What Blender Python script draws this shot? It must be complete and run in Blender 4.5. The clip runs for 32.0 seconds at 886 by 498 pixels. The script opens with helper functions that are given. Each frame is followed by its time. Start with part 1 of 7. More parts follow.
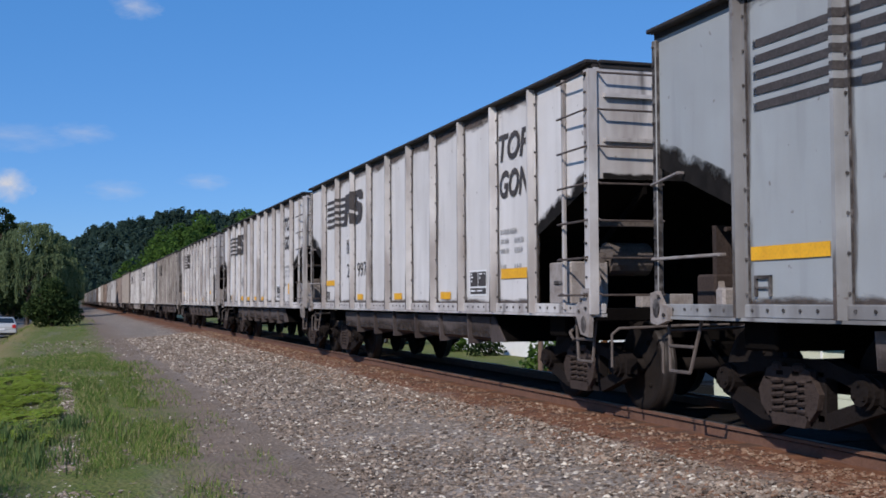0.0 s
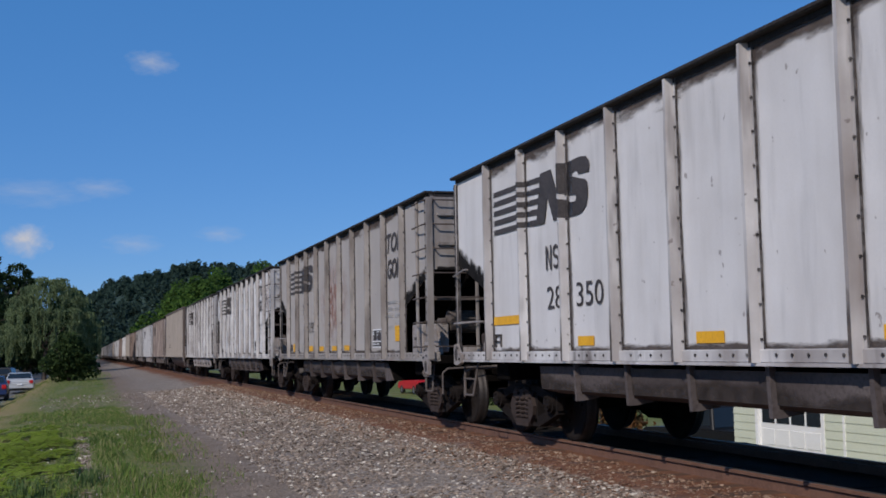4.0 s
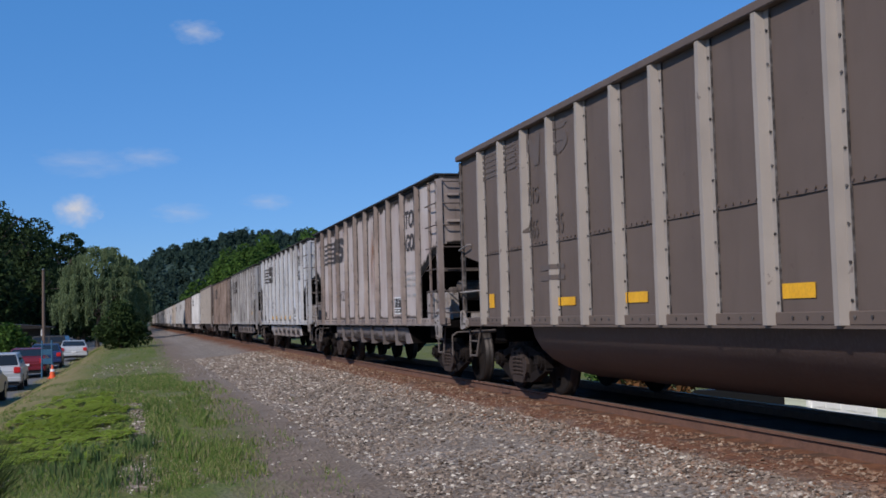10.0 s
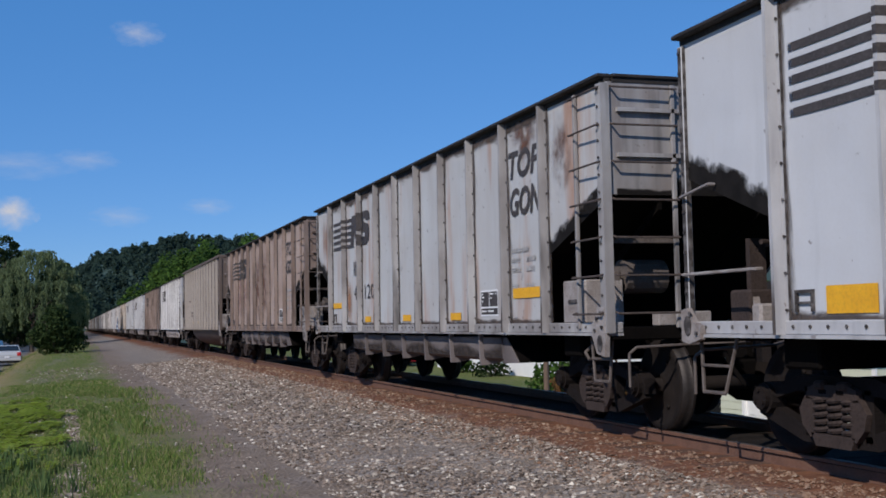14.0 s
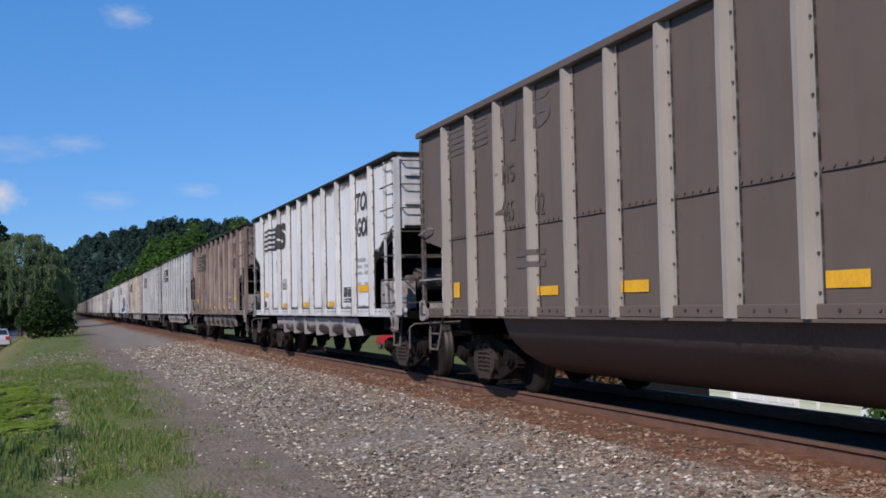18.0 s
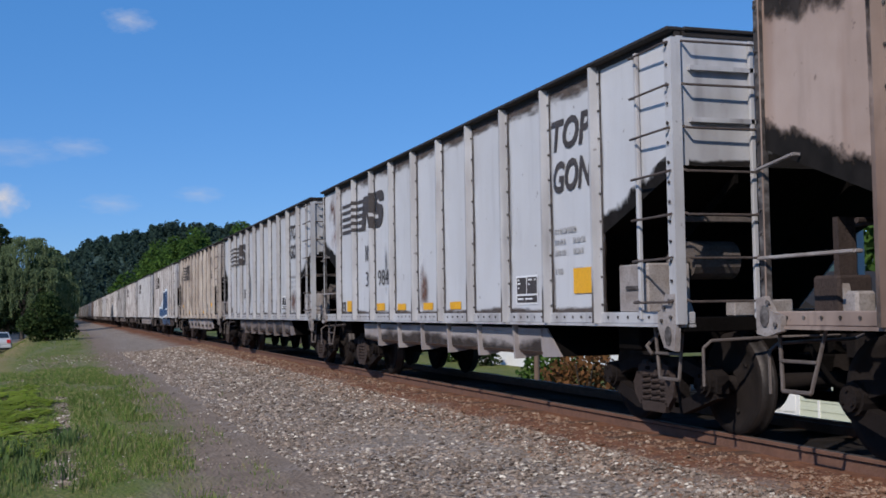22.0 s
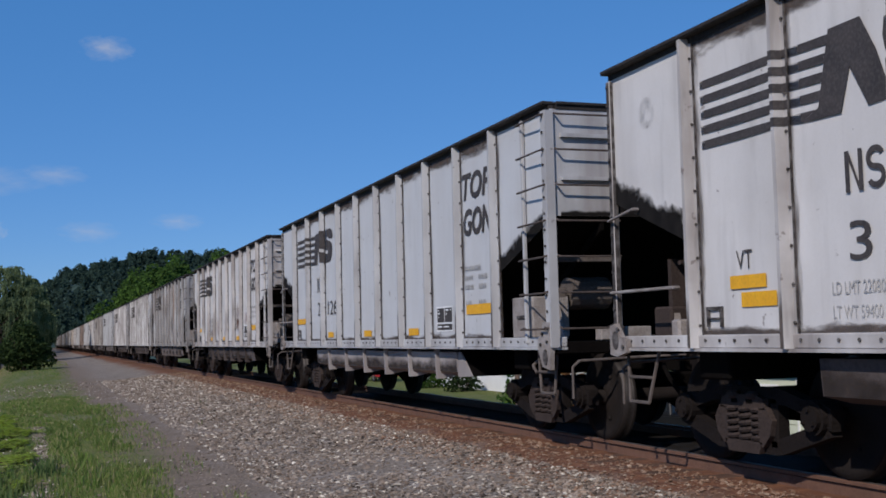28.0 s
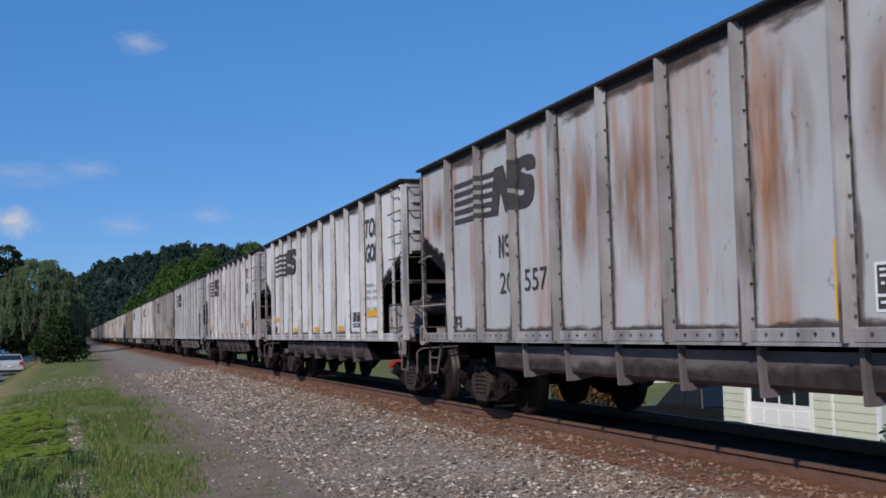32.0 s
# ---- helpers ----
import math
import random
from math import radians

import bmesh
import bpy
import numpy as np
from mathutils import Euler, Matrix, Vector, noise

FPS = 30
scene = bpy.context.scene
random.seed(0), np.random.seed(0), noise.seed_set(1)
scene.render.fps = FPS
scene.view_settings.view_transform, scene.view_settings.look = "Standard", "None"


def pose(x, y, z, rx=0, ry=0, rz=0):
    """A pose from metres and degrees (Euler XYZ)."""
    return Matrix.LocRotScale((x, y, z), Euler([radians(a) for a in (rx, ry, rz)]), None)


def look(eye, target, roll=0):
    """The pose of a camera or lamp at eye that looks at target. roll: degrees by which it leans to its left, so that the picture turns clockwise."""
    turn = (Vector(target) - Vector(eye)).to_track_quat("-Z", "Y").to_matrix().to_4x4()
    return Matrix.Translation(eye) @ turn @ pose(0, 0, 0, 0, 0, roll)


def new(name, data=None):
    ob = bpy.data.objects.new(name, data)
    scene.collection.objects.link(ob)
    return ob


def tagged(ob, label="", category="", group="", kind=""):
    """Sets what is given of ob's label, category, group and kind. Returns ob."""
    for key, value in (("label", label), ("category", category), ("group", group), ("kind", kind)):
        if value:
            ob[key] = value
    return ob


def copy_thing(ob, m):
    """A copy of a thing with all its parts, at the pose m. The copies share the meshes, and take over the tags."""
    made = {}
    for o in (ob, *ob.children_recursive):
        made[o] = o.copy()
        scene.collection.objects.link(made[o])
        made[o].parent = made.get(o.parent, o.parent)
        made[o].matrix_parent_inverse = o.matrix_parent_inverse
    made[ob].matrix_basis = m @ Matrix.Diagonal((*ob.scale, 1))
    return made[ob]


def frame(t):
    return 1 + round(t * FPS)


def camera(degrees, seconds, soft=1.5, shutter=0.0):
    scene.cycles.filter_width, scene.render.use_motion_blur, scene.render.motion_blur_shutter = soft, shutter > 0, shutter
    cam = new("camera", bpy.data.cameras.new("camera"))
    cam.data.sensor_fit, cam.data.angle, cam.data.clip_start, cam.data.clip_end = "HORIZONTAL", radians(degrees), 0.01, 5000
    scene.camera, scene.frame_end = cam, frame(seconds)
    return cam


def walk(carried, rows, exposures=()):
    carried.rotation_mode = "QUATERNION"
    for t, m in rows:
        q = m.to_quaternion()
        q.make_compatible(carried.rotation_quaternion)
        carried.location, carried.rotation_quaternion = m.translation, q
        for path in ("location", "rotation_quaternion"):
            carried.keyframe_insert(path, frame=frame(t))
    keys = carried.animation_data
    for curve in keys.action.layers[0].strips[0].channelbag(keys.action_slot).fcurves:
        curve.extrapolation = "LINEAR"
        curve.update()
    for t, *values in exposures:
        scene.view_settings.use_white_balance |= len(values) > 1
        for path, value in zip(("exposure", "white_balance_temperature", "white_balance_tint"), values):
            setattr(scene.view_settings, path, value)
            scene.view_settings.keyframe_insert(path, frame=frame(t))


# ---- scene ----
# World: x to the right across the track, y along the track, z up; the rail heads lie at z = 0.
EYE_Z = 1.155
CAR_X = 6.48          # centre line of the track
BODY = 13.85          # length of a car body
PITCH = 15.125        # from car to car
SPEED = 9.707
FIRST = 8.860         # far end of the leading car at the start

cam = camera(42.68, 32.0, soft=1.7)
# seconds, yaw, pitch, lean
TURNS = [
    (0.0, -18.28, 2.55, -0.30), (0.5, -18.46, 2.61, -0.65), (1.0, -18.98, 3.08, 0.29), (1.5, -19.04, 3.67, -0.69),
    (2.0, -19.11, 4.33, -1.16), (2.5, -18.68, 4.96, -1.00), (3.0, -18.38, 5.34, -0.36), (3.5, -18.02, 5.17, -0.75),
    (5.5, -16.39, 4.91, -1.71), (6.0, -16.06, 4.74, -1.89), (6.5, -15.81, 4.33, -0.18), (7.0, -15.45, 3.91, -0.18),
    (7.5, -14.99, 3.52, -0.68), (8.0, -14.86, 3.52, -0.11), (8.5, -14.68, 3.64, -0.16), (9.0, -14.91, 3.62, -0.73),
    (9.5, -15.06, 3.45, -1.10), (10.0, -15.17, 3.33, -1.57), (10.5, -15.59, 3.29, -1.40), (11.0, -16.15, 3.20, -1.07),
    (11.5, -16.50, 3.14, -1.06), (12.0, -16.84, 3.12, -1.01), (12.5, -17.23, 3.05, -1.29), (13.0, -17.46, 3.04, -0.38),
    (13.5, -17.63, 3.21, -0.80), (14.0, -18.11, 3.62, -1.17), (14.5, -18.58, 3.73, -1.57), (15.0, -18.65, 3.55, -1.05),
    (15.5, -18.75, 3.54, -1.22), (17.5, -18.56, 2.87, -1.63), (18.0, -18.62, 2.79, -1.20), (18.5, -18.55, 2.63, -1.13),
    (19.0, -18.40, 2.95, -1.19), (19.5, -18.36, 3.05, -1.28), (20.0, -18.34, 3.11, -1.23), (20.5, -18.44, 3.27, -1.15),
    (21.0, -18.67, 3.11, -1.43), (21.5, -18.67, 3.05, -0.88), (22.0, -18.54, 3.07, -0.90), (22.5, -18.43, 3.05, -0.75),
    (23.0, -18.43, 3.05, -0.72), (23.5, -18.46, 3.21, -1.37), (24.0, -18.51, 3.14, -1.35), (24.5, -18.71, 3.12, -1.11),
    (25.0, -18.73, 3.14, -0.89), (25.5, -18.75, 3.23, -0.77), (27.5, -19.32, 4.10, -1.08), (28.0, -19.58, 4.34, -1.40),
    (28.5, -19.32, 4.31, -1.84), (29.0, -18.80, 4.08, -1.36), (29.5, -18.62, 3.81, -1.59), (30.0, -18.49, 3.67, -2.05),
    (30.5, -18.76, 3.87, -1.43), (31.0, -19.12, 4.10, -1.82), (31.5, -18.50, 4.01, -1.80), (32.0, -18.01, 4.04, -1.30)]
walk(cam, [(t, pose(0, 0, EYE_Z, 90 + p, 0, y) @ pose(0, 0, 0, 0, 0, r)) for t, y, p, r in TURNS],
     exposures=[(t, e, 6400, 11) for t, e in (
         (0.0, 0.02), (1.0, -0.30), (2.0, -0.36), (3.0, -0.30), (6.0, -0.22), (7.0, -0.28), (8.0, -0.29), (9.0, -0.29), (10.0, -0.05), (11.0, 0.02), (12.0, -0.09), (13.0, -0.05), (14.0, -0.12), (15.0, -0.15),
         (18.0, 0.08), (19.0, 0.05), (20.0, -0.27), (21.0, -0.08), (22.0, -0.02), (23.0, -0.07), (24.0, -0.07), (25.0, -0.08), (28.0, -0.25), (29.0, -0.24), (30.0, -0.18), (31.0, -0.20), (32.0, -0.12))])

# ---- light ----
SUN_ELEV, SUN_SIDE = radians(36), radians(40)     # height, and angle behind the square-on direction
to_sun = Vector((-math.cos(SUN_ELEV) * math.cos(SUN_SIDE), -math.cos(SUN_ELEV) * math.sin(SUN_SIDE), math.sin(SUN_ELEV)))
world = bpy.data.worlds.new("sky")
world.use_nodes = True
scene.world = world
wn, wl = world.node_tree.nodes, world.node_tree.links
sky = wn.new("ShaderNodeTexSky")
sky.sky_type = "NISHITA"
sky.sun_disc = False
sky.sun_elevation = SUN_ELEV
sky.sun_rotation = math.atan2(to_sun.x, to_sun.y)
sky.altitude = 200.0
sky.air_density, sky.dust_density, sky.ozone_density = 0.85, 0.0, 5.0
wn["Background"].inputs["Strength"].default_value = 0.107
deep = wn.new("ShaderNodeMix")
deep.data_type, deep.blend_type = "RGBA", "MULTIPLY"
deep.inputs[0].default_value, deep.inputs[7].default_value = 1.0, (0.86, 0.92, 1.06, 1)
wl.new(sky.outputs["Color"], deep.inputs[6])
even = wn.new("ShaderNodeMix")
even.data_type = "RGBA"
even.inputs[0].default_value, even.inputs[7].default_value = 0.5, (0.38, 2.62, 6.9, 1)
wl.new(deep.outputs[2], even.inputs[6])
wl.new(even.outputs[2], wn["Background"].inputs["Color"])
sun = new("sun", bpy.data.lights.new("sun", "SUN"))
sun.data.energy, sun.data.angle, sun.data.color = 3.95, radians(0.55), (1.0, 0.92, 0.835)
sun.matrix_world = look(to_sun * 50, (0, 0, 0))

# ---- materials ----
def nodes(name):
    m = bpy.data.materials.new(name)
    m.use_nodes = True
    return m, m.node_tree.nodes, m.node_tree.links, m.node_tree.nodes["Principled BSDF"]


def mapped(n, l, scale=(1, 1, 1), shuffle=False):
    tc, mp = n.new("ShaderNodeTexCoord"), n.new("ShaderNodeMapping")
    mp.inputs["Scale"].default_value = scale
    l.new(tc.outputs["Object"], mp.inputs["Vector"])
    if shuffle:
        info, mul = n.new("ShaderNodeObjectInfo"), n.new("ShaderNodeVectorMath")
        mul.operation = "SCALE"
        mul.inputs[0].default_value = (37.0, 53.0, 71.0)
        l.new(info.outputs["Random"], mul.inputs["Scale"])
        l.new(mul.outputs[0], mp.inputs["Location"])
    return mp.outputs["Vector"]


def noise_fac(n, l, vec, scale, lo, hi, detail=4.0, rough=0.55):
    t, r = n.new("ShaderNodeTexNoise"), n.new("ShaderNodeMapRange")
    t.inputs["Scale"].default_value, t.inputs["Detail"].default_value, t.inputs["Roughness"].default_value = scale, detail, rough
    l.new(vec, t.inputs["Vector"])
    r.inputs["From Min"].default_value, r.inputs["From Max"].default_value = lo, hi
    l.new(t.outputs["Fac"], r.inputs["Value"])
    return r.outputs["Result"]


def blend(n, l, fac, a, b):
    """Mix colour a (socket or tuple) towards b by fac (socket or number)."""
    m = n.new("ShaderNodeMix")
    m.data_type = "RGBA"
    for value, socket in ((fac, m.inputs[0]), (a, m.inputs[6]), (b, m.inputs[7])):
        if isinstance(value, bpy.types.NodeSocket):
            l.new(value, socket)
        else:
            socket.default_value = value if not isinstance(value, tuple) else (*value, 1)[:4]
    return m.outputs[2]


def times(n, l, a, b):
    m = n.new("ShaderNodeMath")
    m.operation = "MULTIPLY"
    for v, s in ((a, m.inputs[0]), (b, m.inputs[1])):
        if isinstance(v, bpy.types.NodeSocket):
            l.new(v, s)
        else:
            s.default_value = v
    return m.outputs[0]


def relief(n, l, bsdf, height, strength, distance=0.01):
    b = n.new("ShaderNodeBump")
    b.inputs["Strength"].default_value, b.inputs["Distance"].default_value = strength, distance
    l.new(height, b.inputs["Height"])
    l.new(b.outputs["Normal"], bsdf.inputs["Normal"])


def surface(name, a, b, c, scale=3.0, fine=40.0, rough=0.8, metal=0.0, bump=0.3, dist=0.01, stretch=(1, 1, 1), shuffle=False, spec=0.4):
    """A surface of colour a, with patches of b and grains of c."""
    m, n, l, bsdf = nodes(name)
    v = mapped(n, l, stretch, shuffle)
    col = blend(n, l, noise_fac(n, l, v, scale, 0.35, 0.7), a, b)
    grain = noise_fac(n, l, v, fine, 0.45, 0.75)
    col = blend(n, l, times(n, l, grain, 0.6), col, c)
    l.new(col, bsdf.inputs["Base Color"])
    bsdf.inputs["Roughness"].default_value, bsdf.inputs["Metallic"].default_value = rough, metal
    bsdf.inputs["Specular IOR Level"].default_value = spec
    if bump:
        relief(n, l, bsdf, grain, bump, dist)
    return m


def plain(name, col, rough=0.5, metal=0.0, glow=0.0):
    m, n, l, bsdf = nodes(name)
    bsdf.inputs["Base Color"].default_value = (*col, 1)
    bsdf.inputs["Roughness"].default_value, bsdf.inputs["Metallic"].default_value = rough, metal
    if glow:
        bsdf.inputs["Emission Color"].default_value, bsdf.inputs["Emission Strength"].default_value = (*col, 1), glow
    return m


def car_paint(name, base, tone=(0.30, 0.27, 0.24), rust=0.1, grime=0.3, streak=0.3, soot=0.25, rustcol=(0.20, 0.085, 0.04)):
    """Weathered freight-car paint: blotches of dirt, streaks that run down, rust runs and chips."""
    m, n, l, bsdf = nodes(name)
    v = mapped(n, l, (1, 1, 1), True)
    vs = mapped(n, l, (2.2, 2.2, 0.32), True)
    col = blend(n, l, times(n, l, noise_fac(n, l, v, 1.1, 0.35, 0.75), grime), base, tone)
    col = blend(n, l, times(n, l, noise_fac(n, l, vs, 1.2, 0.42, 0.80, 3.0), 0.8 * streak), col, tone)
    dark = tuple(0.35 * x for x in tone)
    col = blend(n, l, times(n, l, noise_fac(n, l, vs, 2.0, 0.56, 0.78, 3.0), 0.8 * soot), col, dark)
    runs = noise_fac(n, l, vs, 0.9, 0.60 - 0.16 * rust, 0.80 - 0.16 * rust, 5.0)
    col = blend(n, l, times(n, l, runs, min(1.0, rust * 1.6)), col, rustcol)
    chips = noise_fac(n, l, v, 9.0, 0.70 - 0.05 * rust, 0.73, 3.0)
    col = blend(n, l, times(n, l, chips, 0.55), col, (0.09, 0.06, 0.05))
    fine = noise_fac(n, l, v, 45.0, 0.4, 0.8)
    col = blend(n, l, times(n, l, fine, 0.08), col, tone)
    l.new(col, bsdf.inputs["Base Color"])
    bsdf.inputs["Roughness"].default_value = 0.62
    bsdf.inputs["Specular IOR Level"].default_value = 0.3
    relief(n, l, bsdf, noise_fac(n, l, v, 1.4, 0.3, 0.7, 2.0), 0.35, 0.03)
    return m


# near-black stands in for the deep shade under the cars
BLACK_STEEL = surface("black steel with shade in its colour", (0.004, 0.0034, 0.0032), (0.006, 0.005, 0.0045), (0.010, 0.008, 0.007), 4, 60, 0.95, 0, 0.3, spec=0.05)
CHORD = surface("rusty dark top chord", (0.014, 0.012, 0.011), (0.030, 0.023, 0.019), (0.06, 0.05, 0.045), 2, 30, 0.8, 0, 0.3)
TRUCK_STEEL = surface("brown dusty cast steel in lit tone", (0.044, 0.032, 0.028), (0.058, 0.042, 0.037), (0.014, 0.010, 0.009), 4, 45, 0.9, 0, 0.4, spec=0.2)
# shaded copy of the cast steel above: body shade put into the colour
FRAME_STEEL = surface("cast steel in shaded tone", (0.012, 0.0095, 0.009), (0.019, 0.0145, 0.0135), (0.007, 0.0055, 0.005), 4, 45, 0.9, 0, 0.4, spec=0.12)
# wheel rust is darkened to hold the shade below the floor
WHEEL_STEEL = surface("rusty wheel steel with shade in its colour", (0.012, 0.009, 0.008), (0.018, 0.0135, 0.012), (0.007, 0.0055, 0.005), 6, 50, 0.9, 0, 0.3, spec=0.2)
TREAD = surface("worn wheel tread", (0.040, 0.034, 0.032), (0.025, 0.021, 0.019), (0.065, 0.058, 0.055), 5, 40, 0.55, 0.6, 0.1)
IRON = surface("dull grey iron", (0.34, 0.31, 0.295), (0.20, 0.165, 0.145), (0.10, 0.08, 0.07), 6, 60, 0.7, 0.0, 0.2)
TUB = surface("dusty grey-brown tub steel", (0.20, 0.172, 0.168), (0.060, 0.048, 0.045), (0.15, 0.125, 0.12), 0.55, 25, 0.8, 0, 0.2, shuffle=True)
TUB_LIGHT = surface("pale dusty tub steel", (0.37, 0.34, 0.335), (0.22, 0.19, 0.185), (0.28, 0.25, 0.245), 0.7, 25, 0.8, 0, 0.2, shuffle=True)
TUB_DIM = surface("dark brown patchy tub steel", (0.055, 0.043, 0.041), (0.13, 0.11, 0.107), (0.035, 0.027, 0.025), 0.5, 25, 0.85, 0, 0.2, spec=0.2, shuffle=True)
TUB_DARK = surface("dark brown tub steel", (0.085, 0.057, 0.051), (0.06, 0.042, 0.038), (0.11, 0.085, 0.078), 1.0, 25, 0.6, 0, 0.2)
RUNG_DARK = surface("rusty dark rung iron", (0.075, 0.055, 0.047), (0.045, 0.034, 0.030), (0.14, 0.115, 0.10), 6, 60, 0.75, 0.0, 0.2)
RUNG = surface("worn painted rung iron", (0.26, 0.235, 0.225), (0.12, 0.10, 0.09), (0.36, 0.33, 0.32), 6, 60, 0.7, 0.0, 0.2)
LETTER = surface("weathered black lettering", (0.035, 0.030, 0.030), (0.06, 0.05, 0.048), (0.10, 0.09, 0.085), 4, 40, 0.7, 0, 0)
FAINT = surface("faded grey lettering", (0.30, 0.29, 0.285), (0.40, 0.39, 0.38), (0.46, 0.45, 0.44), 6, 40, 0.7, 0, 0)
YELLOW = surface("yellow reflective sheet", (0.80, 0.42, 0.02), (0.68, 0.33, 0.015), (0.5, 0.26, 0.03), 6, 40, 0.5, 0, 0)
SEAM = surface("black seam grime and shade", (0.022, 0.018, 0.017), (0.06, 0.05, 0.046), (0.28, 0.26, 0.25), 2.2, 9, 0.85, 0, 0, stretch=(1, 1, 1.4), shuffle=True)
WHITE_SHEET = plain("white stencil plate", (0.72, 0.72, 0.72), 0.6)


def stain_material(name, col, seed, strength=0.85, long=True):
    """A stain with soft ragged edges, laid thinly over paint."""
    m, n, l, bsdf = nodes(name)
    tc = n.new("ShaderNodeTexCoord")
    ln = n.new("ShaderNodeVectorMath")
    ln.operation = "LENGTH"
    mp = n.new("ShaderNodeMapping")
    mp.inputs["Location"].default_value, mp.inputs["Scale"].default_value = (-1, -1, 0), (2, 2, 0)
    l.new(tc.outputs["UV"], mp.inputs["Vector"])
    l.new(mp.outputs["Vector"], ln.inputs[0])
    edge = n.new("ShaderNodeMapRange")
    edge.inputs["From Min"].default_value, edge.inputs["From Max"].default_value = 1.0, 0.25
    l.new(ln.outputs["Value"], edge.inputs["Value"])
    v = mapped(n, l, (3.6, 3.6, 0.9) if long else (3.0, 3.0, 3.0))
    fac = times(n, l, times(n, l, noise_fac(n, l, v, 1.0 + 0.13 * seed, 0.36, 0.60, 5), edge.outputs["Result"]), strength)
    l.new(fac, bsdf.inputs["Alpha"])
    l.new(blend(n, l, noise_fac(n, l, v, 3.0, 0.3, 0.7), col, tuple(0.5 * c for c in col)), bsdf.inputs["Base Color"])
    bsdf.inputs["Roughness"].default_value = 0.85
    return m


def ragged_material(name, col, reach=0.5, rough=0.9, stretch=(5.0, 5.0, 1.2), strength=0.95):
    """Grime that is solid along one edge and frays out towards the other."""
    m, n, l, bsdf = nodes(name)
    tc, sep = n.new("ShaderNodeTexCoord"), n.new("ShaderNodeSeparateXYZ")
    l.new(tc.outputs["UV"], sep.inputs[0])
    add = n.new("ShaderNodeMath")
    add.operation = "MULTIPLY_ADD"
    add.inputs[1].default_value = -1.0
    l.new(noise_fac(n, l, mapped(n, l, stretch, True), 1.0, 0.25, 0.75, 6, 0.65), add.inputs[0])
    l.new(sep.outputs["Y"], add.inputs[2])
    fade = n.new("ShaderNodeMapRange")
    fade.inputs["From Min"].default_value, fade.inputs["From Max"].default_value = reach - 0.35, reach - 0.75
    l.new(add.outputs[0], fade.inputs["Value"])
    l.new(times(n, l, fade.outputs["Result"], strength), bsdf.inputs["Alpha"])
    l.new(blend(n, l, noise_fac(n, l, mapped(n, l), 7.0, 0.35, 0.7), col, tuple(2.2 * c for c in col)), bsdf.inputs["Base Color"])
    bsdf.inputs["Roughness"].default_value, bsdf.inputs["Specular IOR Level"].default_value = rough, 0.15
    return m


SOOT_EDGE = ragged_material("ragged coal soot", (0.007, 0.006, 0.0055), 0.85, stretch=(3.5, 3.5, 3.5), strength=1.0)
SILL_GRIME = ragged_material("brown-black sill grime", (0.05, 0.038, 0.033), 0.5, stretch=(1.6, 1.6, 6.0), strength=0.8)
FLANGE_GRIME = ragged_material("brown flange grime", (0.055, 0.044, 0.040), 0.30, stretch=(2.0, 5.0, 0.9), strength=0.65)
TOP_SOOT = ragged_material("black soot below the chord", (0.02, 0.017, 0.016), 0.55, stretch=(3.0, 3.0, 3.0), strength=0.95)
TUB_FILM = ragged_material("soft black tub film", (0.03, 0.024, 0.022), 0.45, stretch=(0.9, 0.9, 2.0), strength=0.85)
STAKE_GRIME = ragged_material("dark stake grime", (0.06, 0.048, 0.043), 0.55, stretch=(2.0, 2.0, 1.0), strength=0.8)
RUST_STAIN = stain_material("orange rust run", (0.38, 0.17, 0.075), 1, 0.7)
BROWN_STAIN = stain_material("brown rust blotch", (0.17, 0.075, 0.045), 2, 0.9, False)
PINK_STAIN = stain_material("pale red dust blotch", (0.42, 0.20, 0.15), 3, 0.7, False)
SOOT_STAIN = stain_material("black soot smear", (0.035, 0.03, 0.028), 4, 0.9)
GREY_STAIN = stain_material("grey scuffs", (0.16, 0.16, 0.17), 5, 0.75, False)
SPRAY_BLUE = surface("blue spray paint", (0.035, 0.085, 0.19), (0.03, 0.07, 0.15), (0.05, 0.10, 0.20), 2, 30, 0.5, 0, 0)
SPRAY_PALE = surface("pale spray paint outline", (0.62, 0.70, 0.78), (0.58, 0.64, 0.70), (0.5, 0.56, 0.62), 2, 30, 0.5, 0, 0)

# ---- mesh helpers ----
def link(bm, name, material, parent=None, label="", smooth=False, at=None):
    me = bpy.data.meshes.new(name)
    if smooth:
        for f in bm.faces:
            f.smooth = True
    bm.to_mesh(me)
    bm.free()
    for mt in (material if isinstance(material, (list, tuple)) else [material]):
        me.materials.append(mt)
    ob = new(name, me)
    if parent is not None:
        ob.parent = parent
    if at is not None:
        ob.matrix_basis = at
    if label:
        ob["label"] = label
    return ob


part = link


def share(ob, name, parent, at, label=""):
    """Another object on the same mesh."""
    o = new(name, ob.data)
    o.parent = parent
    o.matrix_basis = at
    if label:
        o["label"] = label
    return o


def box(bm, x0, x1, y0, y1, z0, z1, bevel=0.0, mat=0):
    r = bmesh.ops.create_cube(bm, size=1.0, matrix=Matrix.LocRotScale(((x0 + x1) / 2, (y0 + y1) / 2, (z0 + z1) / 2), None, (abs(x1 - x0), abs(y1 - y0), abs(z1 - z0))))
    vs = set(r["verts"])
    if bevel:
        es = [e for e in bm.edges if e.verts[0] in vs and e.verts[1] in vs]
        g = bmesh.ops.bevel(bm, geom=es, offset=bevel, segments=1, affect="EDGES")
        for f in g["faces"]:
            f.material_index = mat
    if mat:
        for v in vs:
            if v.is_valid:
                for f in v.link_faces:
                    f.material_index = mat
    return bm


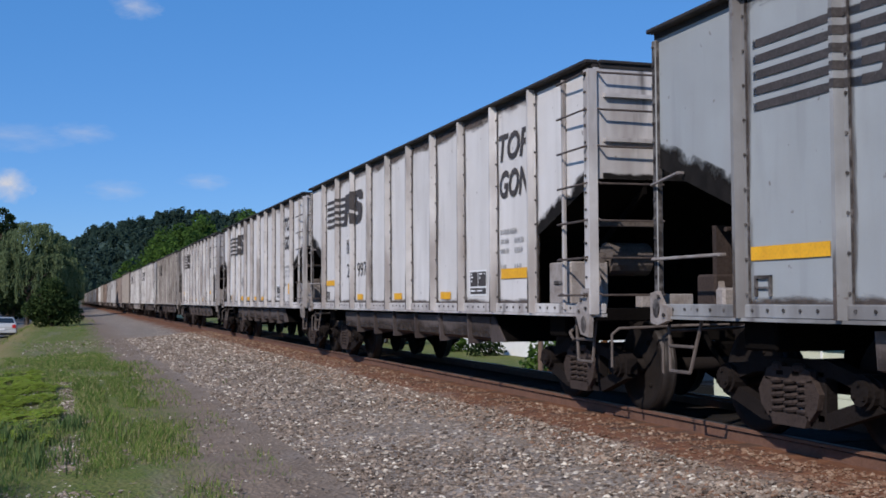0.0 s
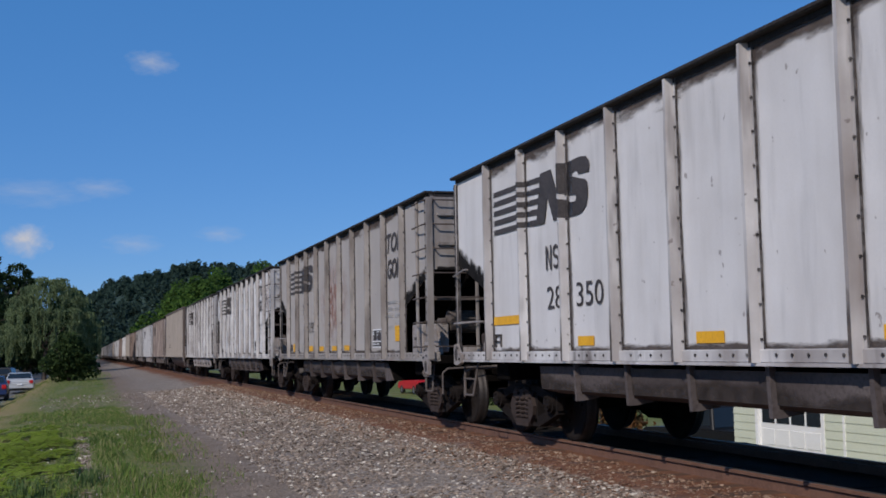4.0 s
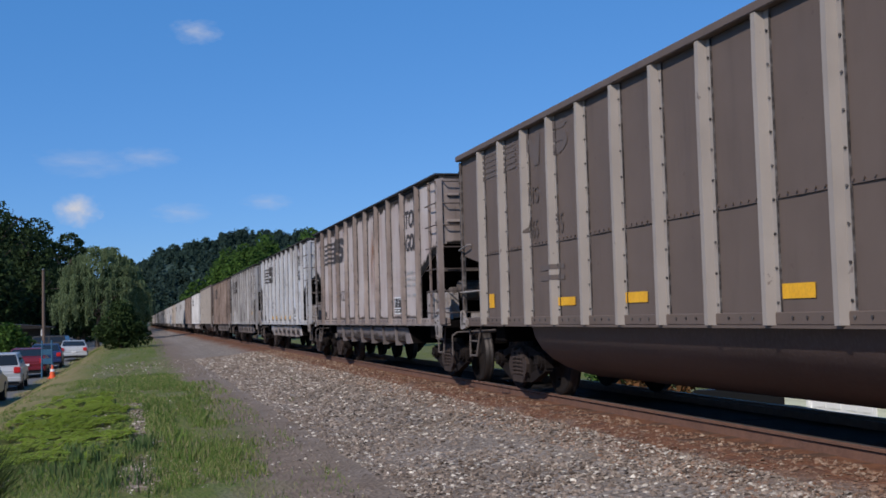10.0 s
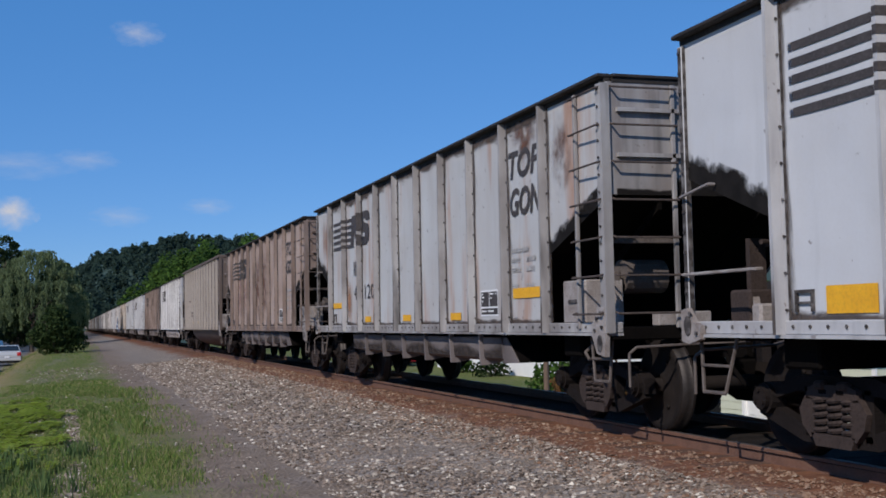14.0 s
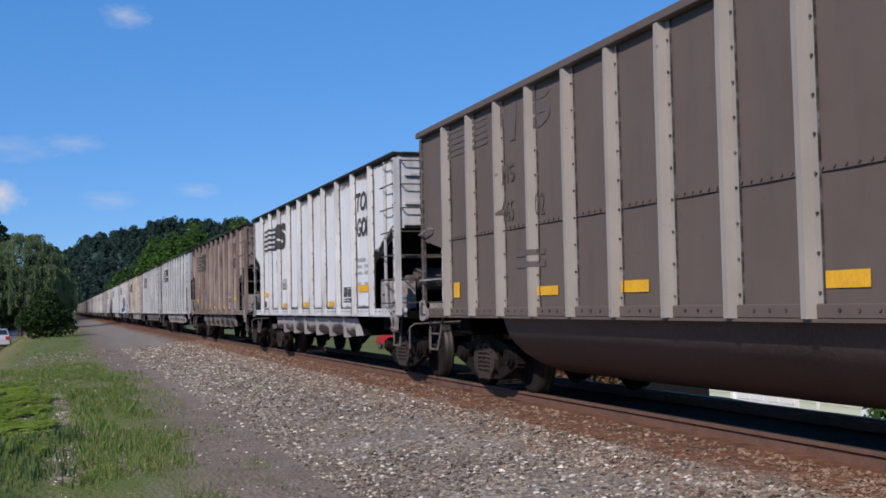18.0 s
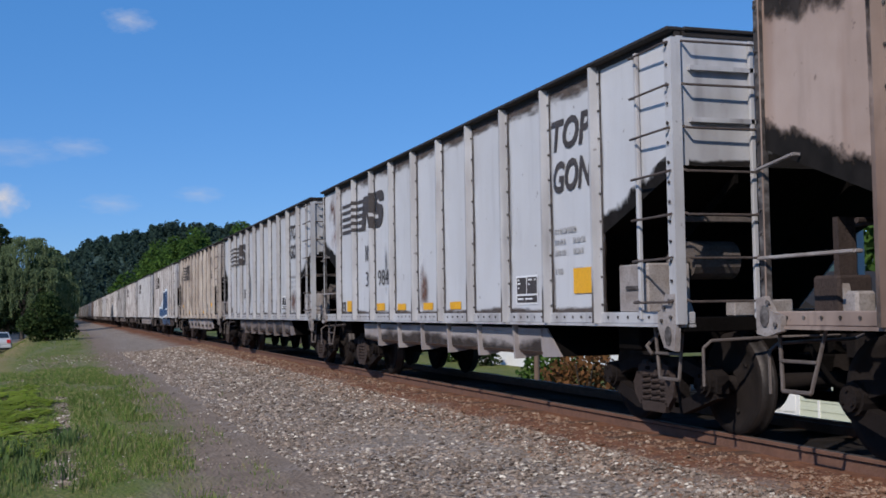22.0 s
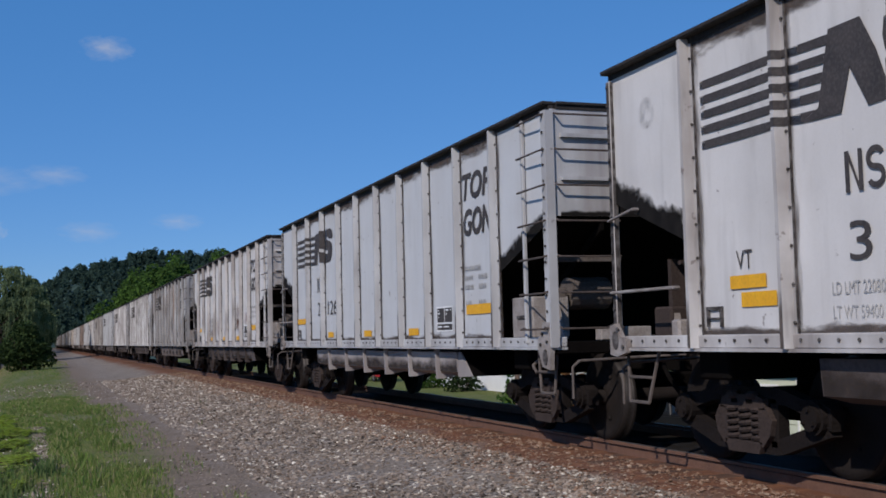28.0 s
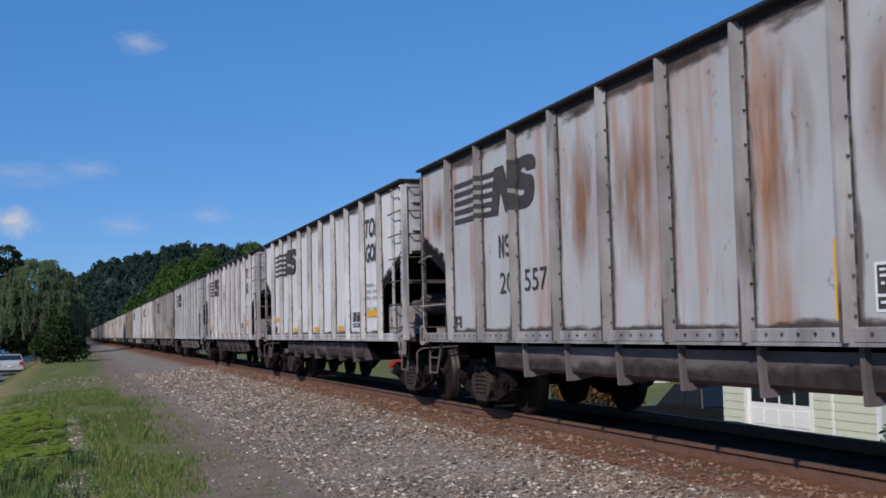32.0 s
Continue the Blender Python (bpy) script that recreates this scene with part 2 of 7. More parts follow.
def rod(bm, p, q, r, sides=6, r2=None):
    p, q = Vector(p), Vector(q)
    d = q - p
    m = Matrix.Translation((p + q) / 2) @ d.to_track_quat("Z", "Y").to_matrix().to_4x4()
    bmesh.ops.create_cone(bm, cap_ends=True, segments=sides, radius1=r, radius2=r if r2 is None else r2, depth=d.length, matrix=m)
    return bm


def bent(bm, pts, r, sides=6):
    for p, q in zip(pts, pts[1:]):
        rod(bm, p, q, r, sides)
    return bm


def prism(bm, outline, axis, lo, hi, mat=0):
    """Extrude a closed outline of (u, v) along an axis: 'x' takes (y, z), 'y' takes (x, z), 'z' takes (x, y)."""
    def at(u, v, w):
        return {"x": (w, u, v), "y": (u, w, v), "z": (u, v, w)}[axis]
    a = [bm.verts.new(at(u, v, lo)) for u, v in outline]
    b = [bm.verts.new(at(u, v, hi)) for u, v in outline]
    fs = [bm.faces.new(a[::-1]), bm.faces.new(b)]
    k = len(a)
    for i in range(k):
        fs.append(bm.faces.new((a[i], a[(i + 1) % k], b[(i + 1) % k], b[i])))
    for f in fs:
        f.material_index = mat
    bmesh.ops.recalc_face_normals(bm, faces=fs)
    return bm


def fresh():
    return bmesh.new()


def flat(bm, outline, h=0.0):
    """A flat polygon in (a, h) space, kept as (a, h, 0)."""
    f = bm.faces.new([bm.verts.new((u, v, h)) for u, v in outline])
    bmesh.ops.triangulate(bm, faces=[f])
    return bm


def words(bm, text, size, a, h, squeeze=1.0, slant=0.0, bold=0.0, width=0.0):
    """Lettering in (a, h) space: its left foot at (a, h), with capitals of that height."""
    cu = bpy.data.curves.new("lettering", "FONT")
    cu.body, cu.size, cu.shear, cu.offset = text, 1.0, slant, bold
    cu.resolution_u = 3
    ob = new("lettering", cu)
    dg = bpy.context.evaluated_depsgraph_get()
    me = bpy.data.meshes.new_from_object(ob.evaluated_get(dg))
    bpy.data.objects.remove(ob)
    k = size / 0.69
    if width:
        xs = [v.co.x for v in me.vertices]
        squeeze = width / (k * (max(xs) - min(xs)))
        a -= k * squeeze * min(xs)
    me.transform(Matrix.Translation((a, h, 0)) @ Matrix.Diagonal((k * squeeze, k, 1, 1)))
    bm.from_mesh(me)
    bpy.data.meshes.remove(me)
    bpy.data.curves.remove(cu)
    return bm

# ---- freight cars ----
# In a car's own space y runs towards the far end, and x towards the far side. a is the distance from the far end, h the height.
HALF = 1.58           # outer face of the stakes
SHEET = 1.49          # outer face of the side sheets
TOP, FLOOR = 3.56, 1.03
STAKES = [1.36 + 1.216 * k for k in range(10)]
GONS_STAKES = [1.15 + 0.98 * k for k in range(13)]


def spread(bm, stakes, half, sheet, length, proud=0.004):
    """Lay flat lettering on the near side of a car: on the sheets between the stakes, and on the faces and near flanks of the stakes."""
    bmesh.ops.triangulate(bm, faces=bm.faces[:])
    out = fresh()
    cuts = []
    lo, w = -0.2, 1.0 if stakes is STAKES else 1.6
    for s in stakes:
        cuts.append((lo, s - 0.035 * w, lambda a: sheet))
        cuts.append((s - 0.020 * w, s + 0.020 * w, lambda a: half))
        cuts.append((s + 0.020 * w, s + 0.036 * w, lambda a, s=s: sheet + 0.012 + (half - sheet - 0.012) * (s + 0.036 * w - a) / (0.016 * w)))
        cuts.append((s + 0.036 * w, s + 0.080 * w, lambda a: sheet + 0.012))
        lo = s + 0.082 * w
    cuts.append((lo, length + 0.2, lambda a: sheet))
    for a0, a1, depth in cuts:
        c = bm.copy()
        for at, sign in ((a0, -1), (a1, 1)):
            geom = c.verts[:] + c.edges[:] + c.faces[:]
            if geom:
                bmesh.ops.bisect_plane(c, geom=geom, plane_co=(at, 0, 0), plane_no=(sign, 0, 0), clear_outer=True)
        if c.faces:
            table = {v: out.verts.new((-(depth(v.co.x) + proud), length / 2 - v.co.x - proud, v.co.y)) for v in c.verts}
            for f in c.faces:
                try:
                    out.faces.new([table[v] for v in f.verts])
                except ValueError:
                    continue
        c.free()
    bm.free()
    bmesh.ops.recalc_face_normals(out, faces=out.faces)
    for f in out.faces:
        if f.normal.x > 0:
            f.normal_flip()
    return out


def zigzag(bm, a, h, w, t, stroke, lean=0.0):
    """A zigzag of three strokes, w wide and t tall."""
    def put(pts):
        flat(bm, [(u + lean * (v - h), v) for u, v in pts])
    put([(a, h), (a + stroke, h), (a + stroke, h + t), (a, h + t)])
    put([(a + stroke, h + t), (a + stroke, h + t - stroke * 1.5), (a + w - stroke, h), (a + w - stroke, h + stroke * 1.5)])
    put([(a + w - stroke, h), (a + w, h), (a + w, h + t), (a + w - stroke, h + t)])


def curved_band(bm, a, h, w, t, stroke, lean=0.0):
    """A band that bends left and then right, w wide and t tall."""
    rx, rz, half = (w - stroke) / 2, (t - stroke) / 4, stroke / 2
    cx, sides = a + w / 2, []

    def rim(g, cz, grow):
        return cx + (rx + grow) * math.cos(g), cz + (rz + grow) * math.sin(g)
    for k in range(15):
        g = radians(25 + k * 245 / 14)
        sides.append([rim(g, h + half + 3 * rz, half), rim(g, h + half + 3 * rz, -half)])
    for k in range(1, 15):
        g = radians(90 - k * 245 / 14)
        sides.append([rim(g, h + half + rz, -half), rim(g, h + half + rz, half)])
    vs = [[bm.verts.new((u + lean * (v - h), v, 0)) for u, v in pair] for pair in sides]
    for p, q in zip(vs, vs[1:]):
        bm.faces.new((p[0], p[1], q[1], q[0]))


def emblem_shape():
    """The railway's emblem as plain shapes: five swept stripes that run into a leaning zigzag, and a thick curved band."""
    bm = fresh()
    edge = lambda h: 2.975 + 0.267 * (h - 2.64)
    for k in range(5):
        h, d = 2.585 + k * 0.121, 0.064
        low, high = (edge(h - 0.02), edge(h - 0.02 + d)) if k else (2.79, 2.945)
        for p, q in (((1.525, h), (2.37, h - 0.004)), ((2.37, h - 0.004), (2.68, h - 0.012))):
            flat(bm, [p, q, (q[0], q[1] + d), (p[0], p[1] + d)])
        flat(bm, [(2.68, h - 0.012), (low, h - 0.020), (high, h - 0.020 + d), (2.68, h - 0.012 + d)])
    flat(bm, [(2.79, 2.564), (3.20, 2.558), (3.305, 2.845), (3.11, 3.145), (2.975, 2.64)])
    flat(bm, [(3.11, 3.145), (3.426, 3.148), (3.563, 2.900), (3.638, 2.700), (3.630, 2.562), (3.466, 2.558), (3.305, 2.845)])
    upper = [(3.643, 2.875), (3.625, 2.97), (3.645, 3.08), (3.74, 3.148), (3.98, 3.160), (4.23, 3.160), (4.36, 3.142), (4.445, 3.085), (4.445, 3.01), (4.426, 2.970)]
    inner = [(3.72, 2.846), (3.86, 2.800), (3.903, 2.845), (3.953, 2.920), (3.99, 2.985), (4.025, 3.02), (4.09, 3.028), (4.135, 3.015), (4.15, 2.995), (4.163, 2.978)]
    lower = [(3.640, 2.820), (3.640, 2.70), (3.650, 2.600), (3.76, 2.560), (3.90, 2.546), (4.08, 2.548), (4.21, 2.562), (4.335, 2.625), (4.385, 2.72), (4.392, 2.81), (4.375, 2.875), (4.322, 2.908), (4.18, 2.935), (3.99, 2.985)]
    core = [(3.72, 2.790), (3.80, 2.760), (3.86, 2.738), (3.90, 2.722), (3.94, 2.714), (3.99, 2.706), (4.04, 2.702), (4.073, 2.704), (4.095, 2.735), (4.090, 2.765), (4.05, 2.773), (3.99, 2.777), (3.92, 2.780), (3.86, 2.800)]
    for p, q in ((upper, inner), (lower, core)):
        for i in range(len(p) - 1):
            flat(bm, [p[i], p[i + 1], q[i + 1], q[i]])
    return bm


def lathe_x(bm, profile, steps=28, mats=()):
    """Turn a profile of (x, r) about the x axis."""
    rings = []
    for k in range(steps):
        w = 2 * math.pi * k / steps
        rings.append([bm.verts.new((x, r * math.cos(w), r * math.sin(w))) for x, r in profile])
    for k in range(steps):
        p, q = rings[k], rings[(k + 1) % steps]
        for i in range(len(profile) - 1):
            f = bm.faces.new((p[i], p[i + 1], q[i + 1], q[i]))
            if i < len(mats):
                f.material_index = mats[i]
    return bm


def wheelset(parent, y):
    bm = fresh()
    R = 0.457
    for side in (-1, 1):
        prof = [(0.80, 0.09), (0.80, 0.12), (0.775, 0.16), (0.76, 0.34), (0.79, 0.385), (0.79, R), (0.72, R + 0.004), (0.675, R + 0.02), (0.66, R + 0.035), (0.645, R + 0.02), (0.645, 0.385), (0.70, 0.33), (0.71, 0.16), (0.65, 0.12), (0.65, 0.09)]
        lathe_x(bm, [(side * x, r) for x, r in prof], 28, (0, 0, 0, 0, 0, 1, 1, 0, 0, 0, 0, 0, 0, 0))
        for k in range(3):
            w = radians(30 + 120 * k)
            rod(bm, (side * 0.765, 0.25 * math.cos(w), 0.25 * math.sin(w)), (side * 0.785, 0.25 * math.cos(w), 0.25 * math.sin(w)), 0.022, 6)
    rod(bm, (-1.0, 0, 0), (1.0, 0, 0), 0.075, 12)
    bmesh.ops.recalc_face_normals(bm, faces=bm.faces)
    ob = link(bm, "wheelset", [WHEEL_STEEL, TREAD], parent, "steel wheels with worn bright treads on an axle", True)
    ob.matrix_basis = pose(0, y, 0.457)
    return ob


def sideframe(parent, side):
    """A cast side frame: arched top chord, bottom chord, openings at the springs, and journal boxes."""
    x0, x1 = sorted((side * 0.93, side * 1.05))
    bm = fresh()
    # arched top chord, spring columns, bottom chord and the two diagonals, with open triangles between
    prism(bm, [(-1.05, 0.38), (-1.05, 0.54), (-0.92, 0.60), (-0.74, 0.60), (-0.44, 0.675), (0.44, 0.675), (0.74, 0.60), (0.92, 0.60), (1.05, 0.54), (1.05, 0.38), (0.80, 0.47), (0.50, 0.545), (0.28, 0.56), (-0.28, 0.56), (-0.50, 0.545), (-0.80, 0.47)], "x", x0, x1)
    for e in (-1, 1):
        box(bm, x0, x1, e * 0.30, e * 0.40, 0.20, 0.60, 0.012)
        prism(bm, [(e * 1.03, 0.34), (e * 0.96, 0.45), (e * 0.36, 0.27), (e * 0.44, 0.16)], "x", x0 + 0.01, x1 - 0.01)
    prism(bm, [(-0.44, 0.16), (0.44, 0.16), (0.38, 0.26), (-0.38, 0.26)], "x", x0, x1)
    for y in (-0.889, 0.889):
        rod(bm, (side * 0.95, y, 0.47), (side * 1.09, y, 0.47), 0.125, 14)
        rod(bm, (side * 1.09, y, 0.47), (side * 1.13, y, 0.47), 0.095, 14)
        for k in range(3):
            w = radians(90 + 120 * k)
            rod(bm, (side * 1.11, y + 0.065 * math.cos(w), 0.47 + 0.065 * math.sin(w)), (side * 1.15, y + 0.065 * math.cos(w), 0.47 + 0.065 * math.sin(w)), 0.016, 6)
    arms = link(bm, "side_frame", FRAME_STEEL, parent, "cast side frame in the shaded steel tone")
    bm = fresh()
    xo = side * 1.05
    # raised shield-shaped frame round the springs, narrower towards its foot
    a, b = sorted((xo, xo + side * 0.05))
    prism(bm, [(-0.24, 0.125), (0.24, 0.125), (0.30, 0.235), (-0.30, 0.235)], "x", a, b)
    prism(bm, [(-0.36, 0.535), (0.36, 0.535), (0.33, 0.635), (0.22, 0.665), (-0.22, 0.665), (-0.33, 0.635)], "x", a, b)
    for e in (-1, 1):
        prism(bm, [(e * 0.25, 0.235), (e * 0.31, 0.19), (e * 0.42, 0.30), (e * 0.46, 0.44), (e * 0.37, 0.56), (e * 0.25, 0.535)], "x", a, b)
        # black slots drawn for the shade inside two holes
        box(bm, a - 0.002, b + 0.002, e * 0.12 - 0.05, e * 0.12 + 0.05, 0.585, 0.625, 0.0, 1)
    for y in (-0.16, 0.16):
        a, b = sorted((xo, xo + side * 0.07))
        box(bm, a, b, y - 0.07, y + 0.07, 0.62, 0.70, 0.02)
    for v in bm.verts:
        v.co.y, v.co.z = 0.86 * v.co.y, 0.15 + 0.86 * (v.co.z - 0.125)
    link(bm, "spring_guard", [TRUCK_STEEL, BLACK_STEEL], arms, "brown shield-shaped spring guard in the lit steel tone")
    return arms


def spring_coils(parent, side, y):
    """A coil spring: one round bar wound up, as a single swept tube."""
    bm = fresh()
    rings = []
    for k in range(61):
        w = k / 60 * 5 * 2 * math.pi
        c = Vector((side * 1.068 + 0.03 * math.cos(w), y + 0.075 * math.sin(w), 0.245 + 0.28 * k / 60))
        out = Vector((0.03 * math.cos(w), 0.085 * math.sin(w), 0)).normalized()
        rings.append([bm.verts.new(c + 0.020 * (out * math.cos(g) + Vector((0, 0, 1)) * math.sin(g))) for g in (0, 1.257, 2.513, 3.770, 5.027)])
    for p, q in zip(rings, rings[1:]):
        for i in range(5):
            bm.faces.new((p[i], p[(i + 1) % 5], q[(i + 1) % 5], q[i]))
    bm.faces.new(rings[0])
    bm.faces.new(rings[-1])
    bmesh.ops.recalc_face_normals(bm, faces=bm.faces)
    return link(bm, "spring", TRUCK_STEEL, parent)


def truck(car, y):
    bm = fresh()
    box(bm, -0.94, 0.94, -0.17, 0.17, 0.42, 0.66, 0.03)
    box(bm, -0.35, 0.35, -0.30, 0.30, 0.60, 0.72, 0.02)
    for s in (-1, 1):
        box(bm, s * 0.55 - 0.06, s * 0.55 + 0.06, -0.75, 0.75, 0.38, 0.47, 0.02)
        for e in (-1, 1):
            box(bm, s * 0.72 - 0.06, s * 0.72 + 0.06, e * 0.40 - 0.03, e * 0.40 + 0.03, 0.28, 0.60, 0.015)
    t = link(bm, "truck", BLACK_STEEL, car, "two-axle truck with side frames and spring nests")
    t.matrix_basis = pose(0, y, 0)
    sideframe(t, -1)
    sideframe(t, 1)
    for s in (-1,):
        for yy in (-0.17, 0.0, 0.17):
            spring_coils(t, s, yy)
    return t, wheelset(t, 0.889), wheelset(t, -0.889)


def rivets(bm, pts, r=0.016, x=-1.58, out=0.012):
    for y, z in pts:
        m = Matrix.Translation((x - out / 2, y, z)) @ Euler((0, radians(90), 0)).to_matrix().to_4x4()
        bmesh.ops.create_cone(bm, cap_ends=True, segments=6, radius1=r, radius2=r * 0.7, depth=out, matrix=m)


def stake_mesh(z0, z1, depth, w, bolts):
    """A deep pressed side stake at y = 0 that stands out from the sheet, with bolt heads on the flange that faces the near end."""
    bm = fresh()
    prof = [(y * w, x) for y, x in ((-0.080, 0.0), (-0.080, -0.010), (-0.036, -0.012), (-0.020, -depth), (0.020, -depth), (0.030, -0.012), (0.055, -0.010), (0.055, 0.0))]
    rows = []
    for z, k in ((z0, 1.0), (z0 + 0.05, 1.0), (z1 - 0.50, 1.0), (z1, 0.92)):
        rows.append([bm.verts.new((x * k if x < -0.05 else x, y, z)) for y, x in prof])
    k = len(prof)
    for a, b in zip(rows, rows[1:]):
        for i in range(k):
            j = (i + 1) % k
            bm.faces.new((a[i], a[j], b[j], b[i]))
    bm.faces.new(rows[0])
    bm.faces.new(rows[-1])
    bmesh.ops.recalc_face_normals(bm, faces=bm.faces)
    pts = [(-0.060 * w, z0 + 0.18 + (z1 - z0 - 0.35) * i / (bolts - 1)) for i in range(bolts)]
    # dark strips on both edges: seam grime plus edge shade in one colour
    for y0, y1 in ((-0.080 * w - 0.009, -0.080 * w + 0.003), (0.055 * w - 0.003, 0.055 * w + 0.009)):
        box(bm, -0.0145, 0.002, y0, y1, z0 + 0.06, z1)
    rivets(bm, pts, 0.0145, -0.010, 0.014)
    bm.faces.ensure_lookup_table()
    body = 3 * len(prof) + 2
    for f in bm.faces[body:]:
        f.material_index = 1
    return bm


def panel_mesh(width, z0, z1, sag=0.0):
    """A side sheet, a little dished between its stakes."""
    bm = fresh()
    nx, nz = 4, 6
    grid = {}
    for i in range(nx + 1):
        for j in range(nz + 1):
            u, v = i / nx, j / nz
            d = 0.012 * math.sin(math.pi * u) * math.sin(math.pi * v)
            grid[i, j] = bm.verts.new((d, (u - 0.5) * width, z0 + (z1 - z0) * v))
    for i in range(nx):
        for j in range(nz):
            bm.faces.new((grid[i, j], grid[i, j + 1], grid[i + 1, j + 1], grid[i + 1, j]))
    r = bmesh.ops.extrude_face_region(bm, geom=bm.faces[:])
    for v in (e for e in r["geom"] if isinstance(e, bmesh.types.BMVert)):
        v.co.x += 0.015
    bmesh.ops.recalc_face_normals(bm, faces=bm.faces)
    return bm


def grab(bm, p, q, out, r=0.011):
    """A round bar from p to q with both ends bent back by the vector out."""
    p, q, o = Vector(p), Vector(q), Vector(out)
    bent(bm, [p, p + o, q + o, q], r, 6)
    return bm


def grime_strip(car, name, runs, material, L, depth=SHEET + 0.005, lean=0.0):
    """A thin film of dirt on the near side: each run goes from (a, h) to (a, h) and frays out upwards over its height."""
    bm = fresh()
    uv = bm.loops.layers.uv.new("UVMap")
    for (a0, h0), (a1, h1), t in runs:
        f = bm.faces.new([bm.verts.new((-depth - e, L / 2 - a, h)) for a, h, e in ((a0, h0, 0), (a1, h1, 0), (a1, h1 + t, lean), (a0, h0 + t, lean))])
        for lp, c in zip(f.loops, ((0, 0), (1, 0), (1, 1), (0, 1))):
            lp[uv].uv = c
        f.normal_update()
        if f.normal.x > 0:
            f.normal_flip()
    ob = link(bm, name, material, car)
    if len(runs) > 1:
        ob["kind"] = "stuff"
    return ob


STEP_IRON = surface("dusty brown step iron", (0.115, 0.094, 0.083), (0.065, 0.051, 0.045), (0.17, 0.145, 0.132), 6, 60, 0.8, 0, 0.2)


def build_car(kind):
    """kind 'hopper': a rebodied coal gondola with ten wide-set stakes; 'tub': a tall one with fourteen and a deep round tub."""
    hopper = kind == "hopper"
    L = BODY if hopper else 14.0
    stakes = STAKES if hopper else GONS_STAKES
    top = TOP if hopper else 3.65
    dep = HALF - SHEET
    car = new("gondola_car")
    y_of = lambda a: L / 2 - a
    # side sheets on the near side
    edges = [0.0] + stakes + [L]
    tmpl = None
    for a0, a1 in zip(edges, edges[1:]):
        endpiece = a0 == 0.0 or a1 == L
        if endpiece:
            # end panel, cut away on the slant below
            bm = fresh()
            far = a0 == 0.0
            zz = 1.85 if hopper else 1.88
            zt = 2.36 if hopper else 2.08
            inner, outer = (a1, a0) if far else (a0, a1)
            prism(bm, [(y_of(inner), zz), (y_of(inner), top - 0.08), (y_of(outer), top - 0.08), (y_of(outer), zt)], "x", -SHEET, -SHEET + 0.015)
            link(bm, "side_panel", IRON, car)
        else:
            w = a1 - a0
            if tmpl is None:
                bm = panel_mesh(w, FLOOR + 0.04, top - 0.08)
                if not hopper:
                    box(bm, -0.008, 0.004, -w / 2, w / 2, 2.015, 2.075)
                    rivets(bm, [(u * w, 2.045) for u in (-0.32, -0.19, -0.06, 0.07, 0.20, 0.33)], 0.015, -0.008, 0.014)
                tmpl = link(bm, "side_panel", IRON, car)
                tmpl.matrix_basis = pose(-SHEET, y_of((a0 + a1) / 2), 0)
            else:
                share(tmpl, "side_panel", car, pose(-SHEET, y_of((a0 + a1) / 2), 0))
    st = link(stake_mesh(FLOOR - 0.03, top - (0.042 if hopper else 0.087), dep, 1.0 if hopper else 1.6, 9), "side_stake", [IRON, SEAM], car)
    st.matrix_basis = pose(-SHEET, y_of(stakes[0]), 0)
    for a in stakes[1:]:
        share(st, "side_stake", car, pose(-SHEET, y_of(a), 0))
    # top chord: a thin overhanging lip; the dark web behind adds grime and painted shade
    lip = 0.040 if hopper else 0.085
    bm = fresh()
    for s in (-1, 1):
        box(bm, s * (HALF + 0.004), s * (SHEET - 0.06), -L / 2, L / 2, top - lip, top, 0.010)
        box(bm, s * (SHEET + 0.012), s * (SHEET - 0.05), -L / 2 + 0.01, L / 2 - 0.01, top - 0.085, top - lip)
    for s in (-1, 1):
        box(bm, -(SHEET - 0.06), SHEET - 0.06, s * L / 2 - s * 0.14, s * (L / 2 + 0.03), top - lip, top - 0.002, 0.010)
        box(bm, -(SHEET - 0.06), SHEET - 0.06, s * L / 2 - s * 0.10, s * (L / 2 + 0.008), top - 0.085, top - lip)
    link(bm, "top_chord", CHORD if hopper else IRON, car, "dark top chord round the open top")
    # side sill with rivets
    bm = fresh()
    for s in (-1, 1):
        box(bm, s * (SHEET + 0.022), s * (SHEET - 0.12), -L / 2, L / 2, FLOOR - 0.03, FLOOR + 0.075, 0.008)
        box(bm, s * (SHEET + 0.05), s * (SHEET - 0.12), -L / 2, L / 2, FLOOR - 0.055, FLOOR - 0.030)
    pts = []
    a = 0.1
    while a < L - 0.05:
        if min(abs(a - s) for s in stakes) > 0.12:
            pts.append((y_of(a), FLOOR + 0.03))
        a += 0.2
    n0 = len(bm.faces)
    rivets(bm, pts, 0.016, -SHEET - 0.022, 0.010)
    bm.faces.ensure_lookup_table()
    for f in bm.faces[n0:]:
        f.material_index = 1
    link(bm, "side_sill", [IRON, SEAM], car, "riveted side sill")
    # far side
    bm = fresh()
    prism(bm, [(-L / 2, 2.46), (-L / 2 + 1.36, 1.97), (-L / 2 + 2.5, 1.12), (L / 2 - 2.5, 1.12), (L / 2 - 1.36, 1.97), (L / 2, 2.46), (L / 2, top - 0.08), (-L / 2, top - 0.08)], "x", SHEET - 0.015, SHEET)
    for a in stakes:
        box(bm, SHEET, HALF, y_of(a) - 0.06, y_of(a) + 0.06, FLOOR, top - 0.10)
    link(bm, "far_side", IRON, car)
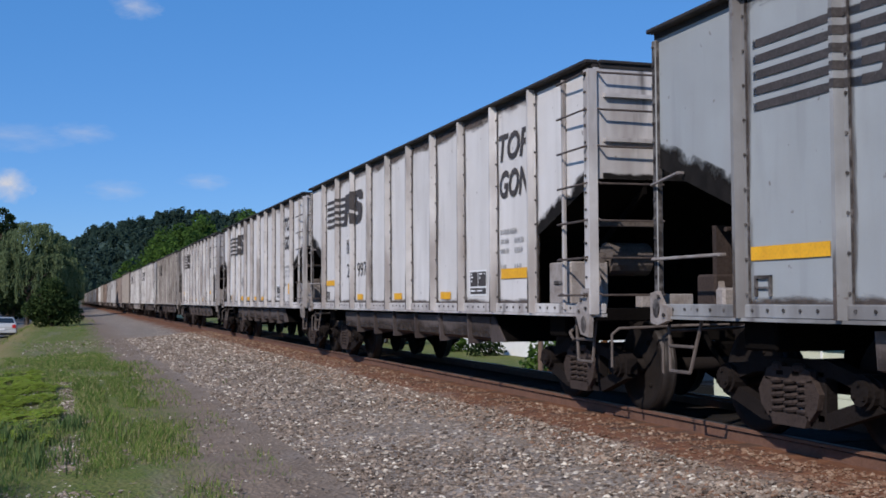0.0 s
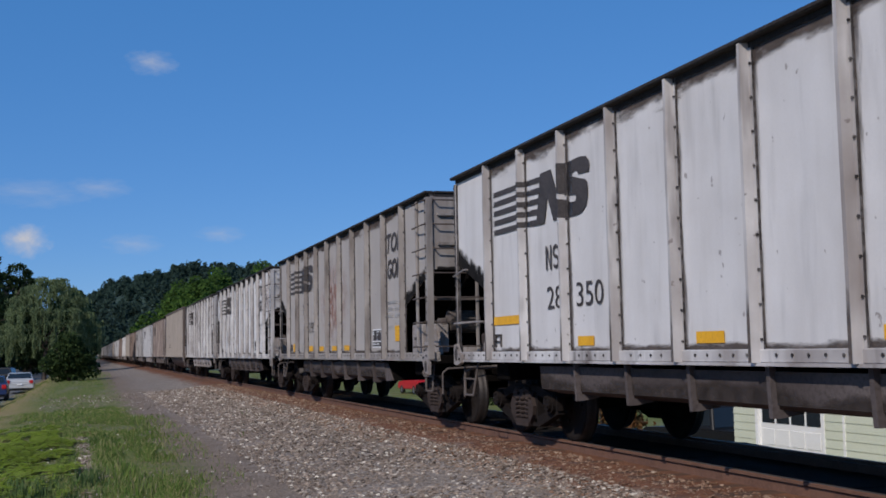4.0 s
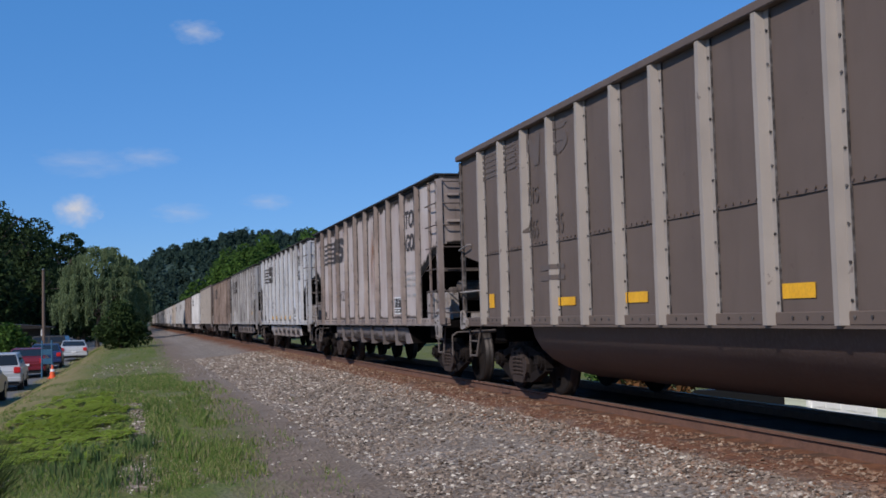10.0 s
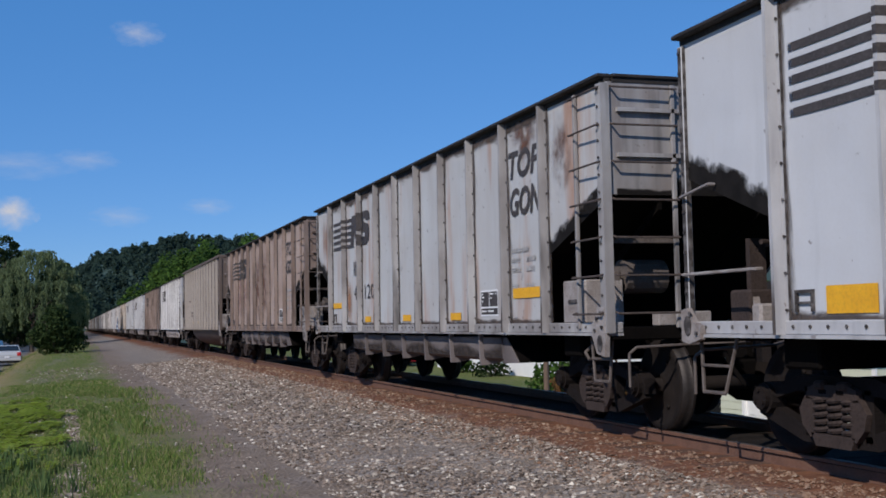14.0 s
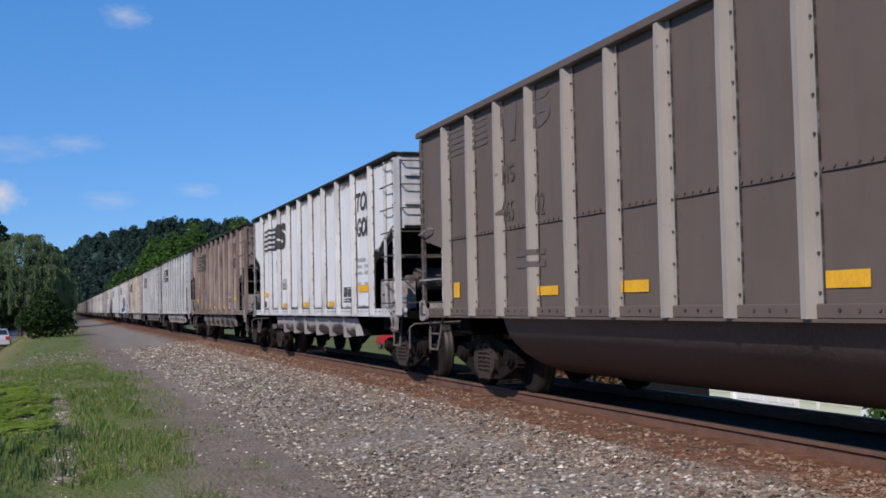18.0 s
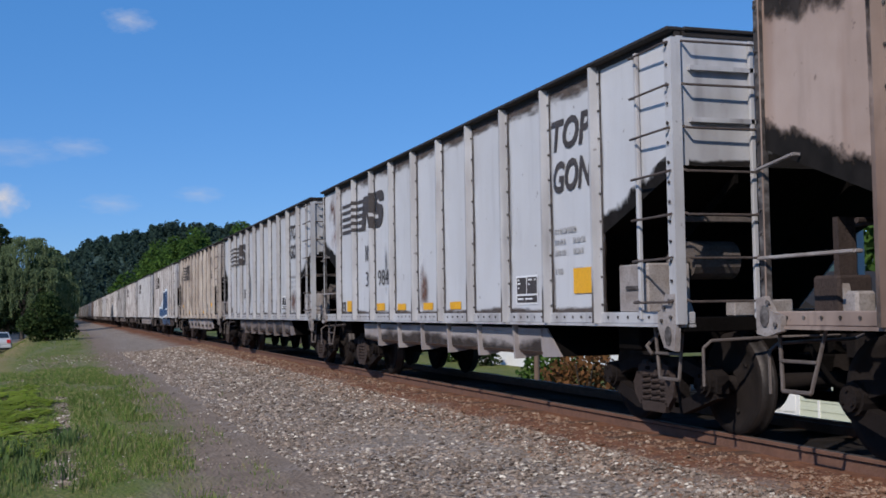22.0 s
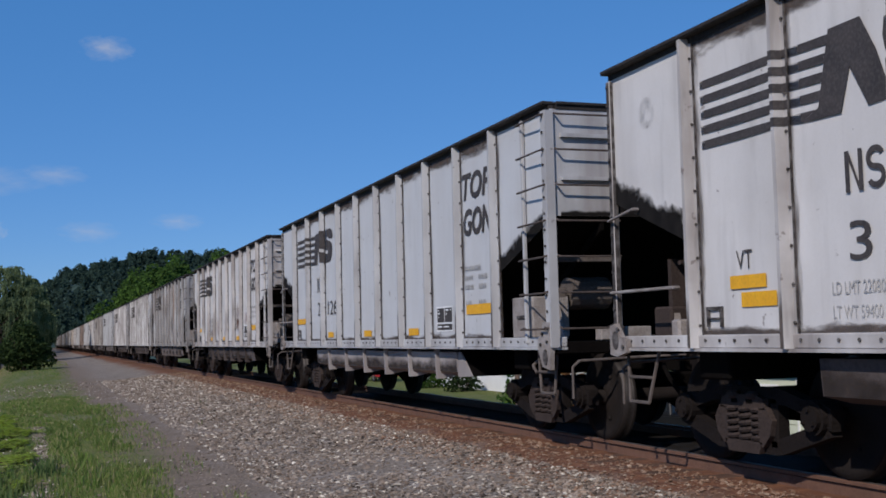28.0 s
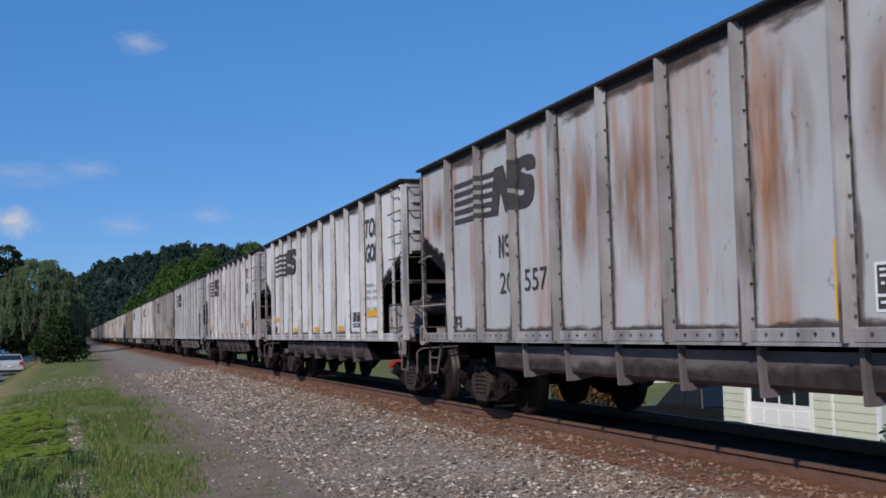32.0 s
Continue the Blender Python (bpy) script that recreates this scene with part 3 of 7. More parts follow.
    # ends: upright upper sheet and slope sheet
    for s in (-1, 1):
        bm = fresh()
        zl = 2.36 if hopper else 2.10
        prism(bm, [(s * (L / 2 - 0.015), top - 0.08), (s * (L / 2), top - 0.08), (s * (L / 2), zl), (s * (L / 2 - 0.015), zl)], "x", -SHEET + 0.016, SHEET - 0.016)
        link(bm, "end_sheet", IRON, car)
        for z in ((2.75, 3.2) if hopper else (2.9,)):
            link(box(fresh(), -SHEET + 0.1, SHEET - 0.1, s * L / 2, s * (L / 2 + 0.05), z - 0.02, z + 0.02), "end_rib", IRON, car)
        bm = fresh()
        zm, am = (1.885, stakes[0] if s > 0 else L - stakes[-1]) if hopper else (1.90, 0.98)
        prism(bm, [(s * (L / 2 - 0.02), zl + 0.03), (s * (L / 2 - 0.02), zl + 0.01), (s * (L / 2 - am), zm - 0.02), (s * (L / 2 - 2.6), 1.04), (s * (L / 2 - 2.57), 1.05), (s * (L / 2 - am), zm)], "x", -SHEET + 0.02, SHEET - 0.02)
        for x in (-0.9, 0.3):
            link(prism(fresh(), [(s * (L / 2 - 0.05), zl - 0.06), (s * (L / 2 - 1.5), 1.55), (s * (L / 2 - 1.5), 1.45), (s * (L / 2 - 0.05), zl - 0.14)], "x", x - 0.02, x + 0.02), "slope_rib", BLACK_STEEL, car)
        # the sheet's underside shade is put into its black colour
        link(bm, "slope_sheet", BLACK_STEEL, car, "sloping floor sheet over the truck, black for its shade")
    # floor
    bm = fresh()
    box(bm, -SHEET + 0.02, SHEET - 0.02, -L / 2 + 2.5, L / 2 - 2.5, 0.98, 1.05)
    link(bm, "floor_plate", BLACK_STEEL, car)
    # tub below the sill
    if hopper:
        bm = fresh()
        y0, y1 = y_of(11.12), y_of(2.75)
        prism(bm, [(-1.41, 0.93), (1.41, 0.93), (1.39, 0.67), (1.15, 0.61), (-1.15, 0.61), (-1.39, 0.67)], "y", y0 + 0.5, y1)
        prism(bm, [(y0, 0.63), (y0 + 0.5, 0.61), (y0 + 0.5, 0.93), (y0 + 0.39, 0.93)], "x", -1.39, -1.37)
        link(bm, "belly_tub", TUB, car, "shallow dusty steel tub slung under the floor")
        # tub end is coloured near-black in place of its shade
        link(prism(fresh(), [(y0 + 0.02, 0.63), (y0 + 0.49, 0.61), (y0 + 0.49, 0.985), (y0 + 0.46, 0.985)], "x", -1.368, 1.38), "tub_end", BLACK_STEEL, car, "sloping end of the tub, black for its shade")
        # black film along the tub's foot, thinning out upwards
        grime_strip(car, "tub_soot", [((2.76, 0.672), (10.6, 0.672), 0.25)], TUB_FILM, L, 1.394, 0.0192)
        rb = None
        for a in [q + 0.04 for q in stakes[2:8]]:
            if rb is None:
                bm = fresh()
                prism(bm, [(-1.46, 0.97), (-1.44, 0.57), (-1.36, 0.57), (-1.16, 0.60), (-1.16, 0.61), (-1.38, 0.64), (-1.40, 0.97)], "y", -0.025, 0.025)
                rb = link(bm, "tub_rib", TUB, car)
                rb.matrix_basis = pose(0, y_of(a), 0)
            else:
                share(rb, "tub_rib", car, pose(0, y_of(a), 0))
    else:
        bm = fresh()
        prof = [(1.40 * math.cos(radians(w)), 0.98 + 0.75 * math.sin(radians(w))) for w in range(180, 361, 12)]
        y0, y1 = y_of(11.4), y_of(2.9)
        k = len(prof)
        rows = []
        for yy, sc in ((y0 - 0.9, 0.12), (y0, 1.0), (y1, 1.0), (y1 + 0.25, 0.15)):
            rows.append([bm.verts.new((x * (0.96 if sc < 1 else 1), yy, 0.98 + (z - 0.98) * sc)) for x, z in prof])
        for p, q in zip(rows, rows[1:]):
            for i in range(k - 1):
                bm.faces.new((p[i], p[i + 1], q[i + 1], q[i]))
        bmesh.ops.recalc_face_normals(bm, faces=bm.faces)
        link(bm, "belly_tub", TUB_DARK, car, "deep round dark brown tub slung under the floor", True)
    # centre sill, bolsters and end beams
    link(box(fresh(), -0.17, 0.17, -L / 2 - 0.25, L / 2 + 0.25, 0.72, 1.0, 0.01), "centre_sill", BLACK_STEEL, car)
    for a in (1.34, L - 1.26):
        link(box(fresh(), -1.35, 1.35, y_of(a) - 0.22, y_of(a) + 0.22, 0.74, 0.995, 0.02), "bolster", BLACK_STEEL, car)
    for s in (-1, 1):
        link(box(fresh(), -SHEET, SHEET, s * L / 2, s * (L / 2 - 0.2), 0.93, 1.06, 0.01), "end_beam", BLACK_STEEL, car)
    # corner plates with jacking holes
    for s in (-1, 1):
        bm = fresh()
        c = s * L / 2
        if s > 0:
            prism(bm, [(c, 1.20), (c - 0.10, 1.22), (c - 0.20, 1.10), (c - 0.30, 1.07), (c - 0.30, 0.96), (c - 0.12, 0.92), (c, 0.94)], "x", -HALF + 0.01, -HALF + 0.06)
            hole, seam = (c - 0.11, 1.07), [(c - 0.16, 1.17), (c - 0.25, 1.01)]
        else:
            prism(bm, [(c, 1.26), (c + 0.16, 1.26), (c + 0.24, 1.12), (c + 0.30, 1.10), (c + 0.30, 0.97), (c + 0.20, 0.80), (c + 0.02, 0.77), (c, 0.95)], "x", -HALF + 0.01, -HALF + 0.06)
            hole, seam = (c + 0.12, 0.90), [(c + 0.08, 1.2), (c + 0.17, 1.14), (c + 0.22, 1.03), (c + 0.06, 1.06)]
        n0 = len(bm.faces)
        # the hole is a black disc, its inner shade given as colour
        m = Matrix.Translation((-HALF + 0.008, *hole)) @ Euler((0, radians(90), 0)).to_matrix().to_4x4() @ Matrix.Diagonal((1.35, 0.9, 1, 1))
        bmesh.ops.create_cone(bm, cap_ends=True, segments=12, radius1=0.062, radius2=0.062, depth=0.012, matrix=m)
        rivets(bm, seam, 0.020, -HALF + 0.01, 0.018)
        bm.faces.ensure_lookup_table()
        for f in bm.faces[n0:]:
            f.material_index = 1
        link(bm, "corner_plate", [IRON, SEAM], car, "cast corner plate with an oval jacking hole")
    # near corner post and side ladder at the near end; brake post at the far end
    near = -L / 2
    bm = fresh()
    x = -SHEET
    prism(bm, [(x - 0.075, near - 0.03), (x + 0.02, near - 0.03), (x + 0.02, near), (x - 0.045, near), (x - 0.045, near + 0.09), (x - 0.075, near + 0.09)], "z", 1.0, top - 0.10)
    pts = [(near + 0.04, z) for z in np.linspace(1.2, 3.4, 14)]
    n0 = len(bm.faces)
    rivets(bm, pts, 0.017, x - 0.075, 0.014)
    bm.faces.ensure_lookup_table()
    for f in bm.faces[n0:]:
        f.material_index = 1
    link(bm, "corner_post", [IRON, SEAM], car, "riveted corner post")
    if hopper:
        bm = fresh()
        box(bm, -SHEET - 0.05, -SHEET - 0.01, near + 0.655, near + 0.70, 1.04, top - 0.09, 0.006)
        lad = link(bm, "side_ladder", IRON, car)
        rg = None
        for k in range(7):
            z = 1.21 + 0.37 * k
            if rg is None:
                bm = fresh()
                grab(bm, (-SHEET - 0.03, near + 0.68, 0), (-SHEET - 0.05, near + 0.02, 0), (-0.075, 0, -0.02))
                rg = link(bm, "rung", RUNG, lad)
                rg.matrix_basis = pose(0, 0, z)
            else:
                share(rg, "rung", lad, pose(0, 0, z))
        bm = fresh()
        box(bm, -0.80, -0.755, near - 0.05, near - 0.01, 1.04, top - 0.10, 0.006)
        lad = link(bm, "end_ladder", IRON, car)
        rg = None
        for k in range(7):
            z = 1.21 + 0.37 * k
            if rg is None:
                bm = fresh()
                grab(bm, (-SHEET + 0.03, near - 0.02, 0), (-0.77, near - 0.03, 0), (0, -0.075, -0.02))
                rg = link(bm, "rung", RUNG, lad)
                rg.matrix_basis = pose(0, 0, z)
            else:
                share(rg, "rung", lad, pose(0, 0, z))
    else:
        rg = None
        for k in range(6):
            z = 1.30 + 0.42 * k
            for bmk in ("side", "end"):
                bm = fresh()
                if bmk == "side":
                    grab(bm, (-SHEET - 0.01, near + 0.55, z), (-SHEET - 0.01, near + 0.12, z), (-0.09, 0, -0.03), 0.012)
                else:
                    grab(bm, (-SHEET + 0.12, near, z), (-0.95, near, z), (0, -0.09, -0.03), 0.012)
                link(bm, "grab_iron", RUNG, car)
    far = L / 2
    bm = fresh()
    box(bm, -HALF + 0.05, -HALF + 0.11, far - 0.075, far - 0.005, 1.0, top - 0.10, 0.008)
    bm.faces.ensure_lookup_table()
    n0 = len(bm.faces)
    rivets(bm, [(far - 0.04, z) for z in np.linspace(1.35, 3.4, 13)], 0.015, -HALF + 0.05, 0.014)
    bm.faces.ensure_lookup_table()
    for f in bm.faces[n0:]:
        f.material_index = 1
    link(bm, "far_post", [IRON, SEAM], car, "riveted corner post")
    for z in (1.50, 2.16):
        bm = fresh()
        grab(bm, (-SHEET - 0.02, far - 0.05, z), (-SHEET - 0.02, far - 1.13 if z < 2 else far - 0.5, z + (0.0 if z < 2 else 0.06)), (-0.06, 0, 0.0), 0.014)
        link(bm, "grab_iron", IRON if z < 2 else RUNG, car)
    # stirrup steps
    for s, aa in ((-1, 0.10), (1, 0.10), (-1, 0.78)):
        bm = fresh()
        c = s * L / 2 - s * aa
        bent(bm, [(-1.44, c, 0.98), (-1.46, c - s * 0.05, 0.52), (-1.46, c - s * 0.38, 0.52), (-1.42, c - s * 0.52, 0.98)] if aa < 0.5 else [(-1.2, c, 0.98), (-1.42, c, 0.80), (-1.42, c + s * 0.1, 0.72)], 0.016, 6)
        if aa < 0.5:
            rod(bm, (-1.455, c - s * 0.03, 0.74), (-1.455, c - s * 0.45, 0.74), 0.014)
        link(bm, "stirrup_step", STEP_IRON, car)
    # couplers, air hoses, brake rigging
    for s in (-1, 1):
        bm = fresh()
        e = s * L / 2
        box(bm, -0.09, 0.09, e, e + s * 0.42, 0.76, 0.93, 0.02)
        prism(bm, [(-0.16, e + s * 0.40), (0.17, e + s * 0.38), (0.20, e + s * 0.62), (0.08, e + s * 0.70), (0.03, e + s * 0.55), (-0.10, e + s * 0.55), (-0.17, e + s * 0.68), (-0.22, e + s * 0.60)], "z", 0.70, 0.98)
        link(bm, "coupler", FRAME_STEEL, car, "rusty knuckle coupler")
        bm = fresh()
        bent(bm, [(-0.35, e + s * 0.15, 0.80), (-0.36, e + s * 0.28, 0.66), (-0.30, e + s * 0.42, 0.48), (-0.15, e + s * 0.58, 0.40)], 0.025, 7)
        link(bm, "air_hose", BLACK_STEEL, car)
        bm = fresh()
        bent(bm, [(-0.25, e + s * 0.45, 0.90), (-0.6, e + s * 0.12, 0.88), (-1.30, e + s * 0.12, 0.86), (-1.38, e + s * 0.12, 0.80), (-1.38, e + s * 0.12, 0.48)], 0.014, 6)
        link(bm, "uncoupling_lever", STEP_IRON, car)
    link(rod(fresh(), (-0.75, far - 0.62, 1.25), (-0.15, far - 0.62, 1.25), 0.16, 12), "brake_cylinder", FRAME_STEEL, car)
    link(box(fresh(), -1.25, -0.95, far - 0.55, far - 0.25, 1.06, 1.36, 0.02), "air_reservoir", TRUCK_STEEL, car)
    link(box(fresh(), -1.42, -1.25, far - 0.95, far - 0.82, 1.06, 1.24, 0.02), "brake_valve", IRON, car)
    link(bent(fresh(), [(-0.7, far - 0.6, 1.2), (-0.7, far - 1.4, 1.12), (-0.7, far - 2.2, 0.9)], 0.018), "brake_pipe", FRAME_STEEL, car)
    link(bent(fresh(), [(-1.36, far - 0.9, 1.72), (-0.9, far - 0.75, 1.74), (-0.9, far - 0.2, 1.74), (-0.9, far - 0.2, 1.2)], 0.02), "end_brace", TRUCK_STEEL, car)
    link(box(fresh(), -1.2, -1.05, far - 0.50, far - 0.44, 1.06, 1.78, 0.0), "end_strut", TRUCK_STEEL, car)
    # gear that stands on the near end's platform
    link(box(fresh(), -SHEET + 0.03, -1.02, near + 0.66, near + 1.22, 1.10, 1.55, 0.015), "gear_box", IRON, car, "pale dirty gear box")
    link(box(fresh(), -SHEET + 0.01, -SHEET + 0.035, near + 0.76, near + 1.06, 1.31, 1.35, 0.006), "box_handle", SEAM, car)
    link(prism(fresh(), [(near + 0.55, 1.08), (near + 0.20, 1.08), (near + 0.45, 1.52), (near + 0.55, 1.55)], "x", -1.30, -1.26), "gusset", IRON, car)
    link(rod(fresh(), (-0.98, near + 0.80, 1.58), (-0.50, near + 0.80, 1.58), 0.18, 16), "air_reservoir", STEP_IRON, car, "round dusty air reservoir")
    link(box(fresh(), -1.16, -1.04, near + 0.66, near + 0.86, 1.48, 1.64, 0.02), "brake_valve", STEP_IRON, car)
    link(box(fresh(), -1.40, -0.55, near + 0.30, near + 0.34, 1.90, 1.95, 0.006), "end_brace", STEP_IRON, car)
    link(box(fresh(), -0.95, -0.35, near + 0.06, near + 0.20, 1.06, 1.20, 0.01), "platform_box", IRON, car)
    link(prism(fresh(), [(far - 0.62, 1.07), (far - 0.30, 1.07), (far - 0.36, 1.27), (far - 0.55, 1.30)], "x", -1.22, -1.16), "gusset", IRON, car)
    # grime along the sill and round the end openings
    if hopper:
        runs = list(zip(stakes, stakes[1:]))
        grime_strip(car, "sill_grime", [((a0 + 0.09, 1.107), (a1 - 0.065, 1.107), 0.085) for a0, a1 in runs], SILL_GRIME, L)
        grime_strip(car, "chord_grime", [((a0 + 0.09, top - 0.085), (a1 - 0.065, top - 0.085), -0.2) for a0, a1 in runs], SILL_GRIME, L)
        # grime that creeps out from the stakes' flanges
        bm = fresh()
        uv = bm.loops.layers.uv.new("UVMap")
        for a in stakes:
            for u0, u1 in ((0.088, 0.21), (-0.063, -0.13)):
                f = bm.faces.new([bm.verts.new((-SHEET - 0.004, y_of(a + u), h)) for u, h in ((u0, 1.11), (u0, top - 0.09), (u1, top - 0.09), (u1, 1.11))])
                for lp, c in zip(f.loops, ((0, 0), (1, 0), (1, 1), (0, 1))):
                    lp[uv].uv = c
        link(bm, "flange_grime", FLANGE_GRIME, car)["kind"] = "stuff"
        for x0, x1, t in ((-1.40, -0.78, 0.06), (-0.78, 1.40, 0.22)):
            bm = fresh()
            uv = bm.loops.layers.uv.new("UVMap")
            f = bm.faces.new([bm.verts.new((x, near - 0.004, z)) for x, z in ((x0, 2.36), (x1, 2.36), (x1, 2.36 + t), (x0, 2.36 + t))])
            for lp, c in zip(f.loops, ((0, 0), (1, 0), (1, 1), (0, 1))):
                lp[uv].uv = c
            link(bm, "end_soot", SOOT_EDGE, car)
        for far_end in (True, False):
            p, q = ((0.0, 2.36), (stakes[0] - 0.065, 1.85 + 0.51 * 0.065 / stakes[0])) if far_end else ((stakes[-1] + 0.09, 1.85 + 0.51 * 0.09 / (L - stakes[-1])), (L, 2.36))
            grime_strip(car, "end_soot", [((p[0], p[1] - 0.018), (q[0], q[1] - 0.018), 0.26 if far_end else 0.20)], SOOT_EDGE, L)
        grime_strip(car, "stake_grime", [((a - 0.0195, 1.0), (a + 0.0195, 1.0), 0.7) for a in stakes], STAKE_GRIME, L, HALF + 0.004)
    trucks = [truck(car, y_of(1.34)), truck(car, y_of(L - 1.26))]
    car["plan"] = L
    return car, trucks


PAINTED = {"side_panel", "side_stake", "side_sill", "far_side", "end_sheet", "end_rib", "corner_post", "side_ladder", "end_ladder",
           "far_post"}


def repaint(car, paint, dirty=None, chord=None, tub=None, rung=None):
    for o in car.children_recursive:
        kind = o.name.split(".")[0]
        m = None
        if kind in PAINTED:
            m = dirty if dirty and kind in ("side_stake", "corner_post", "far_post", "side_sill", "side_ladder", "end_ladder", "end_sheet", "end_rib") else paint
        elif kind == "top_chord":
            m = chord
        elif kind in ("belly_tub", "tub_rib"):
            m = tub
        elif kind == "rung" and rung:
            m = rung
        if m:
            o.material_slots[0].link = "OBJECT"
            o.material_slots[0].material = m

# ---- ground, track ----
PROFILE = [(-400, -1.6), (-60, -1.5), (-16, -1.35), (-5.2, -1.33), (-3.9, -1.27), (-3.2, -0.93), (-2.6, -0.62), (-1.2, -0.47), (0.0, -0.43), (1.1, -0.40), (2.6, -0.36), (4.0, -0.27), (4.75, -0.17), (5.2, -0.13), (7.9, -0.13), (8.5, -0.20), (9.8, -0.7), (12.5, -2.35), (14.0, -2.45), (60, -2.5), (400, -2.6)]


def ground_z(x, y=0.0):
    for (x0, z0), (x1, z1) in zip(PROFILE, PROFILE[1:]):
        if x0 <= x <= x1:
            return z0 + (z1 - z0) * (x - x0) / (x1 - x0)
    return PROFILE[0][1] if x < 0 else PROFILE[-1][1]


def ground_material():
    m, n, l, bsdf = nodes("ground of gravel, grass and dirt")
    v = mapped(n, l)
    sep = n.new("ShaderNodeSeparateXYZ")
    l.new(v, sep.inputs[0])
    wob, add = noise_fac(n, l, v, 0.9, 0.2, 0.8, 5), n.new("ShaderNodeMath")
    add.operation = "MULTIPLY_ADD"
    l.new(wob, add.inputs[0])
    add.inputs[1].default_value = 1.1
    l.new(sep.outputs["X"], add.inputs[2])
    xw = add.outputs[0]

    def step(lo, hi):
        r = n.new("ShaderNodeMapRange")
        r.inputs["From Min"].default_value, r.inputs["From Max"].default_value = lo, hi
        l.new(xw, r.inputs["Value"])
        return r.outputs["Result"]
    grit = n.new("ShaderNodeTexVoronoi")
    grit.inputs["Scale"].default_value = 22.0
    l.new(v, grit.inputs["Vector"])
    ramp = n.new("ShaderNodeValToRGB")
    ramp.color_ramp.elements[0].color, ramp.color_ramp.elements[1].color = (0.04, 0.032, 0.027, 1), (0.40, 0.34, 0.29, 1)
    ramp.color_ramp.elements[1].position = 0.85
    l.new(grit.outputs["Color"], ramp.inputs["Fac"])
    gravel = blend(n, l, noise_fac(n, l, v, 1.2, 0.35, 0.7), ramp.outputs["Color"], (0.185, 0.148, 0.116))
    dirt = blend(n, l, noise_fac(n, l, v, 3.0, 0.3, 0.7), (0.155, 0.113, 0.083), (0.235, 0.178, 0.132))
    rust = blend(n, l, noise_fac(n, l, v, 6.0, 0.35, 0.7), (0.21, 0.095, 0.052), (0.12, 0.056, 0.036))
    grass = blend(n, l, noise_fac(n, l, v, 1.6, 0.3, 0.7, 6), (0.115, 0.150, 0.028), (0.19, 0.168, 0.055))
    grass = blend(n, l, noise_fac(n, l, v, 30, 0.4, 0.7), grass, (0.06, 0.09, 0.02))
    vl = mapped(n, l, (1.6, 0.22, 1.0))
    grass = blend(n, l, times(n, l, noise_fac(n, l, vl, 1.0, 0.52, 0.70, 5), 0.45), grass, blend(n, l, noise_fac(n, l, v, 14, 0.35, 0.65), (0.17, 0.14, 0.11), (0.30, 0.26, 0.22)))
    dry = n.new("ShaderNodeMapRange")
    dry.inputs["From Min"].default_value, dry.inputs["From Max"].default_value = -0.9, -1.9
    l.new(xw, dry.inputs["Value"])
    grass = blend(n, l, times(n, l, dry.outputs["Result"], 0.9), grass, (0.25, 0.19, 0.085))
    asphalt = blend(n, l, noise_fac(n, l, v, 2.0, 0.3, 0.7), (0.17, 0.165, 0.16), (0.12, 0.115, 0.11))
    col = blend(n, l, step(-3.9, -3.5), asphalt, grass)
    col = blend(n, l, step(1.35, 1.95), col, dirt)
    col = blend(n, l, step(2.3, 3.5), col, gravel)
    col = blend(n, l, step(4.95, 5.5), col, rust)
    # near-black between the rails puts the train's shade into the ground colour
    coal = blend(n, l, noise_fac(n, l, v, 9.0, 0.35, 0.7), (0.008, 0.0065, 0.006), (0.016, 0.0125, 0.011))
    col = blend(n, l, step(6.35, 6.6), col, coal)
    col = blend(n, l, step(8.9, 9.6), col, gravel)
    col = blend(n, l, step(10.2, 11.0), col, grass)
    l.new(col, bsdf.inputs["Base Color"])
    bsdf.inputs["Roughness"].default_value = 0.95
    bsdf.inputs["Specular IOR Level"].default_value = 0.2
    relief(n, l, bsdf, grit.outputs["Distance"], 0.6, 0.03)
    return m


GROUND = ground_material()
xs = sorted(set([p[0] for p in PROFILE] + [-3000, 3000, -900, 900, -200, 200, -100, 100, -30, 30, -8, 20] + [x / 4 for x in range(-24, 22)] + [x / 2 for x in range(11, 28)]))
ys = sorted(set([-400, -150, -60, -30, -15] + [y / 2 for y in range(-10, 60)] + list(range(30, 100, 2)) + list(range(100, 400, 20)) + [400, 600, 900, 1500, 4000]))
bm = fresh()
grid = {}
for i, x in enumerate(xs):
    for j, y in enumerate(ys):
        amp = 0.05 if -4 < x < 2 else (0.02 if x < 4.9 else (0.0 if x < 8.2 else 0.05))
        grid[i, j] = bm.verts.new((x, y, ground_z(x, y) + amp * noise.noise((x * 0.7, y * 0.7, 0))))
for i in range(len(xs) - 1):
    for j in range(len(ys) - 1):
        bm.faces.new((grid[i, j], grid[i + 1, j], grid[i + 1, j + 1], grid[i, j + 1]))
tagged(link(bm, "ground", GROUND, smooth=True), "gravel shoulder, weedy grass verge and low ground beside a railway", "ground", kind="structure")

RAIL_SIDE = surface("rusty rail steel", (0.15, 0.074, 0.048), (0.10, 0.05, 0.034), (0.19, 0.105, 0.07), 5, 50, 0.85, 0, 0.3)
RAIL_HEAD = plain("worn bright rail head", (0.15, 0.135, 0.125), 0.55, 0.7)


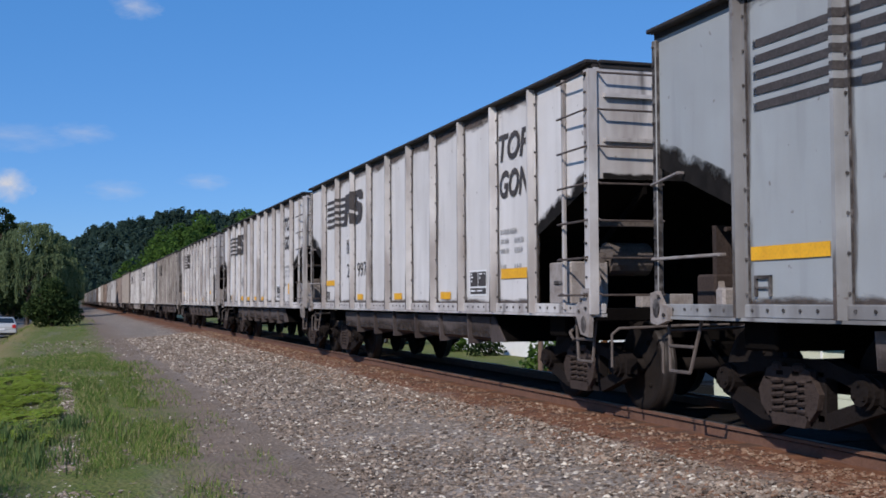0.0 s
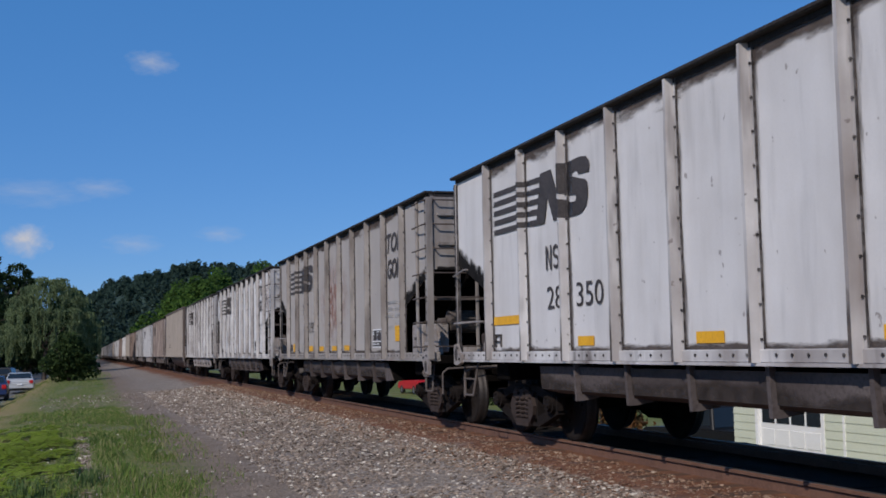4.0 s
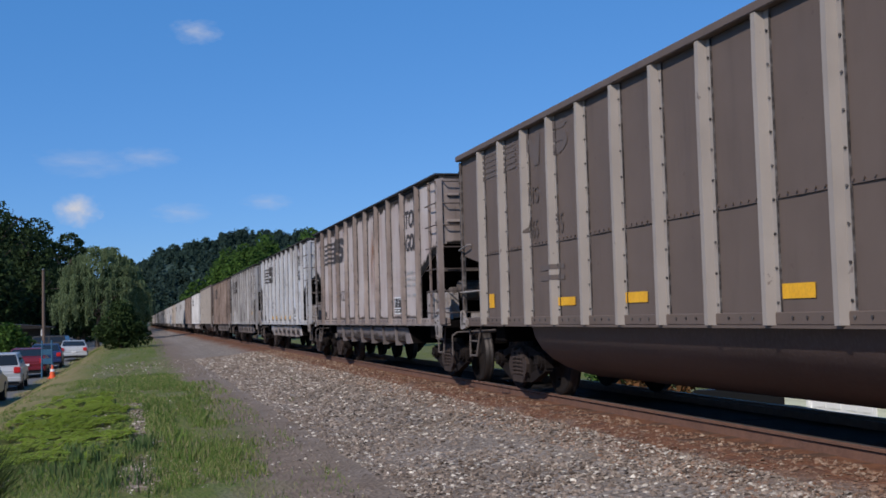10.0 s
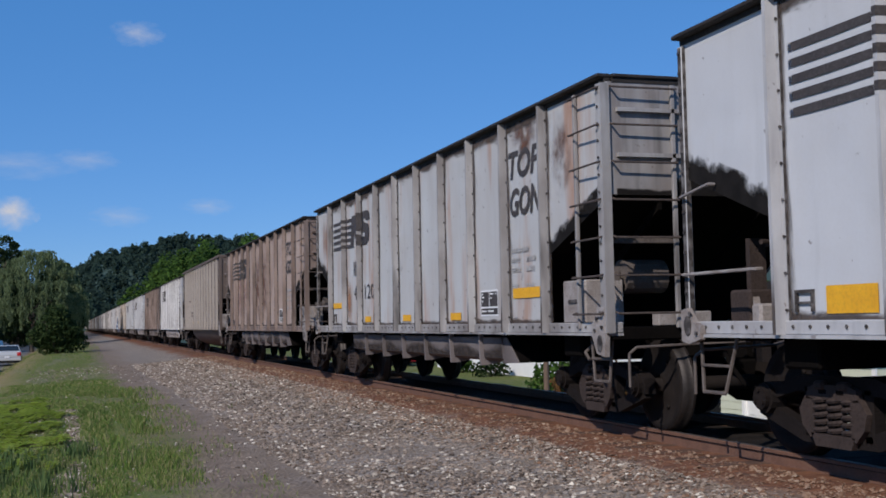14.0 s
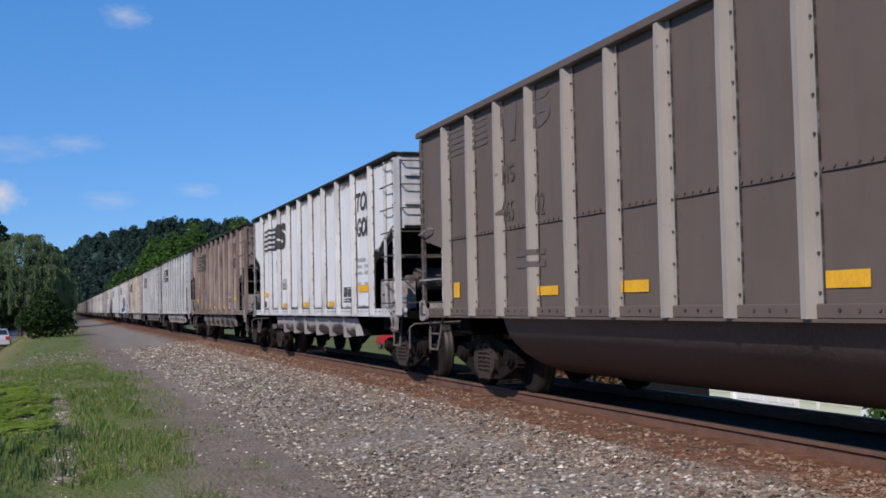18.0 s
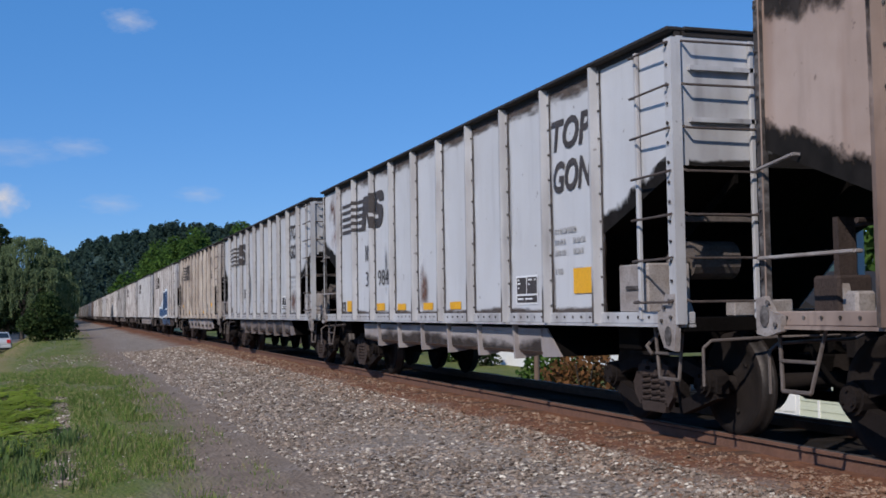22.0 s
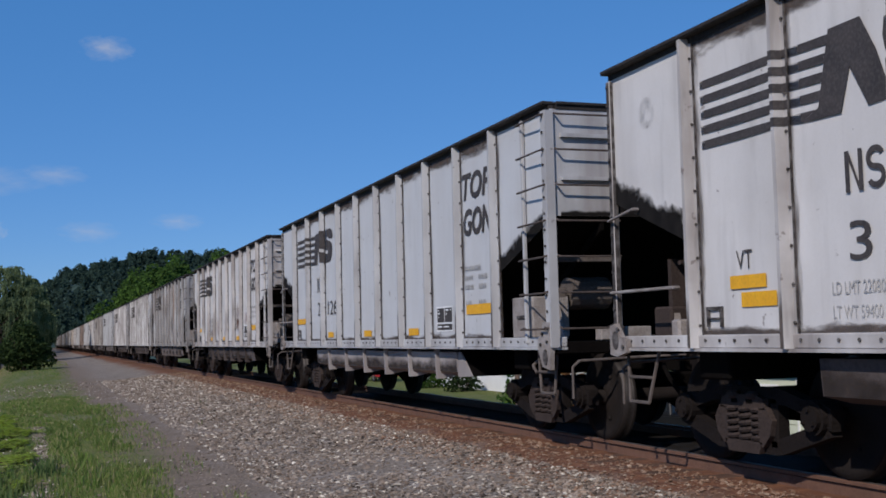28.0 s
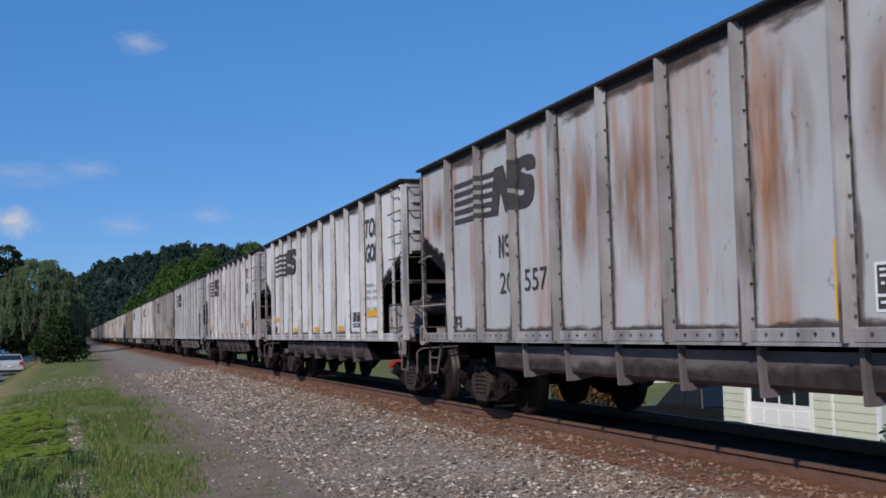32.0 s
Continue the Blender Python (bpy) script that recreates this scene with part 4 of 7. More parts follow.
def tie_material():
    """Rust-stained timber whose middle, between the rails, is painted near-black for the train's shade."""
    m, n, l, bsdf = nodes("rust-stained tie timber")
    v = mapped(n, l, (0.4, 3, 3), True)
    wood = blend(n, l, noise_fac(n, l, v, 4.0, 0.35, 0.7), (0.13, 0.072, 0.05), (0.08, 0.047, 0.035))
    grain = noise_fac(n, l, v, 30.0, 0.45, 0.75)
    wood = blend(n, l, times(n, l, grain, 0.6), wood, (0.18, 0.125, 0.09))
    tc, sep, dist = n.new("ShaderNodeTexCoord"), n.new("ShaderNodeSeparateXYZ"), n.new("ShaderNodeMath")
    l.new(tc.outputs["Object"], sep.inputs[0])
    dist.operation = "ABSOLUTE"
    l.new(sep.outputs["X"], dist.inputs[0])
    # mask of the painted shade: near-black sets in between the rails
    dust = n.new("ShaderNodeMapRange")
    dust.inputs["From Min"].default_value, dust.inputs["From Max"].default_value = 0.74, 0.64
    l.new(dist.outputs[0], dust.inputs["Value"])
    l.new(blend(n, l, dust.outputs["Result"], wood, (0.02, 0.016, 0.014)), bsdf.inputs["Base Color"])
    bsdf.inputs["Roughness"].default_value, bsdf.inputs["Specular IOR Level"].default_value = 0.95, 0.15
    relief(n, l, bsdf, grain, 0.5)
    return m


TIE_WOOD = tie_material()


def rail(x):
    prof = [(-0.070, -0.185), (0.070, -0.185), (0.070, -0.172), (0.012, -0.150), (0.010, -0.045), (0.036, -0.032), (0.037, -0.006), (0.028, 0.0), (-0.028, 0.0), (-0.037, -0.006), (-0.036, -0.032), (-0.010, -0.045), (-0.012, -0.150), (-0.070, -0.172)]
    r = new("rail")
    r.location.x = x
    head = [p for p in prof if p[1] > -0.04]
    foot = [p for p in prof if p[1] <= -0.04]
    link(prism(fresh(), foot, "y", -60, 700), "web_and_foot", RAIL_SIDE, r)
    bm = prism(fresh(), head, "y", -60, 700)
    for f in bm.faces:
        if f.normal.z > 0.9 and f.calc_center_median().z > -0.002:
            f.material_index = 1
    link(bm, "head", [RAIL_SIDE, RAIL_HEAD], r, "worn bright rail head")
    return tagged(r, "rusty steel rail with a worn bright head", "rail", "rails of the track")


for s in (-1, 1):
    rail(CAR_X + s * 0.7525)

# ---- loose ballast, ties, plants ----
def scatter_mesh(name, verts, faces, material, label, category, kind="stuff", smooth=False):
    me = bpy.data.meshes.new(name)
    me.from_pydata(verts.tolist() if hasattr(verts, "tolist") else verts, [], faces.tolist() if hasattr(faces, "tolist") else faces)
    me.materials.append(material)
    ob = new(name, me)
    return tagged(ob, label, category, kind=kind)


def island_material(name, cols, rough=0.9, spec=0.2, leaf=0.0, broad=0.35):
    """Colours picked piece by piece along a ramp."""
    m, n, l, bsdf = nodes(name)
    geo, ramp = n.new("ShaderNodeNewGeometry"), n.new("ShaderNodeValToRGB")
    el = ramp.color_ramp.elements
    for k, c in enumerate(cols):
        e = el[k] if k < 2 else el.new(1.0)
        e.color = (*c, 1)
    for k, e in enumerate(list(el)):
        e.position = k / (len(cols) - 1)
    l.new(geo.outputs["Random Per Island"], ramp.inputs["Fac"])
    v = mapped(n, l)
    col = blend(n, l, times(n, l, noise_fac(n, l, v, broad if leaf else 3.0, 0.3, 0.7), 0.45 if broad == 0.35 else 0.75), ramp.outputs["Color"], tuple(0.6 * c for c in cols[0]))
    l.new(col, bsdf.inputs["Base Color"])
    bsdf.inputs["Roughness"].default_value, bsdf.inputs["Specular IOR Level"].default_value = rough, spec
    if leaf:
        tr, mix = n.new("ShaderNodeBsdfTranslucent"), n.new("ShaderNodeMixShader")
        l.new(col, tr.inputs["Color"])
        mix.inputs[0].default_value = leaf
        l.new(bsdf.outputs[0], mix.inputs[1])
        l.new(tr.outputs[0], mix.inputs[2])
        l.new(mix.outputs[0], n["Material Output"].inputs["Surface"])
    return m


rng = np.random.default_rng(7)
OCTA_V = np.array([(1, 0, 0), (-1, 0, 0), (0, 1, 0), (0, -1, 0), (0, 0, 1), (0, 0, -1), (0.6, 0.6, 0.45), (-0.6, 0.55, 0.5), (0.55, -0.6, 0.5), (-0.6, -0.6, 0.45)], float)
OCTA_F = np.array([(6, 4, 0), (0, 2, 6), (6, 2, 4), (7, 4, 2), (2, 1, 7), (7, 1, 4), (9, 4, 1), (1, 3, 9), (9, 3, 4), (8, 4, 3), (3, 0, 8), (8, 0, 4)])
gz = np.vectorize(ground_z)


def stones(count, sample, size, name, material, label):
    xy = sample(count)
    n = len(xy)
    s = size[0] + (size[1] - size[0]) * rng.random(n) ** 2.2
    s = s * (1.0 + np.clip(xy[:, 1] - 10, 0, 40) * 0.02)
    ang = rng.random(n) * 2 * np.pi
    v = OCTA_V[None] * (0.75 + 0.5 * rng.random((n, len(OCTA_V), 1)))
    v = v * np.stack([0.8 + 0.5 * rng.random(n), 0.7 + 0.5 * rng.random(n), 0.45 + 0.35 * rng.random(n)], 1)[:, None, :] * s[:, None, None]
    tilt = (rng.random(n) - 0.5) * 0.9
    y, z = v[..., 1] * np.cos(tilt)[:, None] - v[..., 2] * np.sin(tilt)[:, None], v[..., 1] * np.sin(tilt)[:, None] + v[..., 2] * np.cos(tilt)[:, None]
    x = v[..., 0]
    X, Y = x * np.cos(ang)[:, None] - y * np.sin(ang)[:, None], x * np.sin(ang)[:, None] + y * np.cos(ang)[:, None]
    base = gz(xy[:, 0]) + 0.15 * s
    P = np.stack([X + xy[:, 0, None], Y + xy[:, 1, None], z + base[:, None]], 2).reshape(-1, 3)
    F = (OCTA_F[None] + (np.arange(n) * len(OCTA_V))[:, None, None]).reshape(-1, 3)
    return scatter_mesh(name, P, F, material, label, "gravel")


STONE = island_material("grey ballast stone", [(0.058, 0.043, 0.034), (0.215, 0.163, 0.126), (0.31, 0.24, 0.188), (0.43, 0.345, 0.272), (0.168, 0.115, 0.082), (0.86, 0.77, 0.64)])


def near_strip(x0, x1, bias):
    def sample(n):
        y = 6.0 + 42.0 * rng.random(n) ** 1.9
        x = x0 + (x1 - x0) * rng.random(n) ** bias
        return np.stack([x, y], 1)
    return sample


stones(44000, near_strip(4.80, 2.2, 1.15), (0.009, 0.030), "ballast", STONE, "loose grey and pale ballast stones beside the track")
RUSTY_STONE = island_material("rust-dusted ballast stone", [(0.17, 0.092, 0.058), (0.27, 0.165, 0.11), (0.32, 0.22, 0.155), (0.20, 0.10, 0.06), (0.48, 0.37, 0.275)])
stones(9000, near_strip(5.55, 4.2, 1.0), (0.009, 0.028), "rusty_ballast", RUSTY_STONE, "rust-dusted ballast stones along the tie ends")
stones(9000, near_strip(2.6, -1.4, 1.0), (0.008, 0.022), "scattered_gravel", STONE, "small stones lying on the dirt and in the grass")
def worn_strip(n):
    y = 8.5 + 15.0 * rng.random(3 * n) ** 1.3
    keep = np.array([noise.noise((v * 0.45, 4.0, 8.0)) > -0.12 + 0.25 * q for v, q in zip(y.tolist(), rng.random(3 * n).tolist())])
    y = y[keep][:n]
    mid = np.array([0.12 * noise.noise((v * 0.6, 0.0, 2.0)) + 0.10 * math.sin(v * 0.5) for v in y.tolist()])
    return np.stack([mid + 0.13 * rng.normal(size=len(y)), y], 1)


stones(3200, worn_strip, (0.010, 0.026), "pebble_strip", STONE, "pale pebbles in a worn strip of the verge")

tie_mesh = None
for k in range(150):
    y = 3.0 + 0.51 * k
    if tie_mesh is None:
        bm = fresh()
        box(bm, -1.36, 1.36, -0.115, 0.115, -0.10, 0.0, 0.015)
        tie_mesh = link(bm, "tie", TIE_WOOD)
        ob = tie_mesh
    else:
        ob = new("tie", tie_mesh.data)
    rr = random.Random(k)
    ob.matrix_basis = pose(CAR_X + rr.uniform(-0.03, 0.03), y + rr.uniform(-0.03, 0.03), -0.128 + rr.uniform(-0.014, 0.006), rr.uniform(-1, 1), 0, rr.uniform(-1.2, 1.2))
    tagged(ob, "rust-stained wooden railway tie half sunk in ballast", "railway tie", "ties of the track")

GRASS = island_material("verge grass", [(0.085, 0.16, 0.03), (0.125, 0.205, 0.04), (0.17, 0.235, 0.055), (0.25, 0.26, 0.09), (0.40, 0.33, 0.18)], leaf=0.25)
WEED = island_material("bright low weeds", [(0.32, 0.43, 0.06), (0.41, 0.53, 0.085), (0.46, 0.56, 0.11), (0.38, 0.40, 0.13)], leaf=0.45)
DARK_WEED = island_material("dark blue-green weeds", [(0.055, 0.10, 0.035), (0.085, 0.14, 0.045), (0.13, 0.18, 0.06), (0.18, 0.20, 0.08)], leaf=0.25)


def grass_density(x, y):
    """Clumped: thick on the bank, thin where gravel shows through."""
    v = noise.noise((x * 0.9, y * 0.35, 3.0)) + 0.5 * noise.noise((x * 2.5, y * 1.2, 9.0))
    edge = max(0.0, min(1.0, (1.35 - x) / 0.6))
    if y < 24:
        for c, w in ((0.0, 0.24), (0.66, 0.18)):
            edge *= max(0.06, min(1.0, abs(x - c - 0.12 * noise.noise((y * 0.6, c, 2))) / w))
    if x < -1.75 + 0.25 * noise.noise((y * 0.4, 7, 1)):
        edge *= 0.25
    elif x < -0.42 and 14.5 < y < 25:
        edge *= 0.12
    return (0.62 + 1.0 * v) * edge * (1.0 if y < 20 else max(0.25, 1.0 - (y - 20) * 0.035))


def blades(count, x0, x1, y0, y1, height, name, material, label, lean=0.8, keep=None, power=1.7, wide=0.0032):
    n = count * 3
    y = y0 + (y1 - y0) * rng.random(n) ** power
    x = x0 + (x1 - x0) * rng.random(n)
    if keep is not None:
        dense = np.array([keep(a, b) for a, b in zip(x.tolist(), y.tolist())])
        ok = np.flatnonzero(rng.random(n) < dense)[:count]
        x, y, dense = x[ok], y[ok], dense[ok]
        tall = 0.55 + 0.6 * np.clip(dense, 0, 1.2)
    else:
        tall = np.ones(n)
    n = len(x)
    far = 1.0 + np.maximum(0.0, y - 10) * 0.05
    h = height * (0.3 + 0.9 * rng.random(n)) * tall
    a, ln = rng.random(n) * 6.283, lean * h * rng.random(n)
    w = wide * far * (0.7 + rng.random(n))
    z = gz(x) - 0.01
    dx, dy = np.cos(a), np.sin(a)
    b = rng.random(n) * 6.283
    sx, sy = np.cos(b) * w, np.sin(b) * w
    V = np.stack([np.stack([x - sx, y - sy, z], 1), np.stack([x + sx, y + sy, z], 1),
                  np.stack([x + dx * ln * 0.35 + sx * 0.8, y + dy * ln * 0.35 + sy * 0.8, z + h * 0.6], 1), np.stack([x + dx * ln * 0.35 - sx * 0.8, y + dy * ln * 0.35 - sy * 0.8, z + h * 0.6], 1),
                  np.stack([x + dx * ln, y + dy * ln, z + h], 1)], 1).reshape(-1, 3)
    faces = [q for k in range(0, 5 * n, 5) for q in ((k, k + 1, k + 2, k + 3), (k + 3, k + 2, k + 4))]
    return scatter_mesh(name, V, faces, material, label, "grass")


blades(150000, -3.4, 1.5, 5.5, 36, 0.085, "verge_grass", GRASS, "patchy green and straw-coloured verge grass", keep=grass_density)
blades(9000, -4.4, 2.0, 40, 110, 0.055, "far_verge_grass", GRASS, "patchy verge grass farther along the bank", keep=lambda x, y: 0.7 if x < 0.8 + 0.012 * y else 0.05, power=1.0)
blades(5000, 0.9, 1.9, 6, 30, 0.11, "edge_weeds", GRASS, "thin dry weeds at the gravel edge", keep=lambda x, y: max(0, 0.5 + noise.noise((x, y * 0.5, 5))) * (0.5 if x > 1.4 else 1))


def low_weeds():
    v, f = [], []
    for k in range(30000):
        x, y = -2.2 + 2.2 * rng.random(), 13.0 + 14.0 * rng.random()
        d = max(abs(x + 1.17) / 0.85, abs(y - 19.6) / 6.0)
        lump = noise.noise((x * 2.2, y * 0.8, 1)) + 0.6 * noise.noise((x * 6, y * 2.5, 4))
        if lump < -0.25 + 0.9 * max(0.0, d - 0.45) ** 1.2 + 0.35 * rng.random() - 0.2:
            continue
        z = ground_z(x) + 0.055 + 0.05 * noise.noise((x * 0.7, y * 0.7, 0)) + (0.02 + 0.05 * max(0.0, lump)) * rng.random()
        a, t, s = rng.random() * 6.283, 0.35 * rng.random(), 0.02 + 0.026 * rng.random()
        b = len(v)
        for q in range(4):
            g = a + q * math.pi / 2
            v.append((x + s * math.cos(g), y + s * math.sin(g), z + s * t * math.cos(g + 1)))
        f.append((b, b + 1, b + 2, b + 3))
    scatter_mesh("low_weeds", v, f, WEED, "bright green patch of low broad-leaved weeds", "weeds")


low_weeds()


def clumps(spots):
    """Density of weeds that stand in clumps (x, y, rx, ry)."""
    def keep(x, y):
        d = min(max(abs(x - a) / p, abs(y - b) / q) for a, b, p, q in spots)
        return max(0.0, 1.0 - d) * (0.7 + 1.2 * noise.noise((x * 5, y * 2, 6)))
    return keep


blades(2000, -1.3, 0.5, 10.5, 16.5, 0.20, "tall_weeds", DARK_WEED, "taller dark blue-green weeds on the verge", 0.6, clumps([(-0.55, 14.0, 0.55, 1.7), (-0.25, 12.0, 0.5, 1.5), (0.05, 15.0, 0.35, 1.2), (-0.85, 12.8, 0.4, 1.0)]), 1.0, 0.006)
blades(3600, 0.0, 1.1, 13.0, 24.0, 0.17, "green_tufts", GRASS, "thick green tufts of grass beside the worn strip", 0.6, clumps([(0.40, 19.8, 0.24, 2.2), (0.52, 15.5, 0.22, 1.6), (0.62, 13.5, 0.25, 0.9), (0.95, 18.0, 0.2, 1.5)]), 1.0, 0.005)
blades(420, 2.2, 4.4, 9.0, 30.0, 0.13, "ballast_weeds", DARK_WEED, "small weeds growing in the ballast", 0.7, clumps([(2.9, 21.0, 0.35, 0.5), (3.6, 27.0, 0.3, 0.5), (2.6, 14.6, 0.2, 0.3), (3.9, 16.2, 0.2, 0.3), (4.1, 24.0, 0.2, 0.4)]), 1.0, 0.005)

TUFT = island_material("dark ornamental grass", [(0.035, 0.06, 0.015), (0.06, 0.085, 0.025), (0.10, 0.11, 0.04)], leaf=0.15)


def grass_tuft(x, y, count=560, tall=1.05):
    v, f = [], []
    for k in range(count):
        a, out = rng.random() * 6.283, 0.15 + 0.85 * rng.random()
        h = tall * (0.6 + 0.4 * rng.random())
        bx, by, z = x + 0.10 * math.cos(a), y + 0.10 * math.sin(a), ground_z(x)
        prev = None
        for q in range(5):
            t = q / 4
            r = 0.72 * out * t ** 1.5
            cz = z + h * (t - 0.35 * out * t * t)
            w = 0.007 * (1 - t * 0.9)
            p, s = (bx + r * math.cos(a), by + r * math.sin(a)), (-math.sin(a) * w, math.cos(a) * w)
            v += [(p[0] - s[0], p[1] - s[1], cz), (p[0] + s[0], p[1] + s[1], cz)]
            if q:
                b = len(v)
                f.append((b - 4, b - 3, b - 1, b - 2))
    ob = scatter_mesh("grass_tuft", v, f, TUFT, "dark arching tuft of tall ornamental grass on the verge", "grass", kind="")
    return ob


grass_tuft(-1.30, 9.7)

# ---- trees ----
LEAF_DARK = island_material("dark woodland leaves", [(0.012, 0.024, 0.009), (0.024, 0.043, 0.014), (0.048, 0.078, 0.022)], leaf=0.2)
LEAF_MID = island_material("sunlit woodland leaves", [(0.03, 0.065, 0.014), (0.07, 0.14, 0.022), (0.10, 0.18, 0.03)], leaf=0.3, broad=0.07)
# the far leaves' blue-green carries the distance haze
LEAF_FAR = island_material("hill leaves with haze in the colour", [(0.030, 0.056, 0.044), (0.036, 0.064, 0.047), (0.043, 0.075, 0.051)], leaf=0.3, broad=0.02)
LEAF_WILLOW = island_material("willow leaves", [(0.10, 0.14, 0.06), (0.15, 0.195, 0.09), (0.21, 0.255, 0.13)], leaf=0.3)
LEAF_BUSH = island_material("dark bush leaves", [(0.022, 0.042, 0.012), (0.034, 0.06, 0.017), (0.055, 0.085, 0.024)], leaf=0.25)
LEAF_RED = island_material("reddish brown leaves", [(0.12, 0.055, 0.02), (0.18, 0.08, 0.03), (0.10, 0.07, 0.025)], leaf=0.2)
BARK = surface("grey-brown bark", (0.085, 0.065, 0.05), (0.05, 0.04, 0.032), (0.12, 0.10, 0.08), 3, 25, 0.9, 0, 0.6, stretch=(3, 3, 0.6))


def leaf_quads(points, size, droop=0.0, canopy=0.0):
    """Random four-sided leaf clumps at the points (n, 3)."""
    n = len(points)
    d = rng.normal(size=(n, 3))
    d /= np.linalg.norm(d, axis=1)[:, None]
    e = np.cross(d, rng.normal(size=(n, 3)))
    e /= np.linalg.norm(e, axis=1)[:, None]
    if canopy:
        up = rng.normal(size=(n, 3)) * (1 - canopy) + np.array([-0.25, -0.55, 0.8]) * canopy
        up /= np.linalg.norm(up, axis=1)[:, None]
        d = np.cross(up, d)
        d /= np.linalg.norm(d, axis=1)[:, None]
        e = np.cross(up, d)
    s = size * (0.55 + 0.9 * rng.random(n))[:, None]
    if droop:
        d = d * 0.35 + np.array([0, 0, -droop])
    P = np.stack([points - d * s - e * s * 0.35, points - d * s * 0.2 + e * s * 0.6, points + d * s + e * s * 0.25, points + d * s * 0.1 - e * s * 0.65], 1)
    return P.reshape(-1, 3), np.arange(4 * n).reshape(-1, 4)


def lump_points(lumps, count):
    """Points near the skin of overlapping ellipsoids (cx, cy, cz, rx, ry, rz)."""
    L = np.array(lumps, float)
    area = L[:, 3] * L[:, 4] + L[:, 5] * (L[:, 3] + L[:, 4])
    pick = rng.choice(len(L), size=count, p=area / area.sum())
    d = rng.normal(size=(count, 3))
    d /= np.linalg.norm(d, axis=1)[:, None]
    return L[pick, :3] + d * L[pick, 3:] * (0.72 + 0.33 * rng.random((count, 1)))


def crown_lumps(x, y, z0, z1, r, n, seed):
    q = random.Random(seed)
    out = []
    for k in range(n):
        t = (k + 0.5) / n
        rr = r * (0.45 + 0.75 * math.sin(math.pi * (0.18 + 0.72 * t))) * 0.55
        a = q.uniform(0, 6.283)
        o = r * q.uniform(0.15, 0.60) * (1 - 0.6 * t)
        s = rr * q.uniform(0.75, 1.15)
        out.append((x + o * math.cos(a), y + o * math.sin(a), z0 + (z1 - z0) * (0.12 + 0.80 * t), s, s, s * q.uniform(0.65, 0.9)))
    return out


def trunk_mesh(bm, x, y, z0, z1, r, limbs, spread_to, seed):
    q = random.Random(seed)
    prev, pr = Vector((x, y, z0)), r
    path = []
    for k in range(1, 5):
        p = Vector((x + q.uniform(-0.12, 0.12) * k, y + q.uniform(-0.12, 0.12) * k, z0 + (z1 - z0) * k / 4))
        rod(bm, prev, p, pr, 8, pr * 0.85)
        prev, pr = p, pr * 0.85
        path.append((p.copy(), pr))
    for k in range(limbs):
        p, rr = path[q.randrange(1, 4)]
        a = q.uniform(0, 6.283)
        t = p + Vector((math.cos(a) * spread_to * q.uniform(0.5, 0.9), math.sin(a) * spread_to * q.uniform(0.5, 0.9), (z1 - z0) * q.uniform(0.2, 0.5)))
        mid = (p + t) / 2 + Vector((0, 0, 0.15 * spread_to))
        rod(bm, p, mid, rr * 0.6, 6, rr * 0.4)
        rod(bm, mid, t, rr * 0.4, 6, rr * 0.15)
    return bm


def tree(x, y, height, r, leaf, leaves=2600, size=0.28, seed=1, label="leafy dark green tree", lumps=9, low=0.18):
    z = ground_z(x)
    t = new("tree")
    t.location = (x, y, z)
    bm = trunk_mesh(fresh(), 0, 0, -0.1, height * 0.6, 0.035 * height, 6, r, seed)
    link(bm, "trunk", BARK, t)
    P, F = leaf_quads(lump_points(crown_lumps(0, 0, height * low, height, r, lumps, seed), leaves), size)
    me = bpy.data.meshes.new("crown")
    me.from_pydata(P.tolist(), [], F.tolist())
    me.materials.append(leaf)
    c = new("crown", me)
    c.parent = t
    return tagged(t, label, "tree", "trees behind the parking lot")


def shrub(x, y, z, height, r, leaf, leaves, size, seed, label):
    s = new("shrub")
    s.location = (x, y, z)
    bm = fresh()
    q = random.Random(seed)
    for k in range(5):
        a = q.uniform(0, 6.28)
        rod(bm, (0, 0, -0.1), (math.cos(a) * r * 0.6, math.sin(a) * r * 0.6, height * 0.7), 0.03 * height, 5, 0.01 * height)
    link(bm, "stem", BARK, s)
    heads = crown_lumps(0, 0, 0.0, height, 0.9 * r, 8, seed) + crown_lumps(0.55 * r, 0, 0.0, 0.72 * height, 0.6 * r, 6, seed + 50) + crown_lumps(-0.6 * r, 0.1, 0.0, 0.62 * height, 0.6 * r, 6, seed + 90)
    P, F = leaf_quads(lump_points(heads, leaves), size)
    me = bpy.data.meshes.new("foliage")
    me.from_pydata(P.tolist(), [], F.tolist())
    me.materials.append(leaf)
    c = new("foliage", me)
    c.parent = s
    return tagged(s, label, "shrub")


